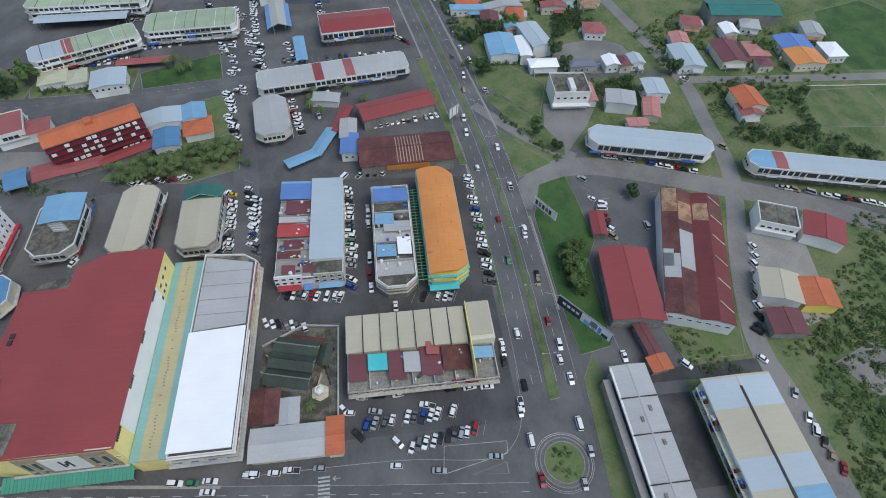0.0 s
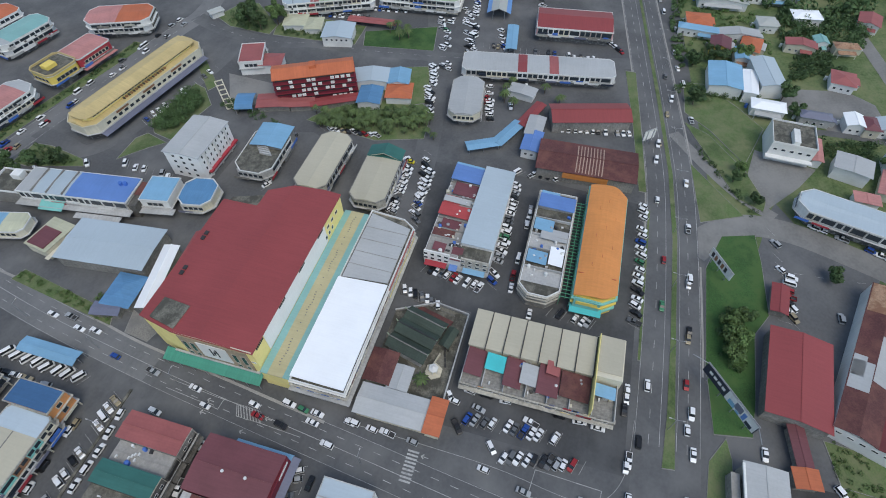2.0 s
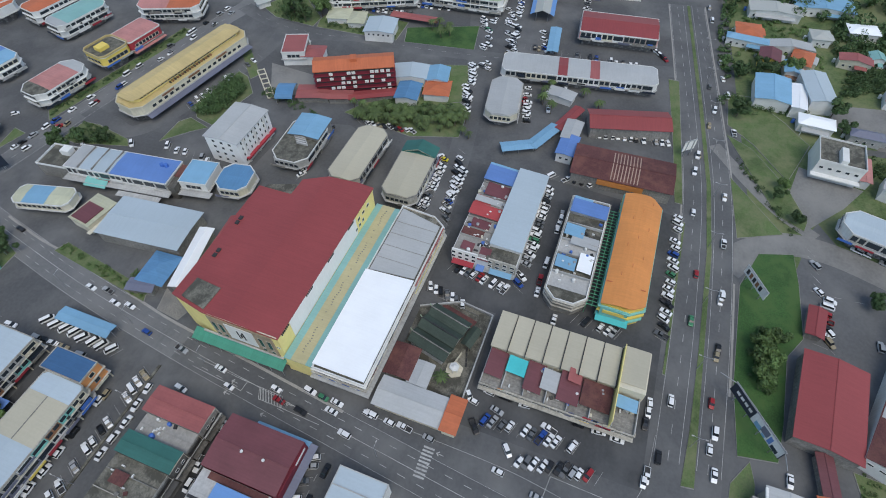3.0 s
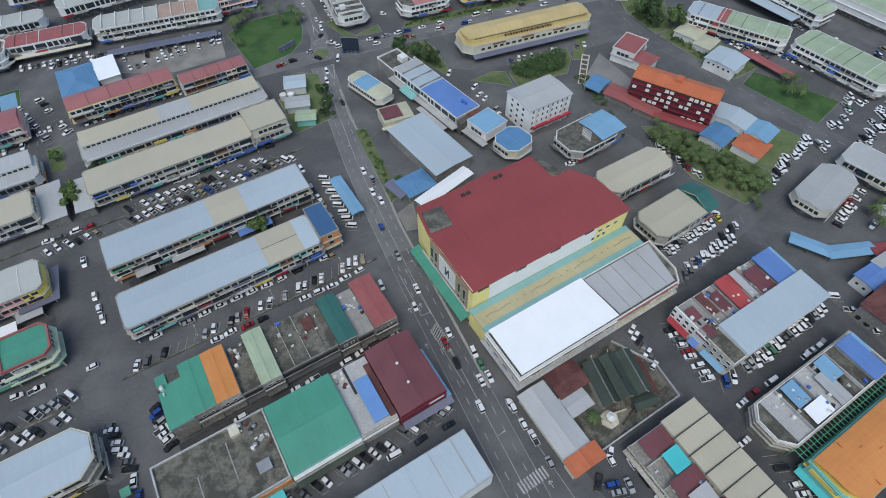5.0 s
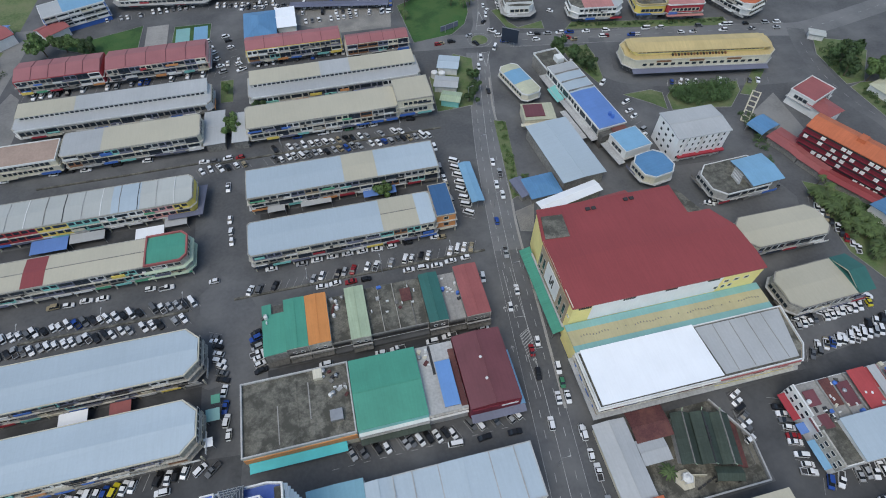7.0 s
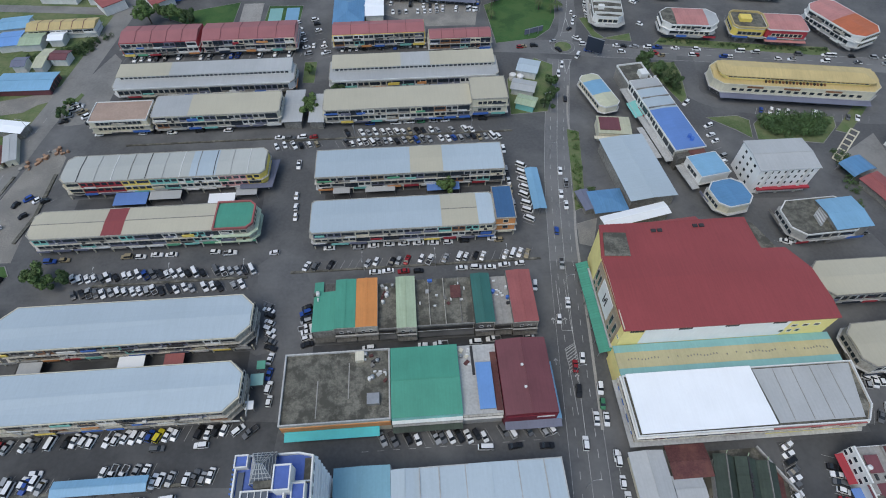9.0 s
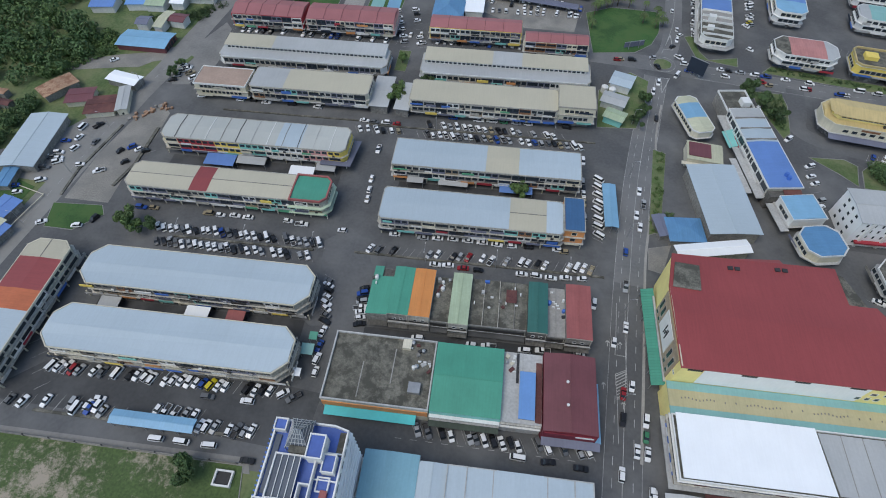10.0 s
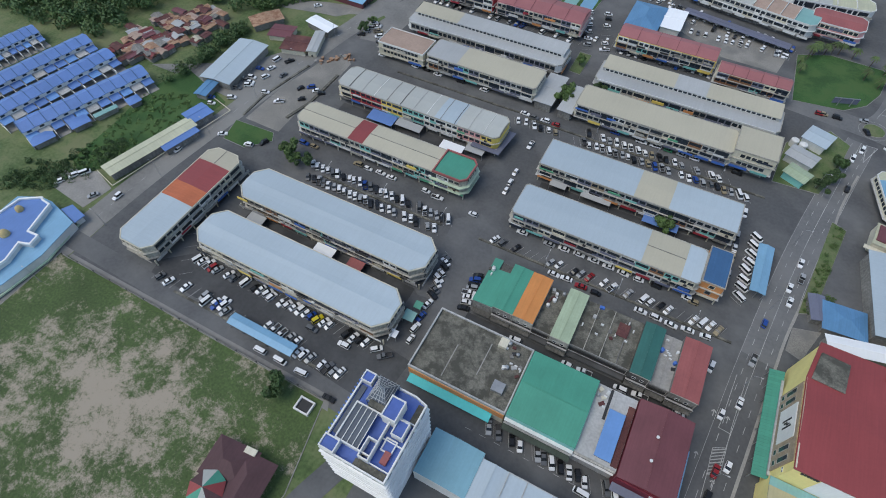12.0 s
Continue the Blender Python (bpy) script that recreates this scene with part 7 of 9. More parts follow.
put_windows(hall("shop", "narrow shop with a grey roof", "shop", 195.3, 7.6, 12, 6.4, 5, -2, WHITE, R_GREY, 0.5), 12, 6.4, 2, "W")
hall("shop", "small grey-roofed kiosk among palms", "shop", 221, 18, 6, 12, 3.5, -10, WHITE, R_GREY, 0.5)
hall("warehouse", "far hall with a teal roof", "warehouse", 279, -219, 16, 40, 7, -6, None, R_DARKTEAL, 2, "y")
mk = bpy.data.objects["market_hall"]
for i in range(9):
    for y0, y1 in ((-7.5, -0.3), (0.3, 8.4)):
        zr = lambda q: 7.76 - 1.5 * abs(q) / 9.2
        part("skylight", Shape().plate([(-6.5 + i * 1.3, y0, zr(y0)), (-6.1 + i * 1.3, y0, zr(y0)), (-6.1 + i * 1.3, y1, zr(y1)), (-6.5 + i * 1.3, y1, zr(y1))], 0.08), R_TANROOF, mk)
part("fascia", Shape().box(-9, 9, 8.4, 9.2, 3, 5.4), R_ORANGE, mk, "orange front canopy")

# houses of the south-east quarter
for x, y, L, W, rot, mt, wl, lb in (
        (238.5, -92, 7, 14, -2, R_WHITE, WHITE, "low white house with a broken roof"), (236.5, -111.7, 4.8, 12.6, 0, SLATE, GREYWALL, "low store with a slate blue roof"),
        (237.2, -127.6, 8, 7, 2, R_WHITE, WHITE, "row house with a white roof"), (236.8, -134.2, 9, 6, 2, R_MAROON, CREAM, "row house with a dark red roof"), (237.6, -140.8, 8, 7, 2, R_BLUEGREY, WHITE, "row house with a pale roof"),
        (269.6, -128, 11, 10, -8, R_BRICK, WHITE, "two-storey white house with a brick red roof"), (238.2, -169, 20, 13.5, -3, R_BLUEGREY, WHITE, "wide house with a silver sheet roof"),
        (240.5, -193.5, 20, 13, -3, R_MAROON, CREAM, "house with a ribbed brown roof"), (241.5, -209.6, 13, 10.5, -6, R_PINK, PINK, "tall pink house with a pink roof"), (229, -208, 7, 7, -6, R_MAROON, CREAM, "small house with a brown roof"),
        (231.8, -232.5, 14, 17, -2, R_ORANGE, CREAM, "house with an orange roof"), (246, -233.5, 12, 17, -4, R_BLUE, WHITE, "house with a blue roof"),
        (237.2, -251.4, 13, 10, -3, R_WHITE, WHITE, "two-storey house with a silver roof"), (262, -204, 10, 7.5, -4, R_WHITE, WHITE, "house with a white roof"), (267, -219, 11, 10, -20, R_GREY, WHITE, "house with a grey roof"),
        (286, -72.5, 10, 9, -4, R_MAROON, YELLOW, "yellow house with a brown roof"), (289, -87.5, 13, 9, -12, R_TERRA, CREAM, "house with a red orange roof"), (278.3, -82.7, 10, 6.5, 0, R_LIGHTBLUE, WHITE, "house with a light blue roof"),
        (298, -62, 5, 20, -3, R_LIGHTBLUE, WHITE, "long low house with a blue roof"), (296, -112, 6, 14, -4, R_BRICK, CREAM, "house with a red roof"), (191.5, -180.5, 8, 9, -2, R_BRICK, WHITE, "lower red-roofed wing by the tall house"),
        (298.5, -82, 6, 20, 8, R_GREY, WHITE, "long low house with a grey roof"), (306.5, -62, 13, 12, 4, R_TERRA, CREAM, "house with a terracotta roof"), (327, -118, 9, 14, 8, R_WHITE, WHITE, "white house with a pale roof"), (314, -97, 9, 9, 8, R_SILVER, WHITE, "square house with a silver roof"), (302, -122, 6, 6, 8, R_TEAL, WHITE, "small house with a teal roof"), (300, -134, 5, 11, 8, R_RUSTPALE, CREAM, "low shed with a rusty roof"), (334, -75, 10, 26, 4, R_SILVER, WHITE, "long white house with a silver roof"), (348, -100, 14, 30, 4, R_LIGHTBLUE, WHITE, "long hall with a pale blue roof"),
        (330, -150, 12, 10, -15, R_BRICK, WHITE, "house with a red roof"), (258, -252, 12, 10, -15, R_GREY, WHITE, "house with a grey roof"), (272, -186, 11, 10, -15, R_BRICK, CREAM, "house with a red roof"), (255, -172, 10, 9, -10, R_PINK, CREAM, "house with a faded red roof")):
    r = hall("house", lb, "house", x, y, L, W, 4.5, rot, wl, mt, 1.4, "hip" if L % 2 else "x", group="houses of the quarter")
    put_windows(r, L, W, 1.4, "W", 3)
    k = int(x * 7 + abs(y)) % 4
    if k != 3:
        part("porch_roof", Shape().plate([(-L / 2 - 2.6, -W * 0.4, 2.5), (-L / 2 - 0.1, -W * 0.4, 3.1), (-L / 2 - 0.1, W * (0.4 if k else 0), 3.1), (-L / 2 - 2.6, W * (0.4 if k else 0), 2.5)], 0.1), (mt, R_GREY, R_RUSTPALE)[k], r)
        for yy in (-W * 0.38, W * (0.37 if k else -0.03)):
            part("porch_post", Shape().box(-L / 2 - 2.5, -L / 2 - 2.35, yy - 0.08, yy + 0.08, 0, 2.5), WHITE, r)
    if k > 1:
        part("rear_roof", Shape().plate([(-1, -W / 2 - 3, 2.8), (L / 2, -W / 2 - 3, 2.8), (L / 2, -W / 2 - 0.1, 3.5), (-1, -W / 2 - 0.1, 3.5)], 0.1), R_GREY if k == 2 else mt, r)
        part("rear_wall", Shape().box(-0.6, L / 2 - 0.3, -W / 2 - 2.7, -W / 2, 0, 2.75), wl, r)
    tank_at = pose(L * 0.3, W / 2 + 1.2, 0)
    part("water_tank", Shape().tube(0, 0, 0, 1.7, 0.7, 0.7, 12), (WHITE, BLUE_WALL, STEEL)[k % 3], r, at=tank_at)
# the shanty quarter and sheds to the north-west
sr = random.Random(21)
for i in range(190):
    x, y = sr.uniform(-268, -212), sr.uniform(122, 178)
    if ((x + 239 - (y - 150) * 0.35) / 19) ** 2 + ((y - 149) / 27) ** 2 > 1:
        continue
    hall("shack", "weathered plank shack with a rusty sheet roof", "shack", x, y, sr.uniform(4, 8), sr.uniform(3, 5), sr.uniform(2.0, 3.0), sr.choice([0, 90]) + sr.uniform(-24, 0), WEATHERED,
         sr.choice([R_RUST, R_MAROON, R_RUST, R_GREY, R_RUST, R_RUSTPALE, R_RUSTPALE, R_TANROOF, R_DARKRED, R_BEIGE, WEATHERED]), sr.uniform(0.2, 0.6), group="shacks", over=0.3)
hall("shop", "roadside shop with a maroon roof", "shop", -188, 176, 11, 9, 2.8, 15, CREAM, R_MAROON, 0.5)
hall("shop", "roadside shop with a rusty brown roof", "shop", -175.5, 171, 12, 11, 2.8, 15, CREAM, R_RUST, 0.3)
hall("shed", "pale lean-to beside the rusty shop", "shed", -167.5, 176, 4, 16, 3.2, 20, CREAM, R_GREY, 0.3, "y")
hall("shed", "shed with a white sheet roof", "shed", -173.5, 189.5, 15, 6, 3.5, -12, None, R_WHITE, 0.4)
hall("shed", "shed with a rusty roof", "shed", -202, 181, 9, 15, 3.2, -35, None, R_RUSTPALE, 0.4)
ws = hall("workshop", "workshop with a light blue roof", "workshop", -178.5, 221.6, 25, 12.5, 3, -1, R_MAROON, R_LIGHTBLUE, 0.8)
# dark panels on the solid wall stand for shaded doorways
for i in range(4):
    part("opening", Shape().box(12.52, 12.56, -5 + i * 2.6, -3.1 + i * 2.6, 0.1, 2.4), DARK, ws)
shop_row(-176, 266.2, 33, 9, 5, 1.5, "row of houses with straw yellow roofs", ((1, R_YELLOW),), floors=2, inset=0, chamfer=0, rise=1.3, rim=0, sides="S", seams=5, roof_in=-0.4)
for x, y, L, W, rot, mt, lb in ((-202.7, 271.6, 14, 10.5, 8, R_LIGHTBLUE, "house with a light blue roof in the side street"), (-199, 257, 10, 12, 8, R_TARP, "house with a bright blue roof in the side street"), (-188, 255.8, 9.5, 9.5, 2, R_PALEGREEN, "house with a pale green roof in the side street"),
                                (-176.6, 257.6, 6.5, 6.5, 0, R_WHITE, "small house with a white roof in the side street"), (-169.3, 240.8, 7.5, 6.5, -5, R_MAROON, "small house with a maroon roof by the road"), (-176.5, 238.8, 4, 14.5, -3, R_CREAMSHEET, "narrow shed with a cream roof by the road"),
                                (-186.4, 236.4, 5.5, 6.5, 2, SLATE, "small house with a slate roof by the road"), (-222, 270, 12, 10, 8, R_LIGHTBLUE, "house with a faded blue roof in the side street"), (-216, 252, 12, 11, 8, R_BLUE, "house with a blue roof in the side street"),
                                (-190, 300, 20, 8, -6, R_RUSTPALE, "row house with a rusty roof on the cross street"), (-165, 297, 16, 8, -6, R_BLUE, "row house with a blue roof on the cross street")):
    hall("house", lb, "house", x, y, L, W, 3.8, rot, WHITE, mt, 0.9, group="houses on the side street")
w = thing("garden_wall", "long low white boundary wall beside the road", "wall", kind="structure")
for a, c in (((-184, 63), (-173, 119)), ((-184, 63), (-196, 66)), ((-173, 119), (-192, 124))):
    part("panel", Shape().beam((*a, 0.7), (*c, 0.7), 0.14), CREAM, w)

# awnings behind the shop rows
def awning(x0, x1, y0, y1, z, mat, label):
    r = thing("awning", label, "awning", pose((x0 + x1) / 2, (y0 + y1) / 2, 0))
    a, b = (x1 - x0) / 2, (y1 - y0) / 2
    part("sheet", Shape().plate([(-a, -b, z - 0.4), (a, -b, z - 0.4), (a, b, z), (-a, b, z)], 0.08), mat, r)
    for sx in (-a + 0.1, a - 0.1):
        part("post", Shape().box(sx - 0.06, sx + 0.06, -b + 0.1, -b + 0.22, 0, z - 0.42), STEEL, r)


for x0, x1, y0, y1, mt, lb in ((-116, -103.5, 141, 147, R_BLUE, "blue awning behind the shops"), (-103, -91, 143, 147, R_GREY, "grey awning behind the shops"), (-80, -70, 139.5, 144.2, R_WHITE, "white awning behind the shops"),
                               (-70, -62, 143, 147, R_GREY, "grey awning behind the shops"), (-32.5, -26, 141.2, 144, R_GREY, "grey awning behind the shops"), (-20, -8.4, 141.2, 144, R_GREY, "grey awning behind the shops"),
                               (4, 16.8, 140.2, 144, R_BLUE, "deep blue awning behind the shops"), (-125, -118, 72, 77, R_GREY, "grey awning in the service lane"), (-95, -87, 72, 77, R_WHITE, "white awning in the service lane"),
                               (-81, -75, 71.5, 77, R_BRICK, "red awning in the service lane"), (-53.6, -49.6, 64.8, 68.4, R_TEAL, "teal canvas stall roof"), (-52.2, -49.6, 70, 72.6, R_GREEN, "green canvas stall roof"),
                               (-54, -51.5, 57.5, 60, R_WHITE, "white canvas stall roof"), (-36, -30, 133, 137, R_WHITE, "white awning in the service lane"), (-24, -16, 133, 137, R_GREY, "grey awning in the service lane")):
    awning(x0, x1, y0, y1, 3.2, mt, lb)

# ---- lawns, verges and roundabouts ----
kerbed("lawn", [(42.6, 279), (44.7, 241.8), (65.7, 244.6), (74.6, 252.6), (79.6, 263.7), (82.6, 281.5), (80, 284.4), (56.6, 285.8)], LAWN, "mown green lawn with palms", "lawn")
kerbed("lawn", [(-132, 279), (-110, 267), (-92, 268), (-91, 291)], LAWN, "mown green lawn behind the shops", "lawn")
kerbed("lawn", [(-76, 267), (-57, 267), (-56, 285), (-75, 286)], LAWN, "lawn with painted game courts", "lawn")
tagged(part("court", Shape().box(-74, -67, 270, 283, 0.15, 0.19), R_TEAL), "green painted game court", "court")
tagged(part("court", Shape().box(-65, -58, 270, 283, 0.15, 0.19), R_LIGHTBLUE), "blue painted game court", "court")
tagged(part("court", Shape().box(-89, -78, 266, 289, 0.1, 0.19), CONCRETE), "bare grey concrete court", "court")
kerbed("lawn", [(254, 111), (240.5, 107), (246, 69.5), (269, 74)], LAWN, "fenced palm lawn", "lawn")
kerbed("lawn", [(-164.5, 104.3), (-167.4, 116), (-147.5, 117), (-144.6, 112.5), (-153, 104)], LAWN, "small green traffic island", "lawn")
kerbed("lawn", [(-51.2, 232.6), (-51.1, 215.5), (-45.5, 215.1), (-45.1, 232.2)], GRASS, "planted bed with shrubs", "lawn")
sheet("pavement", [(-158, 214), (-146.3, 246), (-141.4, 240), (-141.4, 232), (-137.7, 216.5), (-138.5, 203), (-145, 193), (-153, 192)], 0.02, ROADDUST, "pale dusty road junction", "pavement", 0.3)
sheet("pavement", [(-188, 211.8), (-175, 215), (-163.9, 221.7), (-158, 222), (-160, 212), (-170, 208), (-174.7, 202.9), (-184, 201.6), (-210, 196), (-212, 203)], 0.0, DUST, "dirt track off the road", "pavement", 0.06)
kerbed("verge", [(-152.8, 215.4), (-151, 214.1), (-153, 205.3), (-153, 193.8), (-155, 193.9), (-155, 209.5)], GRASS, "narrow planted island beside the road", "verge")
kerbed("verge", [(117, 220.6), (130, 219.6), (130.6, 211), (127, 192), (123.3, 188.4), (116.6, 212)], GRASS, "verge with shrubs and a white signboard", "verge")
kerbed("verge", [(157.9, 179.5), (187.9, 174.5), (185.7, 167.9), (175, 158), (164.8, 160), (147.8, 162.4), (150, 172.3)], GRASS, "bank of rough grass and shrubs", "verge")
kerbed("verge", [(130.7, 178), (145, 178.4), (149.4, 175), (146, 163), (140.6, 169)], GRASS, "grass corner beside the lot", "verge")
kerbed("verge", [(60.5, 128), (65, 130), (72, 173), (67, 175)], GRASS, "narrow hedge verge beside the street", "verge")
kerbed("pavement", [(59.6, 121.9), (68.1, 124.2), (63.4, 110.9), (58.6, 112.4)], DUST, "pale concrete forecourt", "pavement", 0.08)
kerbed("verge", [(92, 262), (96.4, 263.5), (97.6, 249), (101, 242.6), (115.5, 246), (114.3, 238.4), (103.7, 241), (95.2, 243.4)], GRASS, "grass verge at the roundabout", "verge")
kerbed("verge", [(124.7, 235.4), (177.3, 225), (203.9, 220), (212, 221), (212, 226.5), (181, 231.2), (130, 241)], GRASS, "long grass verge of the distributor road", "verge")
kerbed("verge", [(61, 187), (66, 200), (70, 222), (62, 228), (46, 212), (44, 186)], GRASS, "grass round the pump houses", "verge")
kerbed("verge", [(246.5, 198), (261.3, 192), (266, 181.5), (247, 160), (237.4, 160), (239, 185)], GRASS, "grass corner with trees", "verge")
kerbed("verge", [(177, 110), (194, 100), (205, 66), (199, 56), (179, 54), (172, 75)], GRASS, "planted palm grove", "verge")
kerbed("lawn", [(252, -55.8), (254, -65.2), (239.5, -80.5), (226.2, -90.8), (200, -81.6), (219, -67.6), (229, -56.6)], GRASS, "rough sloping field", "lawn")
kerbed("verge", [(222, -56.5), (178.5, -77.4), (173.7, -87), (179.2, -88.4), (196, -81.5), (216, -67)], GRASS, "grass bank with shrubs", "verge", 0.23)
kerbed("lawn", [(209, -225), (208.7, -254.5), (190, -253.7), (178, -245), (181, -210), (196, -211.6)], GRASS, "fenced pale green playing field", "lawn")
kerbed("lawn", [(257, -259), (284, -271), (295, -308), (280, -316), (222, -276), (223.5, -258)], LAWN, "mown green field", "lawn")
kerbed("verge", [(194.7, -59.4), (169.5, -79.6), (161.6, -63.2)], GRASS, "triangular grass island", "verge")
kerbed("lawn", [(157, -71), (161, -83), (148, -84.5), (125, -85.5), (116, -80.4), (92, -79), (80, -77.5), (78, -66.5), (100, -64.5), (140, -65)], LAWN, "long green park strip with trees and billboards", "lawn")
kerbed("verge", [(64, -52.2), (64.5, -55.8), (96, -55.4), (150, -55), (187, -52.4), (240, -45.2), (330, -31.6), (330, -30), (240, -43.4), (187, -50.6), (150, -53.2), (108, -53.6), (80, -53.2)], GRASS, "grassed median of the dual carriageway", "verge")
kerbed("verge", [(30, -62.5), (70, -65), (78, -70), (72, -71.5), (30, -71)], GRASS, "grass verge beside the long warehouse", "verge")
kerbed("verge", [(96, -43.6), (163, -43.6), (163, -44.4), (96, -44.4)], GRASS, "narrow planted divider", "verge")
kerbed("verge", [(172, -42.5), (215, -38), (255, -33), (255, -28), (215, -34), (172, -39.5)], GRASS, "verge beside the carriageway", "verge")
sheet("pavement", [(-15.3, 274.8), (10, 260), (36, 259.3), (39, 277), (-8, 291)], 0.02, DUST, "dusty pale parking ground behind the shops", "pavement", 0.3)
sheet("pavement", [(199.8, 162.9), (198, 137), (186, 130.4), (174.5, 148)], 0.02, ROADDUST, "pale yard beside the red sheds", "pavement", 0.3)
kerbed("verge", [(210, 190), (214, 187), (189, 163), (184, 165.5)], GRASS, "grass strip along the service street", "verge")
kerbed("verge", [(245, 160), (261, 158), (259, 112), (240.5, 111.5), (238.6, 133), (237.6, 158)], GRASS, "gardens round the bungalows", "verge", 0.21)
kerbed("lawn", [(226, 86), (232, 68), (205, 58), (200, 66), (207, 98)], GRASS, "garden lawn round the orange-roofed house", "lawn", 0.23)
ring = lambda x, y, r, n=28: [(x + r * math.cos(2 * math.pi * i / n), y + r * math.sin(2 * math.pi * i / n)) for i in range(n)]
kerbed("roundabout", ring(45.5, -52, 7.2), ASPHALT_OLD, "paved rim of the roundabout", "roundabout", 0.14)
kerbed("roundabout", ring(45.5, -52, 6.0), GRASS, "grassed middle of the roundabout with shrubs", "roundabout", 0.3)
kerbed("roundabout", ring(78.2, 236.5, 4.4), GRASS, "small grassed roundabout", "roundabout", 0.25)
sheet("pavement", [(85, -64), (118, -74), (165, -87), (160, -128), (118, -111), (84, -104), (60, -96), (20, -96), (20, -70)], -0.01, ASPHALT_OLD, "worn yard of old tarmac", "pavement", 0.3)
sheet("pavement", [(-230, 128), (-205, 128), (-168, 125), (-162, 164), (-160, 178), (-172, 178), (-190, 150)], 0.008, ROADDUST, "dusty yard before the roadside shops", "pavement", 0.3)
sheet("pavement", [(-205, 52), (-186, 50), (-184, 62), (-196, 66), (-212, 60)], -0.015, CONCRETE, "pale concrete yard beside the prayer hall", "pavement", 0.3)
sheet("pavement", [(-164.5, 118.7), (-146.3, 118.4), (-147, 138), (-144.4, 157), (-145, 172), (-149.5, 177), (-159, 167), (-163.6, 144)], 0.02, DUST, "dusty strip of bare ground", "pavement", 0.3)
for pts, w, h in (([(-166.6, 120), (-167, 134), (-162, 161.9)], 1.0, 0.4), ([(-148.6, 127), (-145.5, 139.8), (-145.6, 162)], 1.3, 0.5)):
    for i in range(len(pts) - 1):
        tagged(part("divider", Shape().prism(ribbon(pts[i:i + 2], w)[0] + ribbon(pts[i:i + 2], w)[1][::-1], -0.1, h), STAINED), "low dark concrete divider along the dusty strip", "divider", kind="structure")
rb = random.Random(12)
for i in range(34):
    q = rb.random()
    x, y, k = -161 + 15 * q + rb.gauss(0, 0.8), 164.5 + 11 * min(1, q * 1.5) + rb.gauss(0, 0.9), rb.uniform(0.4, 1.1)
    r = thing("rubble", "heaped orange earth and broken concrete by the road", "rubble", pose(x, y, 0, 0, 0, rb.uniform(0, 90)), "rubble heap")
    part("lump", Shape().prism([(-k, -0.6 * k), (0.4 * k, -k), (k, 0.3 * k), (-0.2 * k, 0.9 * k)], -0.05, rb.uniform(0.4, 1.2)), rb.choice([R_RUSTPALE, DUST, R_RUSTPALE, CONCRETE]), r)
sheet("pavement", [(-172, 33.2), (-60, 33.2), (-58, 29), (-172, 31.8)], 0.02, ROADDUST, "dusty footway along the field", "pavement", 0.3)

kerbed("verge", [(85, -97), (83.5, -124.6), (72, -121), (72.5, -100)], GRASS, "grass bank beside the drain", "verge")
sheet("pavement", [(66, -149), (54, -157), (52, -172), (60, -178), (72, -166)], 0.0, DUST, "patch of bare pale earth in the scrub", "bare ground", 0.3)
tagged(part("drain", Shape().box(66, 70.5, -124, -84, -0.2, 0.06), SHADELANE), "narrow dark storm drain behind the warehouses", "drain", kind="structure")
kerbed("roundabout", [(45.2, -25), (47.6, -35.5), (44.2, -35.6)], ASPHALT_OLD, "small kerbed traffic island", "roundabout", 0.12)
for off, lb in ((9.9, "pale concrete kerb of the dual carriageway"), (-9.9, "pale concrete kerb of the dual carriageway")):
    base = curve_through([(96, -53.7), (110, -53.8), (150, -53), (187, -50.8), (240, -43.5), (330, -30)])
    side = ribbon(base, 2 * abs(off))[0 if off > 0 else 1]
    side = [p for p in side if off > 0 or not 140 < p[0] < 172]
    road("kerb_strip", side, 0.7, 0.07, lb, CONCRETE, False) if off > 0 else [road("kerb_strip", q, 0.7, 0.07, lb, CONCRETE, False) for q in ([p for p in side if p[0] <= 140], [p for p in side if p[0] >= 172])]

# ---- road marks ----
def marks(lines, label):
    s = Shape()
    for pts, off, dash, gap, w in lines:
        p = curve_through(pts, 12)
        run = 0.0
        for i in range(len(p) - 1):
            a, c = Vector(p[i]), Vector(p[i + 1])
            d = c - a
            ln = d.length
            if ln < 0.01:
                continue
            d /= ln
            nrm = Vector((-d.y, d.x)) * off
            pos = 0.0
            while pos < ln:
                k = (run + pos) % (dash + gap)
                if k < dash:
                    e = min(ln, pos + dash - k)
                    q0, q1 = a + d * pos + nrm, a + d * e + nrm
                    h = Vector((-d.y, d.x)) * w / 2
                    s.face([(*(q0 - h), 0.045), (*(q1 - h), 0.045), (*(q1 + h), 0.045), (*(q0 + h), 0.045)])
                    pos = e + 0.001
                else:
                    pos += (dash + gap) - k + 0.001
            run += ln
    return tagged(part("road_marking", s, LINE), label, "road marking", kind="structure")


MAIN = [(36, -40), (40, 0), (43.5, 32), (47.5, 70), (51.5, 105), (58, 150), (66, 190), (74, 226)]
DUAL = [(70, -53.5), (110, -53.8), (150, -53), (187, -50.8), (240, -43.5), (330, -30)]
marks([(MAIN, 0, 400, 0, 0.16), (MAIN, 2.9, 2.5, 3.5, 0.15), (MAIN, -2.9, 2.5, 3.5, 0.15), (MAIN, 5.3, 400, 0, 0.1), (MAIN, -5.3, 400, 0, 0.1)], "worn white lines of the main street")
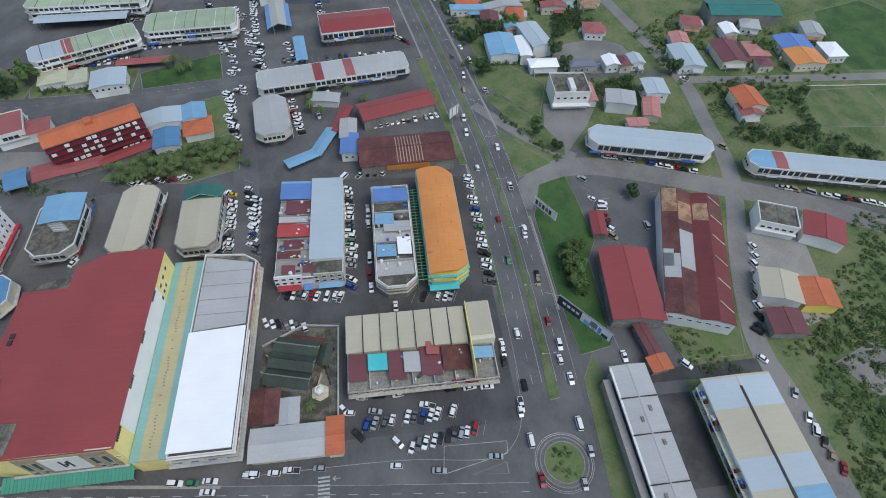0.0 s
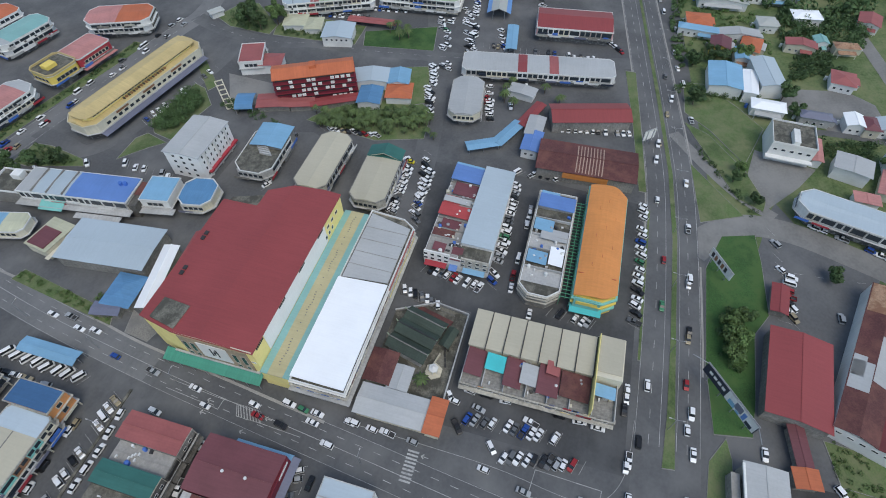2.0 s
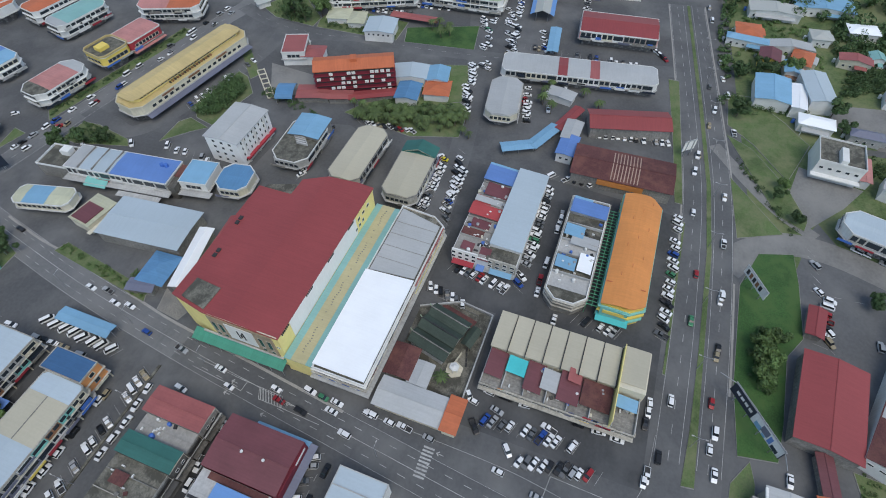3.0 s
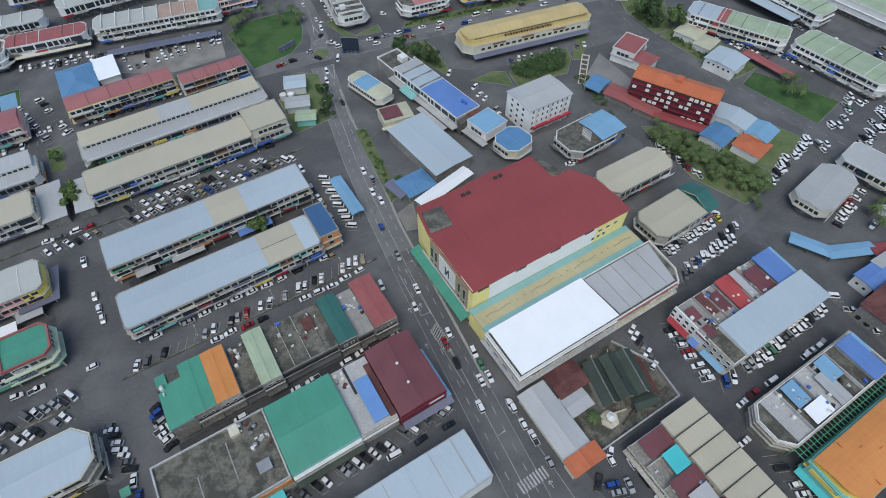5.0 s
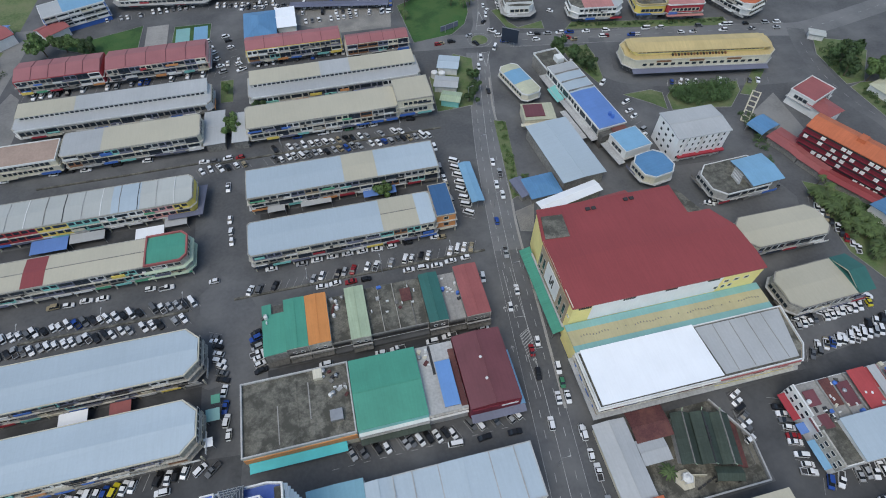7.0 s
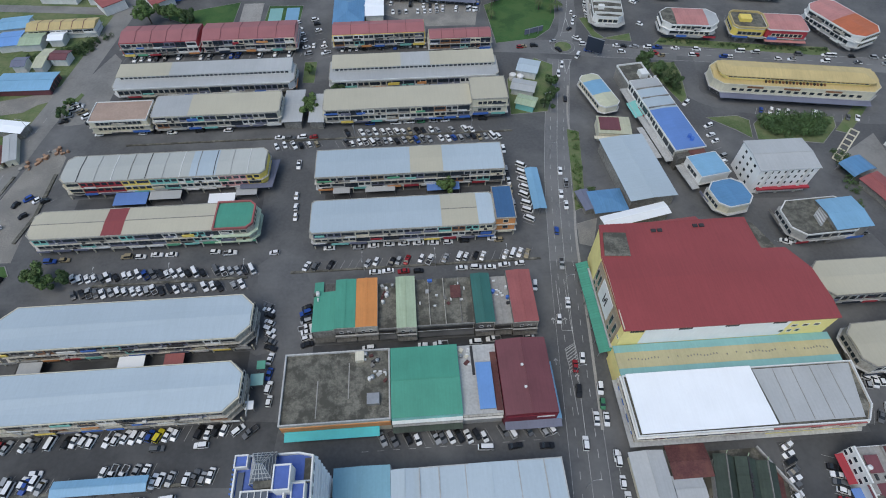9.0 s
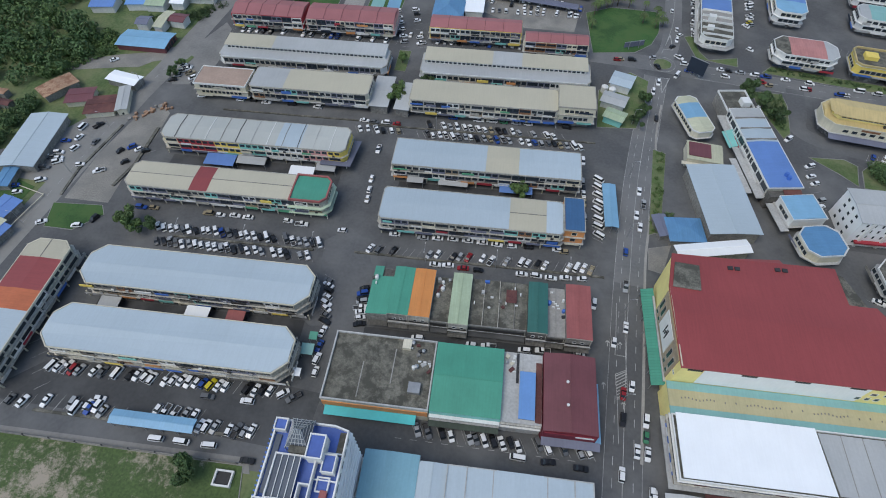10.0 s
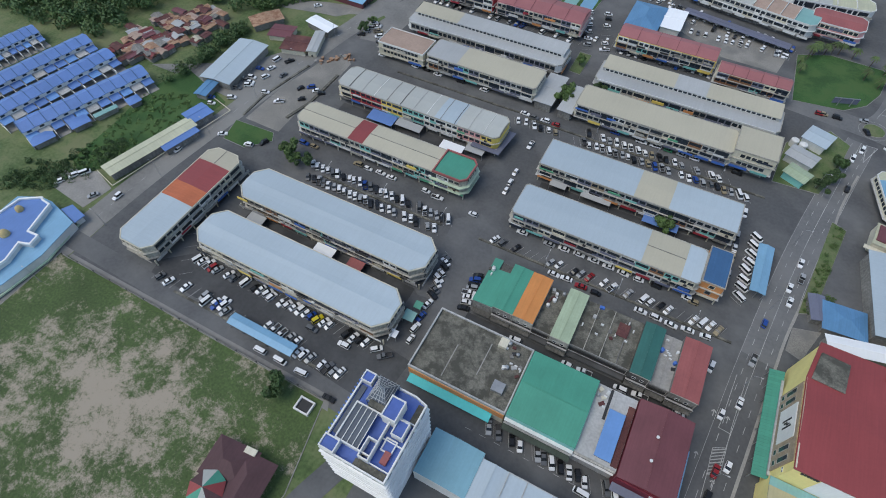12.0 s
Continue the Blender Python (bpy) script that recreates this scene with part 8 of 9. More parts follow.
marks([(DUAL, 5.3, 3, 5, 0.15), (DUAL, -5.6, 3, 5, 0.15), (DUAL, 9.2, 900, 0, 0.13), (DUAL, -9.2, 900, 0, 0.13), (DUAL, 2.2, 900, 0, 0.13), (DUAL, -2.6, 900, 0, 0.13)], "white lines of the dual carriageway")
marks([([(92.6, 232.5), (121.8, 228), (151.4, 223.5), (196, 216.4), (226, 210.8), (247, 206.8), (270, 210), (308, 218)], 0, 3, 4, 0.16), ([(92.6, 232.5), (121.8, 228), (151.4, 223.5), (196, 216.4), (226, 210.8), (240, 208)], 5.4, 900, 0, 0.13), ([(92.6, 232.5), (121.8, 228), (151.4, 223.5), (196, 216.4), (226, 210.8)], -5.4, 900, 0, 0.13), ([(79, 246), (88, 274), (94, 310)], 0, 900, 0, 0.2), ([(238, 196), (233.4, 179), (231.2, 163.5), (232.7, 146), (236.4, 133), (237, 108), (241, 72), (250, 20)], 0, 3, 4, 0.14), ([(150, -75), (146, -90), (149, -125), (156, -150)], 0, 3, 4, 0.14),
       ([(-178, 7), (-177, 67), (-172, 117), (-165, 180), (-160, 212)], 0, 3, 4, 0.14), ([(52, 36), (51.5, -4), (49, -28), (51, -37), (60, -42.5), (76, -44)], 0, 900, 0, 0.14), ([(-20, 43.8), (33, 43.6)], 0, 2, 2.5, 0.13)], "white lines of the side streets")
marks([([(80.2, 249.4), (84.8, 249.3)], 0, 900, 0, 0.3), ([(84.8, 249.3), (85.2, 262.6)], 0, 900, 0, 0.3), ([(80.2, 249.4), (85.2, 262.6)], 0, 900, 0, 0.3), ([(75.9, 225.4), (80.1, 225.3)], 0, 900, 0, 0.3), ([(80.1, 225.3), (75.2, 213.8)], 0, 900, 0, 0.3), ([(75.9, 225.4), (75.2, 213.8)], 0, 900, 0, 0.3)] + [([(45.5 + r * math.cos(q * math.pi / 8), -52 + r * math.sin(q * math.pi / 8)) for q in range(17)], 0, 900, 0, 0.16) for r in (8.0, 8.5)] + [([(78.2 + 6 * math.cos(q * math.pi / 8), 236.5 + 6 * math.sin(q * math.pi / 8)) for q in range(17)], 0, 900, 0, 0.16)], "white rings round the roundabouts")
s = Shape()
for i in range(9):
    s.box(40.6 + i * 1.05, 41.15 + i * 1.05, 15, 18.3, 0.03, 0.046)
def stripe(a, c, w=0.16):
    """A painted line on the road from a to c."""
    d = (Vector(c) - Vector(a)).normalized() * w / 2
    s.face([(a[0] + d.y, a[1] - d.x, 0.046), (c[0] + d.y, c[1] - d.x, 0.046), (c[0] - d.y, c[1] + d.x, 0.046), (a[0] - d.y, a[1] + d.x, 0.046)])


for a, c in (((44.5, 63.2), (47.8, 64.8)), ((47.8, 64.8), (48, 73.1)), ((48, 73.1), (44.5, 71.3)), ((44.5, 71.3), (44.5, 63.2)), ((48, 73.1), (48.2, 80)), ((48.2, 80), (49.5, 97.6)), ((44.5, 63.2), (44, 50)), ((44.8, 77.9), (48.1, 77.6)), ((44.8, 77.9), (45.2, 80.4)), ((45.2, 80.4), (46.6, 97))):
    stripe(a, c)
for i in range(8):
    stripe((44.5, 63.6 + i), (47.9, 65.8 + i if i < 7 else 72.6), 0.3)
for x, y in ((46.6, 80.2), (42.6, 80.5), (46.2, 60.4), (52.6, 30), (40.6, 66), (48.6, 12)):
    stripe((x, y), (x + 0.1, y + 2.2), 0.2)
    stripe((x + 0.1, y + 2.2), (x + 0.7, y + 1.4), 0.3)
    stripe((x + 0.1, y + 2.2), (x - 0.5, y + 1.4), 0.3)
for a, c in (((46.2, -17), (54, -18)), ((54, -18), (53.4, -36.6)), ((49.9, -36.1), (46.2, -17)), ((49.9, -36.1), (53.4, -36.6))):
    stripe(a, c, 0.18)
tagged(part("road_marking", s, LINE), "white zebra crossing and hatched island", "road marking", kind="structure")
s = Shape()


def bay_lines(x0, y0, x1, y1, n, turn, length=4.6):
    a, c = Vector((x0, y0)), Vector((x1, y1))
    d = Vector((math.cos(radians(turn)), math.sin(radians(turn)))) * length / 2
    step = (c - a) / max(1, n - 1)
    for i in range(n + 1):
        q = a + step * (i - 0.5)
        h = Vector((-d.y, d.x)).normalized() * 0.05
        s.face([(*(q - d - h), 0.03), (*(q + d - h), 0.03), (*(q + d + h), 0.03), (*(q - d + h), 0.03)])


# ---- cars ----
PAINT = {}
for nm, col, w in (("white", (0.8, 0.8, 0.8), 0.61), ("silver", (0.36, 0.37, 0.38), 0.12), ("grey", (0.12, 0.125, 0.13), 0.06), ("black", (0.015, 0.015, 0.017), 0.12),
                   ("red", (0.3, 0.02, 0.025), 0.035), ("blue", (0.02, 0.07, 0.3), 0.04), ("gold", (0.3, 0.25, 0.16), 0.03), ("yellow", (0.6, 0.5, 0.03), 0.006), ("green", (0.05, 0.2, 0.1), 0.008)):
    PAINT[nm] = (surface("car_paint_" + nm, col, 0.3, 0.1, vary=0.04, bump=0), w)
CARGLASS = surface("car_glass", (0.02, 0.024, 0.028), 0.1, vary=0.05, bump=0)
RUBBER = surface("tyre_rubber", (0.02, 0.02, 0.02), 0.9)
KINDS = {  # length, width, height, bonnet end, screen top, roof end, tail glass end (shares of the length from the nose)
    "hatchback": (3.55, 1.58, 1.5, 0.24, 0.42, 0.88, 0.98), "sedan": (4.2, 1.66, 1.46, 0.26, 0.43, 0.7, 0.84), "people_carrier": (4.1, 1.64, 1.68, 0.2, 0.38, 0.92, 0.985),
    "off_roader": (4.2, 1.74, 1.76, 0.27, 0.4, 0.92, 0.985), "pickup": (4.9, 1.74, 1.78, 0.25, 0.36, 0.56, 0.6), "van": (4.45, 1.66, 1.98, 0.06, 0.2, 0.96, 0.99)}


def loft(s, rings, m=0):
    n, k = len(s.v), len(rings[0])
    for r in rings:
        s.v += r
    for i in range(len(rings) - 1):
        for j in range(k):
            jj = (j + 1) % k
            s.f.append((n + i * k + j, n + i * k + jj, n + (i + 1) * k + jj, n + (i + 1) * k + j))
            s.m.append(m)
    s.f += [tuple(reversed(range(n, n + k))), tuple(range(n + (len(rings) - 1) * k, n + len(rings) * k))]
    s.m += [m, m]


def car_shapes(kind):
    L, W, H, bon, scr, rf, tail = KINDS[kind]
    w, belt = W / 2, 0.92 if kind != "van" else 1.05
    X = lambda f: L / 2 - f * L
    body = Shape()

    def ring_at(f, zt, k):
        x = X(f)
        return [(x, -w * k, 0.28), (x, w * k, 0.28), (x, w * k * 1.02, 0.6), (x, w * k * 0.95, zt), (x, -w * k * 0.95, zt), (x, -w * k * 1.02, 0.6)]

    nose = 0.66 if kind != "van" else 0.95
    if kind == "pickup":
        loft(body, [ring_at(0, nose, 0.86), ring_at(0.05, 0.78, 0.97), ring_at(bon, belt, 1), ring_at(0.61, belt, 1)])
        for y0, y1 in ((-w, -w + 0.1), (w - 0.1, w)):
            body.box(X(1), X(0.61), y0, y1, 0.4, 0.98)
        body.box(X(1), X(0.985), -w, w, 0.4, 0.98)
        body.box(X(1), X(0.61), -w + 0.1, w - 0.1, 0.4, 0.62, 1)
    else:
        loft(body, [ring_at(0, nose, 0.84), ring_at(0.05, nose + 0.1, 0.96), ring_at(bon, belt, 1), ring_at(0.6, belt + 0.02, 1), ring_at(0.95, belt, 0.97), ring_at(1, belt - 0.14, 0.86)])
    r = w * 0.78
    loft(body, [[(X(scr) - 0.0, -r, H - 0.05), (X(scr), r, H - 0.05), (X(scr), r * 0.9, H), (X(scr), -r * 0.9, H)], [(X(rf), -r, H - 0.05), (X(rf), r, H - 0.05), (X(rf), r * 0.9, H), (X(rf), -r * 0.9, H)]])
    glass = Shape()
    g = w * 0.93
    n = 0
    glass.v = [(X(bon + 0.01), -g, belt), (X(bon + 0.01), g, belt), (X(tail), g, belt), (X(tail), -g, belt), (X(scr), -r, H - 0.05), (X(scr), r, H - 0.05), (X(rf), r, H - 0.05), (X(rf), -r, H - 0.05)]
    glass.f = [(0, 1, 5, 4), (1, 2, 6, 5), (2, 3, 7, 6), (3, 0, 4, 7), (4, 5, 6, 7), (3, 2, 1, 0)]
    glass.m = [0] * 6
    return body, glass


WHEEL = Shape()
n = 12
WHEEL.v = [(0.31 * math.cos(2 * math.pi * i / n), y, 0.31 + 0.31 * math.sin(2 * math.pi * i / n)) for y in (-0.1, 0.1) for i in range(n)]
WHEEL.f = [tuple(range(n)), tuple(reversed(range(n, 2 * n)))] + [(i + n, (i + 1) % n + n, (i + 1) % n, i) for i in range(n)]
WHEEL.m = [0] * (n + 2)
WHEEL_MESH = WHEEL.data("wheel", RUBBER)
SHAPES = {k: car_shapes(k) for k in KINDS}
GLASS_MESH = {k: SHAPES[k][1].data("glass", CARGLASS) for k in KINDS}
CARS, FAR = {}, {}
crnd = random.Random(77)


def model(kind, paint):
    if (kind, paint) not in CARS:
        ob = new(kind, SHAPES[kind][0].data(kind, [PAINT[paint][0], DARK]))
        kinds = {"sedan": "saloon car", "hatchback": "small hatchback", "people_carrier": "people carrier", "off_roader": "off-road car", "pickup": "pickup truck", "van": "van"}
        tagged(ob, "%s %s standing on the grey tarmac" % (paint, kinds[kind]), "car", "cars")
        part("window_glass", GLASS_MESH[kind], None, ob)
        L, W = KINDS[kind][:2]
        for sx in (0.31, -0.3):
            for sy in (-1, 1):
                part("wheel", WHEEL_MESH, None, ob, at=pose(sx * L, sy * (W / 2 - 0.1), 0))
        CARS[(kind, paint)] = [ob, False]
    return CARS[(kind, paint)]


def pick(table):
    u = crnd.random() * sum(w for _, w in table)
    for k, w in table:
        u -= w
        if u <= 0:
            return k
    return table[0][0]


NEAR = [0]


def car(x, y, turn, kind=None, paint=None, z=0.03):
    kind = kind or pick((("hatchback", 30), ("sedan", 28), ("people_carrier", 16), ("off_roader", 14), ("pickup", 8), ("van", 6)))
    paint = paint or pick(tuple((k, v[1]) for k, v in PAINT.items()))
    if kind == "van" and crnd.random() < 0.8:
        paint = "white"
    turn += 180 if crnd.random() < 0.5 else 0
    m = pose(x, y, z, 0, 0, turn)
    if -135 < x < 66 and y < 130 and NEAR[0] < 305:
        NEAR[0] += 1
        ref = model(kind, paint)
        if ref[1]:
            copy_thing(ref[0], m)
        else:
            ref[0].matrix_basis, ref[1] = m, True
    else:
        FAR.setdefault((kind, paint), []).append(m)


def bays(x0, y0, x1, y1, n, turn, fill, kind=None, paint=None, lines=True):
    for i in range(n):
        t = i / max(1, n - 1)
        if crnd.random() < fill:
            car(x0 + (x1 - x0) * t + crnd.gauss(0, 0.18), y0 + (y1 - y0) * t + crnd.gauss(0, 0.25), turn + crnd.gauss(0, 3), kind, paint)
    if lines and abs(((turn - math.degrees(math.atan2(y1 - y0, x1 - x0))) % 180) - 90) < 60:
        bay_lines(x0, y0, x1, y1, n, turn)


bays(-121.4, 109.4, -59.6, 109.1, 26, 122, 0.85)
bays(-118.9, 102.9, -62.4, 103.0, 24, 122, 0.85)
bays(-131.9, 117.8, -63.2, 117.5, 14, 0, 0.6)
bays(-40.3, 108.9, 38.6, 109.8, 30, 65, 0.65)
bays(-21.8, 104.8, 35.0, 104.6, 12, 0, 0.8)
bays(-33.0, 116.5, 32.2, 116.6, 13, 0, 0.65)
bays(-28.3, 178.5, 28.3, 177.5, 20, 115, 0.6)
bays(-31.4, 172.0, 36.4, 172.2, 26, 115, 0.88)
bays(-58.1, 171.9, -41.2, 172.7, 6, 115, 0.9)
bays(-57.7, 177.3, -42.8, 176.6, 4, 0, 0.8)
bays(-46.2, 184.0, 31.2, 183.9, 15, 0, 0.55)
bays(-135.0, 184.6, -73.6, 184.0, 11, 0, 0.6)
bays(-65.1, 246.0, -42.0, 246.1, 5, 90, 0.6)
bays(-48.0, 159.9, -46.6, 132.2, 6, 85, 0.7)
bays(37.4, 163.5, 37.1, 133.8, 9, 95, 0.85)
bays(43.2, 153.6, 41.6, 125.4, 8, 150, 1.0, "van", "white")
bays(-51.9, 94.2, -49.6, 78.2, 8, 155, 0.95)
bays(-49.1, 74.2, -47.8, 60.2, 4, 80, 0.8)
bays(-129.6, 52.3, -57.3, 52.7, 32, 70, 0.62)
bays(-76.7, 40.1, -61.2, 40.1, 8, 75, 0.9)
bays(-125.2, 41.8, -109.4, 42.1, 7, 75, 0.5)
bays(-91.2, 42.7, -79.2, 42.7, 5, 75, 0.8)
bays(-87.5, 35.4, -72.1, 35.1, 3, 0, 1.0, "van", "white")
bays(-13.6, 46.6, 15.6, 46.0, 13, 115, 0.8)
bays(21.3, 46.5, 35.1, 46.4, 7, 115, 0.85)
bays(-19.9, 43.1, 32.9, 41.7, 7, 0, 0.55)
bays(-39.1, 92.0, -37.9, 78.8, 8, 15, 0.95)
bays(-29.8, 75.8, 33.7, 76.0, 12, 0, 0.55)
bays(169.5, 49.4, 132.6, 43.1, 13, 60, 0.85)
bays(163.9, 57.7, 130.1, 53.9, 15, 150, 0.85)
bays(161.8, 8.8, 122.4, 7.8, 18, 80, 0.92)
bays(163.2, 54.9, 134.7, 53.2, 14, 80, 0.85)
bays(160.0, 45.0, 136.5, 44.9, 11, 60, 0.9)
bays(164.3, -41.8, 110.0, -41.8, 18, 70, 0.92)
bays(112.2, 32.0, 109.3, 11.9, 11, -20, 0.9)
bays(106.3, -14.8, 105.2, -27.1, 6, -25, 0.8)
bays(101.3, 36.9, 98.5, 23.6, 7, 20, 0.95)
bays(62.7, 3.7, 64.1, -22.0, 12, -20, 0.85)
bays(54.9, -8.8, 58.0, -29.7, 11, -20, 0.95)
bays(71.5, 5.5, 70.6, -33.6, 8, 90, 0.7)
bays(84.9, -41.1, 75.4, -40.2, 4, 5, 0.9)
bays(201.6, -3.8, 206.8, -32.9, 12, 20, 0.85)
bays(169.3, 9.8, 170.0, -6.6, 6, -40, 0.8)
bays(231.7, 64.3, 197.9, 57.3, 11, 70, 0.85)
bays(275.3, 53.9, 255.7, 51.9, 7, 70, 0.85)
bays(273.7, 40.0, 258.4, 34.3, 6, 70, 0.8)
bays(224.1, 38.3, 208.1, 31.5, 6, -20, 0.8)
bays(211.1, 21.3, 249.4, 12.1, 8, 10, 0.6)
bays(224.5, -48.7, 182.9, -43.1, 5, 10, 0.5)
bays(164.6, 110.3, 134.0, 107.8, 13, 150, 0.85)
bays(173.4, 99.1, 175.2, 75.2, 10, 60, 0.7)
bays(157, 180.6, 201, 172, 13, 60, 0.6)
bays(129, 172, 127.6, 150, 8, 20, 0.7)
bays(120.3, 8.6, 112.9, 7.8, 3, 60, 0.9)
bays(162.2, -89.2, 126.0, -93.0, 10, 40, 0.6)
bays(143.2, -93.9, 125.5, -90.6, 7, 80, 0.85)
bays(115.5, -145.4, 81.0, -130.5, 9, 15, 0.6)
bays(171.5, -101.6, 156.6, -142.5, 14, 70, 0.75)
bays(144.9, -172.7, 130.6, -210.0, 14, 60, 0.8)
bays(57.6, -129.7, 34.2, -131.3, 7, -30, 0.85)
bays(-136.2, 41.0, -103.0, 40.5, 9, 75, 0.6)
bays(-131.4, 48.3, -145.1, 67.0, 5, 40, 0.5)
bays(-189.1, 140.3, -163.4, 135.3, 8, 20, 0.5)
bays(-151.1, 148.5, -144.2, 147.6, 3, 40, 0.8)
bays(-153.7, 195.1, -150.1, 205.4, 4, 20, 0.8)
bays(-59.7, 272.8, -49.8, 238.6, 7, 20, 0.6)
bays(-48.7, 270.0, -41.3, 238.6, 7, 20, 0.6)
bays(-13.9, 274.1, 36.7, 274.2, 16, 90, 0.5)
bays(-138.3, 239.8, -55.5, 239.1, 24, 80, 0.6)
bays(-37.2, 241.1, 43.0, 243.3, 22, 80, 0.6)
bays(-130.0, 213.0, -60.4, 213.2, 14, 0, 0.5)
bays(-33.5, 212.4, 41.5, 212.6, 14, 0, 0.5)
bays(-153.1, 206.5, -142.2, 194.2, 5, 40, 0.8)
for x, y in ((48.8, 87.8), (44.6, 81.9), (49.1, 67.7), (51.8, 52.6), (51.2, 118.8), (57.4, 131.0), (59.8, 142.7), (70.5, 194.8), (71.1, 213.6), (38.9, 95.5), (52.0, 37.6), (52.3, 57.4),):
    car(x, y, 82)
for x, y in ((51.8, 47.9), (46.3, 65), (45.6, 57), (48.9, 48.3), (44.1, 41.5), (52.3, 36.6), (52.1, 25.7), (51.7, 17.9), (51.9, 30.5), (56.6, 136.8), (58.8, 149.3), (50, 103.8),):
    car(x, y, 82)
for x, y in ((49.9, -3.8), (47.2, -15.8), (49.2, -32.5),):
    car(x, y, 82)
for x, y in ((-109.5, 44.2), (-65.5, 48.8), (-77.8, 48.7), (-59.7, 32.3), (-52.6, 115.9), (29, 116.1), (118.8, -50.2), (139.1, -50.2), (169, -46.7), (192.4, -45.3), (88.1, -46.9), (69.7, -45.4),):
    car(x, y, 0)
for x, y in ((63.6, -43), (52.5, -43.6), (70.2, -60.6), (55.8, -59.2), (82.4, -60.1), (91.5, -58.5), (108, -58.9), (133.1, -59.4), (156.7, -58.6), (181.5, -57.7), (254.8, -47.1), (130.6, -58.9),):
    car(x, y, 0)
for x, y in ((110.9, -59.3), (77.1, -58.9), (236.8, -50.5), (202.9, -45.7), (47.6, -60.3), (41.3, -44.3), (38.9, -56), (61.5, -42.4), (58.1, 237.5), (125.3, 224.9), (103.2, -7.1), (75.9, -80.3),):
    car(x, y, 0)
for x, y in ((130.1, -108.3),):
    car(x, y, 0)
for x, y in ((70.7, -99.6), (69.8, -125.7), (68.2, 11), (80.1, -129), (171.5, -159.9), (223.6, -163), (-188.7, 206.4), (84.7, 251.6), (89.7, 262.2), (115.9, 206.9), (110.5, 193.3), (124.8, 187.8),):
    car(x, y, 40)
for x, y in ((56.4, -4.6), (59.6, 6.5), (-52.1, 51.6), (-55.6, 52.4),):
    car(x, y, 40)
for x, y, h in ((-204.7, 55, 60), (-202.3, 59.8, 60), (-199.5, 62.9, 60), (-187, 56, 60), (-187.3, 122, 20), (-184, 119, 20), (-178.6, 126.3, 30), (-177.6, 136.8, 30), (-174.7, 145.3, 70), (-178.2, 158.2, 80), (-176.4, 151.7, 70), (-181, 133, 10), (-180, 142, 10), (-181, 149, 10), (-172, 160, 60)):
    car(x, y, h)
for x, y, h in ((-166, 106, 30), (-152, 106, 10), (-147, 110, 70), (-178, 60, 85), (-176, 90, 85), (-179, 20, 85), (-168, 150, 80), (-165, 170, 80), (-150, 140, 40), (-155, 146, 60), (-158, 134, 30)):
    car(x, y, h)
for i in range(26):
    car(crnd.uniform(255, 330), crnd.choice([52, 66, 110, 128]) + crnd.gauss(0, 4), crnd.choice([80, -10, 20]))
for i in range(60):
    x = crnd.uniform(230, 330)
    car(x, 52 + (x - 230) * 0.3 + crnd.choice([-9, -6, 5, 8]), 70)
for i in range(40):
    x = crnd.uniform(80, 240)
    car(x, 236 - (x - 80) * 0.152 + crnd.choice([-2.6, 2.6]), -9)
for x0, y0, x1, y1, n, turn, fill in ((232.8, 66.2, 219, 61.5, 6, 70, 0.9), (215, 63, 197.5, 57, 7, 70, 0.9), (223.5, 34.4, 200, 29, 10, 100, 0.9), (279.8, -15.8, 270.4, -24.4, 6, 40, 0.9), (324, 62.5, 286, 57.2, 16, 70, 0.9), (272, 148, 279.6, 96, 22, 10, 0.85), (262, 146, 268, 112, 14, 10, 0.7), (187, 0, 187.4, -32, 14, 20, 0.85), (112, 1.2, 150, 0.8, 16, 0, 0.4), (260, -18, 258, 44, 20, 10, 0.7), (66.6, 9.6, 66.8, -30, 6, 75, 0.4), (-8, 283, 38, 274.6, 14, 80, 0.6), (-6, 289.6, 40, 281, 16, 80, 0.8), (-56, 301.6, -20, 296.4, 12, 80, 0.8), (290, 20, 330, 26, 14, 80, 0.8), (210, -62, 330, -42, 10, 10, 0.6)):
    bays(x0, y0, x1, y1, n, turn, fill)
bays(150, 262, 205, 250, 18, 60, 0.7)
bays(-110, 300, -60, 305, 16, 100, 0.7)
bays(-40, 296, 30, 286, 20, 70, 0.7)
bays(97.6, 262, 102.4, 296, 12, 170, 0.85)
bays(127.5, 276, 135, 318, 14, 20, 0.9)
for x, y, h in ((88.3, 299, 80), (88.8, 285.5, 80), (88.9, 267.5, 80), (87.6, 257.5, 80), (86.6, 242.5, 140), (75.3, 233.6, 120), (74.2, 220.7, 80), (83.6, 227.5, 60), (73.8, 240.7, 0), (56.3, 237.1, 0), (63.5, 237.8, 0), (125.2, 275.2, 130), (122.8, 253.5, 140)):
    car(x, y, h)
tagged(part("bay_marking", s, LINE), "worn white parking bay lines", "road marking", kind="structure")
# cars farther off, past counting
s, mats = Shape(), [p[0] for p in PAINT.values()] + [CARGLASS, RUBBER, DARK]
order = list(PAINT)
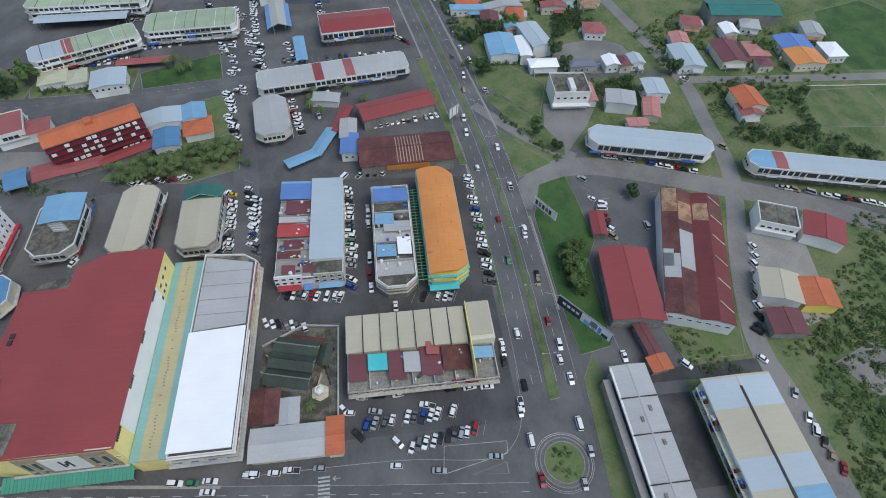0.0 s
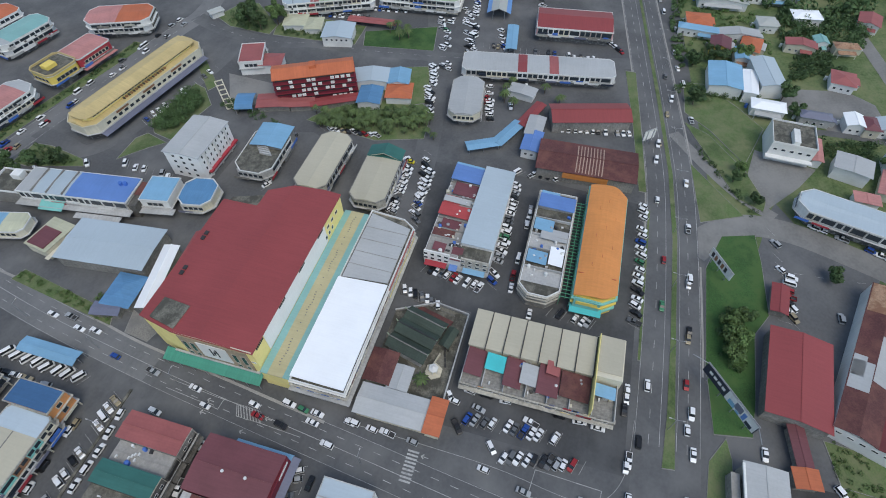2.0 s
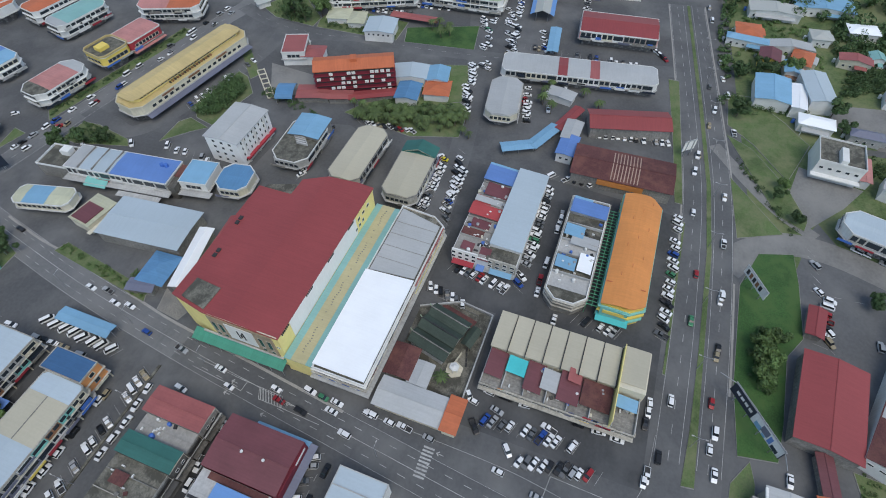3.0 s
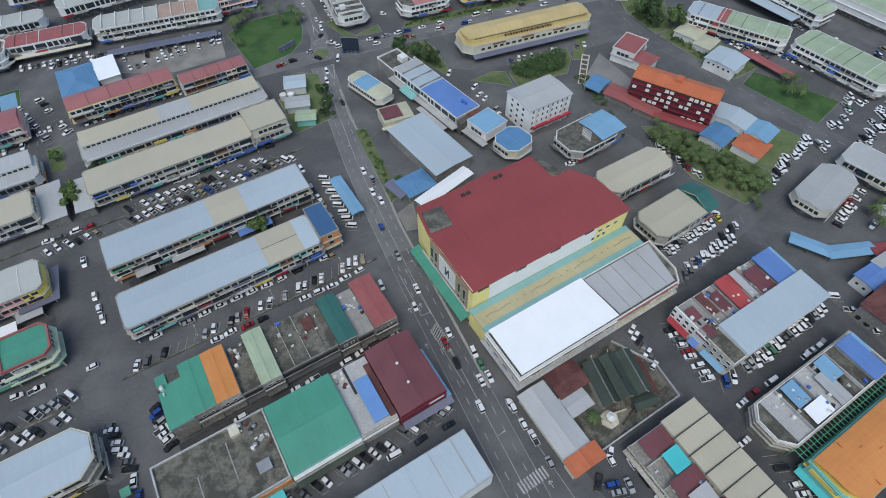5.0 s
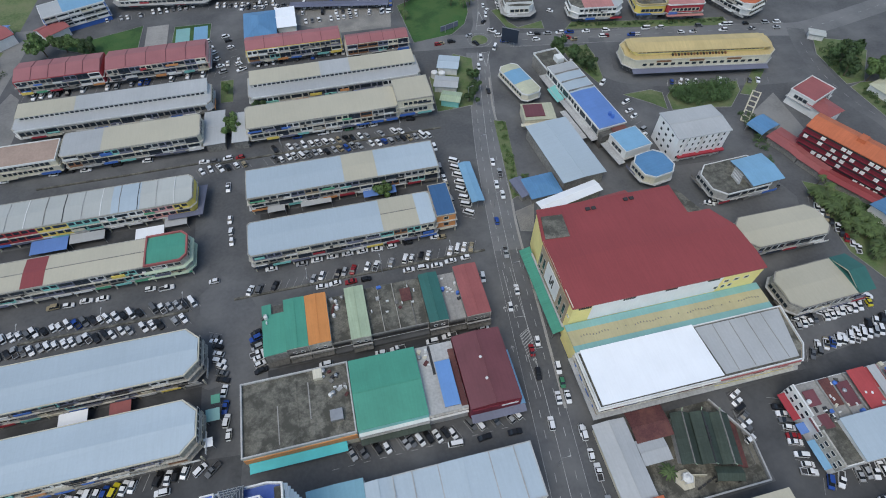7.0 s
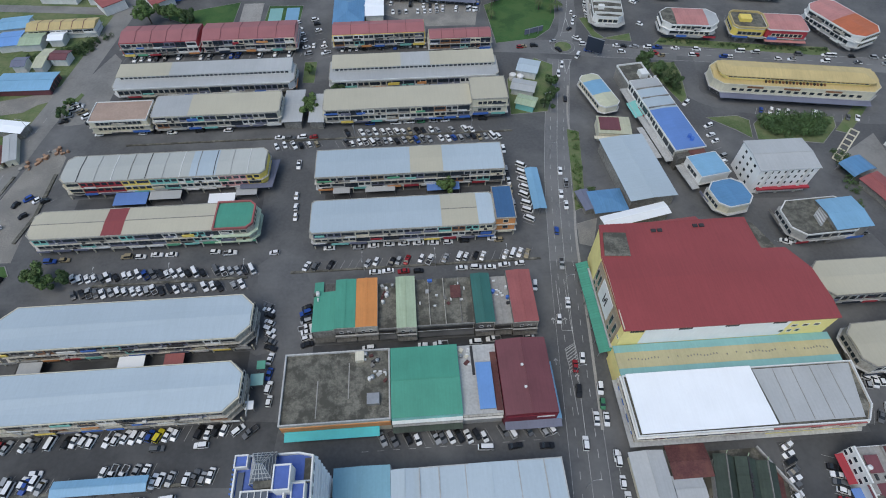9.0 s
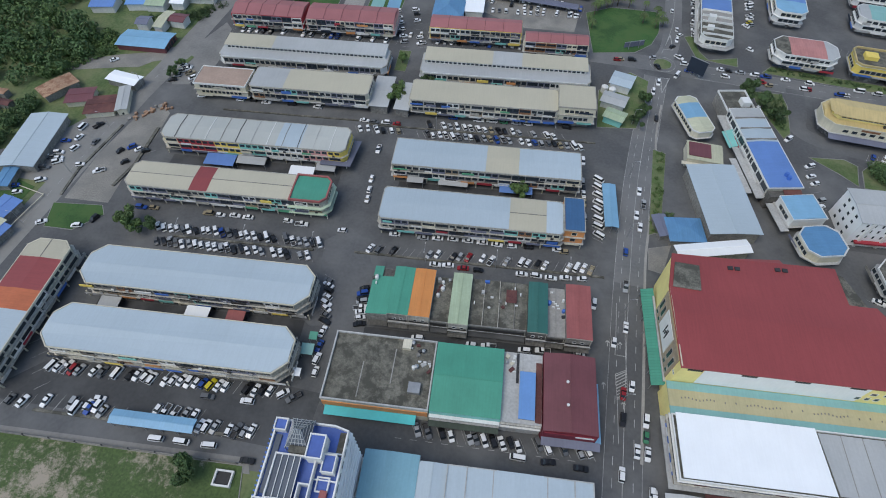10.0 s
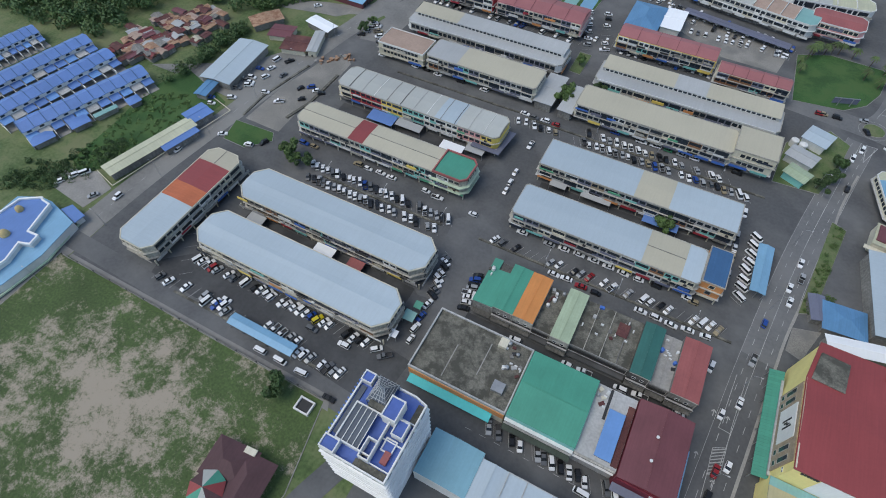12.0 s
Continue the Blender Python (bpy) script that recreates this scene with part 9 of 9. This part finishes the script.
for (kind, paint), places in FAR.items():
    for m in places:
        for shp, slot in ((SHAPES[kind][0], order.index(paint)), (SHAPES[kind][1], len(order))):
            k = len(s.v)
            s.v += [tuple(m @ Vector(v)) for v in shp.v]
            s.f += [tuple(k + i for i in f) for f in shp.f]
            s.m += [slot if q == 0 else len(order) + 2 for q in shp.m]
        L, W = KINDS[kind][:2]
        for sx in (0.31, -0.3):
            for sy in (-1, 1):
                k = len(s.v)
                s.v += [tuple(m @ Vector((v[0] + sx * L, v[1] + sy * (W / 2 - 0.1), v[2]))) for v in WHEEL.v]
                s.f += [tuple(k + i for i in f) for f in WHEEL.f]
                s.m += [len(order) + 1] * len(WHEEL.f)
tagged(part("parked_cars", s, mats), "parked and passing cars in the farther streets", "cars", kind="stuff")

# ---- trees and shrubs ----
grnd = np.random.default_rng(9)


def leaf_cloud(clumps, per, size):
    """Leaf quads on and in a set of clumps (x, y, z, r); ragged at the edge."""
    v, f = [], []
    for x, y, z, r in clumps:
        k = per
        d = grnd.normal(size=(k, 3))
        d /= np.linalg.norm(d, axis=1)[:, None]
        rad = r * (0.55 + 0.5 * grnd.random(k) ** 0.6)
        c = np.array([x, y, z]) + d * rad[:, None] * np.array([1, 1, 0.8])
        u = grnd.normal(size=(k, 3))
        u -= (u * d).sum(1)[:, None] * d * 0.5
        u /= np.linalg.norm(u, axis=1)[:, None]
        w = np.cross(u, d + 0.4 * grnd.normal(size=(k, 3)))
        w /= np.linalg.norm(w, axis=1)[:, None]
        sz = size * (0.6 + 0.8 * grnd.random(k))[:, None]
        for a, b, e, g in zip(c - u * sz, c + w * sz * 0.55, c + u * sz, c - w * sz * 0.55):
            n = len(v)
            v += [tuple(a), tuple(b), tuple(e), tuple(g)]
            f.append((n, n + 1, n + 2, n + 3))
    s = Shape()
    s.v, s.f, s.m = v, f, [0] * len(f)
    return s


def tree_model(i, light):
    r = random.Random(100 + i)
    h, R = r.uniform(2.2, 3.2), r.uniform(2.0, 2.9)
    clumps = [(r.gauss(0, R * 0.5), r.gauss(0, R * 0.5), h + r.uniform(0, R * 0.9), r.uniform(0.8, 1.4)) for _ in range(11)]
    crown = leaf_cloud(clumps, 170, 0.34).data("crown", LEAF_LIGHT if light else LEAF)
    s = Shape().tube(0, 0, 0, h, 0.2, 0.13, 8)
    for x, y, z, q in clumps[:5]:
        s.beam((0, 0, h * 0.8), (x * 0.8, y * 0.8, z), 0.05)
    return s.data("trunk", BARK), crown


TREES = [tree_model(i, i % 2) for i in range(6)]


def palm_model(i):
    r = random.Random(200 + i)
    h = r.uniform(4.5, 6.5)
    s = Shape()
    for k in range(20):
        a, up = 2 * math.pi * k / 20 + r.uniform(-0.2, 0.2), r.uniform(0.1, 1.0)
        ln, prev = r.uniform(2.2, 3.0), None
        for j in range(6):
            t = j / 5
            rad, z = ln * t, h + up * 1.6 * t - 2.2 * t * t
            w = 0.27 * math.sin(math.pi * (0.12 + 0.86 * t)) + 0.03
            c, e = math.cos(a), math.sin(a)
            cur = [(c * rad - e * w, e * rad + c * w, z - 0.25 * w), (c * rad, e * rad, z + 0.05), (c * rad + e * w, e * rad - c * w, z - 0.25 * w)]
            if prev:
                s.face([prev[0], cur[0], cur[1], prev[1]])
                s.face([prev[1], cur[1], cur[2], prev[2]])
            prev = cur
    return Shape().tube(0, 0, 0, h, 0.2, 0.14, 8).data("trunk", BARK), s.data("crown", PALM)


PALMS = [palm_model(i) for i in range(4)]
trnd = random.Random(31)


def plant(models, name, label, x, y, k=1.0, group="trees"):
    a, c = trnd.choice(models)
    r = thing(name, label, name.replace("_", " "), pose(x, y, 0, 0, 0, trnd.uniform(0, 360)) @ Matrix.Scale(k, 4), group)
    part("trunk", a, None, r)
    part("crown", c, None, r)


def thicket(name, poly, n, label, rmin=0.8, rmax=1.8, per=60, size=0.3, mat=LEAF, lift=0.5):
    """Shrubs and trees grown together inside an outline."""
    xs, ys = [p[0] for p in poly], [p[1] for p in poly]
    clumps = []
    while len(clumps) < n:
        x, y = trnd.uniform(min(xs), max(xs)), trnd.uniform(min(ys), max(ys))
        ins = False
        for i in range(len(poly)):
            (ax, ay), (bx, by) = poly[i], poly[i - 1]
            if (ay > y) != (by > y) and x < (bx - ax) * (y - ay) / (by - ay) + ax:
                ins = not ins
        if ins:
            r = trnd.uniform(rmin, rmax)
            clumps.append((x, y, r * trnd.uniform(lift, lift + 0.8), r))
    tagged(part(name, leaf_cloud(clumps, per, size), mat), label, "shrubs", kind="stuff")


for i in range(120):
    k = trnd.random()
    plant(PALMS, "palm_tree", "coconut palm in the planted grove", 173 + 6 * k + trnd.uniform(0, 1) * (9 + 8 * k), 104 - 50 * k + trnd.gauss(0, 1.5), trnd.uniform(0.7, 1.0), "palms of the grove")
thicket("shrubs", [(183, 104), (193, 92), (199, 62), (190, 57), (183, 80)], 90, "dark undergrowth behind the palms", 0.8, 1.9, 60, 0.34, LEAF, 0.2)
for x, y in ((69.6, 20.6), (256, 92), (258, 88), (254, 86), (251, 90), (260, 94), (256, 97), (44, 270), (47, 277), (49, 281), (54, 285), (57, 287), (45, 264), (82, 270), (81, 275), (72, 272), (80, 280), (78, 268), (74, 284), (66, 287), (60, 288), (50, 284), (209, 20), (214, 25), (222, 26), (226, 8), (219, 0), (215, 26), (228, 24)):
    plant(PALMS, "palm_tree", "coconut palm on a lawn", x, y, trnd.uniform(0.9, 1.3), "palms on the lawns")
for x, y, k in ((-133, 109, 1.4), (-128, 107, 1.1), (-122, 108, 1.0), (-75.5, 27, 1.5), (12.4, 142.5, 1.3), (-46, 197, 1.2), (-46.5, 191, 1.1), (244, 175, 2.0), (252, 180, 1.8), (240, 166, 1.6), (255, 164, 1.6), (262, 150, 1.3), (248, 160, 1.5),
                (118, 208, 1.3), (122, 200, 1.2), (112, 216, 1.2), (116, 221, 1.0), (108, -71, 1.3), (112, -73, 1.4), (104, -73, 1.1), (117, -72, 1.2), (121, -76, 1.1), (146, -108, 1.2), 
                  (195, -78, 1.0), (188, -76, 0.9), (178, -84, 1.0), (240, -104, 1.2), (226, -108, 1.0), (213, -136, 1.1), (228, -158, 1.5), (241, -215, 1.5), (250, -100, 1.4), (-48, 222, 0.8),
                (-126, 275, 1.6), (-120, 273, 1.5), (-114, 270, 1.4), (-33, 204, 1.2), (-154, 198, 0.9), (-153.5, 206, 0.8), (-135.3, 273, 1.9), (64, 196, 1.0), (66, 206, 1.1), (60, 190, 1.0), (269, -60, 1.5), (274, -70, 1.6), (279, -84, 1.4), (236, -60, 1.3)):
    plant(TREES, "tree", "leafy green tree with a broad crown", x, y, k)
thicket("hedge", [(61, 129), (65, 131), (71.5, 172), (68, 174)], 60, "trimmed hedge along the street", 0.5, 0.9, 50, 0.2, LEAF_LIGHT)
thicket("shrubs", [(62, 128), (70, 131), (70, 139), (63, 137)], 24, "yellow-green shrubs at the corner", 0.8, 1.3, 70, 0.25, LEAF_LIGHT, 0.8)
thicket("shrubs", [(152, 176), (180, 173), (182, 168), (172, 160), (152, 164)], 110, "dense dark shrubs on the bank", 1.5, 2.8, 90, 0.35, LEAF, 0.8)
thicket("shrubs", [(118, 219), (129, 218), (128, 205), (124, 191), (117, 212)], 60, "shrubs on the verge", 0.6, 1.5, 50, 0.25)
thicket("shrubs", ring(45.5, -52, 4.5, 12), 22, "low shrubs in the roundabout", 0.4, 0.8, 50, 0.18, LEAF_LIGHT)
thicket("shrubs", [(248, -50), (252, -60), (240, -70), (236, -58)], 40, "shrubs at the field's edge", 0.8, 1.8, 60, 0.3)
thicket("hedge", [(206, -63), (172, -86), (170, -82), (206, -59.5)], 46, "clipped hedge along the slip road", 0.5, 1.1, 50, 0.2)
thicket("hedge", [(250, -90), (250, -58), (244, -58), (244, -90)], 50, "tall hedge round the field", 0.8, 1.6, 60, 0.28)
thicket("shrubs", [(125, -72), (118, -77), (98, -76), (102, -69), (118, -68)], 55, "undergrowth below the park trees", 0.6, 1.6, 70, 0.28)
thicket("woodland", [(-300, 128), (-268, 132), (-262, 182), (-214, 184), (-203, 200), (-205, 228), (-232, 240), (-236, 330), (-380, 330), (-380, 120)], 950, "dense green woodland of many trees", 2.5, 5.0, 75, 0.85, LEAF, 0.6)
thicket("woodland", [(-300, 128), (-268, 132), (-262, 182), (-214, 184), (-203, 200), (-205, 228), (-232, 240), (-236, 330), (-380, 330), (-380, 120)], 420, "lighter crowns among the woodland trees", 2.2, 4.6, 75, 0.8, LEAF_LIGHT, 0.7)
thicket("woodland", [(-214, 186), (-204, 200), (-192, 212), (-193, 226), (-206, 232), (-216, 210)], 150, "rank bushes behind the workshop", 0.8, 2.2, 70, 0.42, LEAF_LIGHT, 0.2)
thicket("woodland", [(-214, 118), (-208, 128), (-205, 175), (-213, 172), (-214, 140)], 70, "trees beside the shanty quarter", 1.5, 3.0, 90, 0.45, LEAF, 0.7)
thicket("scrub", [(-212, 62), (-196, 68), (-186, 108), (-196, 119), (-216, 114)], 240, "rank green weeds and scrub", 0.4, 1.2, 46, 0.32, LEAF_LIGHT, -0.4)
thicket("scrub", [(-214, 58), (-198, 66), (-191, 82), (-202, 84), (-214, 72)], 60, "darker bushes at the foot of the terraces", 0.7, 1.6, 70, 0.32, LEAF, 0.2)
thicket("scrub", [(-225, 40), (-206, 50), (-196, 62), (-226, 60)], 110, "scrub along the yard", 0.6, 1.8, 60, 0.3, LEAF, 0.3)
thicket("scrub", [(20, -132), (62, -140), (78, -150), (84, -168), (70, -240), (0, -230)], 1500, "dense scrub and small trees", 0.5, 1.7, 50, 0.34, LEAF_LIGHT, -0.4)
thicket("scrub", [(24, -142), (60, -146), (74, -158), (80, -172), (66, -220), (10, -220)], 90, "darker bushes in the scrub", 1.0, 2.4, 70, 0.36, LEAF, 0.1)
thicket("scrub", [(70, -132), (80, -146), (100, -168), (108, -185), (128, -195), (128, -230), (90, -240), (70, -170)], 700, "low scrub and rank grass", 0.5, 1.5, 50, 0.34, LEAF_LIGHT, -0.4)
thicket("scrub", [(60, -122), (84, -106), (88, -98), (70, -100), (64, -112)], 60, "weeds along the drain", 0.4, 1.0, 50, 0.22, LEAF_LIGHT, 0.1)
thicket("shrubs", [(176, -165), (186, -175), (182, -205), (160, -230), (152, -222), (168, -195)], 150, "hedge and shrubs behind the shop block", 0.8, 2.2, 60, 0.35, LEAF, 0.4)
thicket("shrubs", [(214, -114), (226, -114), (228, -140), (219, -134), (213, -128)], 70, "garden shrubs between white houses", 0.8, 2.2, 60, 0.35, LEAF, 0.4)
thicket("hedge", [(176, -206), (186, -206), (206, -212), (212, -222), (209, -224), (196, -213), (180, -212)], 70, "hedge round the playing field", 0.8, 1.8, 60, 0.32, LEAF, 0.4)
thicket("shrubs", [(215, -168), (222, -180), (219, -215), (208, -190), (206, -170)], 60, "shrubs beside the garden lane", 0.6, 1.6, 55, 0.3, LEAF_LIGHT, 0.3)
thicket("shrubs", [(264, -104), (300, -112), (296, -128), (280, -136), (276, -118)], 150, "overgrown plot between the houses", 0.8, 2.2, 60, 0.4, LEAF, 0.3)
thicket("shrubs", [(190, -165), (215, -168), (215, -215), (190, -215)], 130, "garden shrubs", 0.6, 1.8, 55, 0.3, LEAF, 0.3)
# lighter leaves put the haze over these garden trees into their colour
thicket("shrubs", [(240, -105), (330, -95), (330, -60), (270, -58), (268, -100)], 190, "garden trees between the houses", 0.6, 1.9, 60, 0.4, LEAF_LIGHT, 0.0)
thicket("shrubs", [(218, -160), (270, -150), (290, -190), (268, -198), (240, -180)], 160, "garden trees between the houses", 0.6, 2.0, 60, 0.4, LEAF_LIGHT, 0.0)
thicket("woodland", [(296, -106), (303, -146), (334, -150), (338, -108), (318, -104)], 150, "dense dark trees beyond the houses", 1.4, 3.2, 70, 0.6, LEAF, 0.5)
thicket("woodland", [(258, -52), (272, -52), (296, -48), (338, -50), (338, -56), (300, -54), (272, -58)], 70, "trees along the carriageway", 0.8, 2.0, 60, 0.45, LEAF, 0.3)
thicket("woodland", [(330, -50), (470, -20), (500, -220), (340, -230), (336, -150)], 500, "far green trees", 2.5, 5.0, 60, 1.1, LEAF, 0.4)
# paler leaf colour again in place of haze
thicket("shrubs", [(212, -200), (270, -200), (262, -262), (215, -250)], 120, "garden trees between the houses", 0.6, 2.0, 60, 0.4, LEAF_LIGHT, 0.0)
thicket("shrubs", [(-190, 246), (-172, 250), (-156, 262), (-152, 262), (-160, 246), (-172, 246), (-186, 243)], 90, "garden shrubs along the side street", 0.6, 1.8, 55, 0.32, LEAF, 0.3)
thicket("shrubs", [(240, 133), (239.4, 156), (243, 158), (244, 133), (243, 113), (240.8, 113)], 45, "hedge before the bungalows", 0.6, 1.5, 55, 0.28)
thicket("shrubs", [(172, 118), (182, 152), (176, 156), (168, 120)], 50, "shrubs along the drain", 0.6, 1.4, 50, 0.25)
thicket("shrubs", [(240, 186), (238, 168), (242, 162), (262, 180), (255, 190)], 60, "shrubs under the corner trees", 0.8, 2.0, 60, 0.3)
thicket("scrub", [(128, 237), (177, 227), (210, 222), (210, 225), (180, 229), (130, 240)], 120, "overgrown ditch along the road", 0.4, 1.0, 45, 0.25, LEAF, 0.2)

# ---- billboards, lamps and gate ----
def billboard(x0, y0, x1, y1, z0, z1, label, face, legs=2):
    a, c = Vector((x0, y0)), Vector((x1, y1))
    r = thing("billboard", label, "billboard", pose(x0, y0, 0, 0, 0, math.degrees(math.atan2(y1 - y0, x1 - x0))))
    L = (c - a).length
    board = part("panel", Shape().box(0, L, -0.12, 0.12, z0, z1), face, r)
    part("frame", rim_band([(0, -0.2), (L, -0.2), (L, 0.2), (0, 0.2)], 0.05, 0.1, z1, z1 + 0.15), STEEL, r)
    for i in range(legs):
        part("leg", Shape().beam((L * (i + 0.5) / legs, 0.3, 0), (L * (i + 0.5) / legs, 0.3, z1), 0.14), STEEL, r)
    return board


r = billboard(97, -62.6, 80, -76, 3, 8, "long tilted billboard with a dark picture and white bars", NAVYDARK, 4)
part("picture", Shape().box(9.6, 21.4, -0.16, -0.12, 3.2, 7.8), WHITE, r)
for x0, x1, z0, z1, mt in ((11, 13.5, 3.4, 5.4, R_LIGHTBLUE), (13.2, 16, 4.4, 7.2, SLATE), (16.4, 17.6, 3.6, 6.8, R_BLUE), (18, 20.4, 3.4, 5.0, NAVYDARK), (14.2, 15.6, 3.3, 4.2, R_LIGHTBLUE)):
    part("picture", Shape().box(x0, x1, -0.2, -0.16, z0, z1), mt, r)
for x in (0.6, 21):
    part("boom", Shape().beam((x, 0.2, 7.6), (x + (4.5 if x > 5 else -4.5), -3.2, 8.6), 0.09), STEEL, r.parent)
for i in range(4):
    part("text_bar", Shape().box(2 + 1.8 * i, 3.3 + 1.8 * i, -0.16, -0.12, 5, 6.2), WHITE, r)
r = billboard(144.5, -65.3, 134.2, -71.8, 2.5, 6.5, "white billboard with brown and black bars", WHITE, 3)
for i in range(5):
    part("text_bar", Shape().box(1 + 1.8 * i, 2.2 + 1.8 * i, -0.16, -0.12, 3.4, 5.6), (DARK, BROWN)[i % 2], r)
billboard(204, -43, 200, -38.5, 3, 8, "white and red roadside billboard", WHITE, 2)
r = billboard(88, 231, 95, 226, 2, 9, "dark steel billboard gantry at the roundabout", NAVYDARK, 2)
for i in range(6):
    part("brace", Shape().beam((i * 1.4, 0.4, 0), (i * 1.4, 0.4, 9), 0.07), STEEL, r.parent)
billboard(70, 250, 60, 246.6, 1.2, 3.8, "grey-teal billboard seen from behind on the lawn", SLATE, 2)


def street_lamp(x, y, turn, arms=1):
    r = thing("street_lamp", "tall grey street lamp with a curved arm", "street lamp", pose(x, y, 0, 0, 0, turn), "street lamps")
    part("pole", Shape().tube(0, 0, 0, 8, 0.1, 0.06, 8), STEEL, r)
    for sgn in (1, -1)[:arms]:
        arm = part("arm", Shape().beam((0, 0, 7.9), (sgn * 1.6, 0, 8.3), 0.04), STEEL, r)
        part("lamp_head", Shape().box(sgn * 1.9 - 0.35, sgn * 1.9 + 0.35, -0.14, 0.14, 8.22, 8.36), GREYWALL, arm)


for i in range(9):
    street_lamp(76 + i * 26, -53.6 + max(0, (i - 4)) * 2.6, 90, 2)
for i in range(6):
    street_lamp(41.8 + i * 3.5, 30 + i * 32, 0)
for i in range(7):
    street_lamp(-171.5 + max(0, i - 3) * 2.2, 20 + i * 28, 180)
for x in (-110, -85, -60, -20, 5, 30):
    street_lamp(x, 106.2, 90, 2)
for x in (-25, 0, 25):
    street_lamp(x, 175.6, 90, 2)
# low dividers of the car parks
for x0, x1, y in ((-46, 43, 107.0), (-114, -61, 106.1), (-56, 43, 175.6), (-122, -60, 177.5), (-128, -62, 38.6)):
    tagged(part("divider", Shape().box(x0, x1, y - 0.4, y + 0.4, -0.1, 0.4), STAINED), "low dark concrete divider of the car park", "divider", kind="structure")
fence = thing("fence", "low dark fence along the edge of the field", "fence")
for x0 in range(-174, -62, 8):
    part("panel", Shape().box(x0, x0 + 7.7, 31.2, 31.36, 0, 1.1), WEATHERED, fence)
    part("post", Shape().box(x0 - 0.3, x0, 31.1, 31.46, 0, 1.4), DARK, fence)
a = thing("planter", "square white-rimmed planter on the field's corner", "planter", pose(-64.7, 27, 0))
part("rim", rim_band([(-2.4, -2), (2.4, -2), (2.4, 2), (-2.4, 2)], 0.15, 0.3, 0, 1.2), WHITE, a)
part("soil", Shape().box(-2.1, 2.1, -1.7, 1.7, 0, 0.5), DARK, a)

w = thing("garden_wall", "long white garden wall beside the lane", "wall", kind="structure")
for a, c in (((212.4, -221), (210.6, -245)), ((210.6, -245), (209.4, -268))):
    part("panel", Shape().beam((*a, 0.6), (*c, 0.6), 0.12), WHITE, w)
end = [o for o in bpy.data.objects if o.parent is None and o.name.startswith("shop_block") and (o.location.xy - Vector((-98, 127.25))).length < 1][0]
tip = [(25.6, -6.25), (37, -6.25), (39, -4.25), (39, 4.25), (37, 6.25), (25.6, 6.25)]
part("parapet", rim_band(tip, 0.3, 0.25, 9.05, 9.95), R_BRICK, end, "rust-red parapet of the green-roofed shop")
for z in (2.9, 5.9):
    part("ledge", rim_band(tip, 1.2, 0.1, z, z + 0.45), PALE_GREEN_WALL, end, "pale green stepped ledge")
end = [o for o in bpy.data.objects if o.parent is None and o.name.startswith("shop_block") and (o.location.xy - Vector((-96.5, 155))).length < 1][0]
part("canopy", Shape().prism([(28, -9.6), (40.5, -9.6), (42, 5.5), (38.6, 5.5), (38.6, -7.2), (28, -7.2)], 3.7, 3.9), SLATE, end, "slate-coloured arcade canopy")
part("front_panel", Shape().box(38.52, 38.66, -5, 5, 3.3, 9.3), YELLOW, end, "yellow end wall")
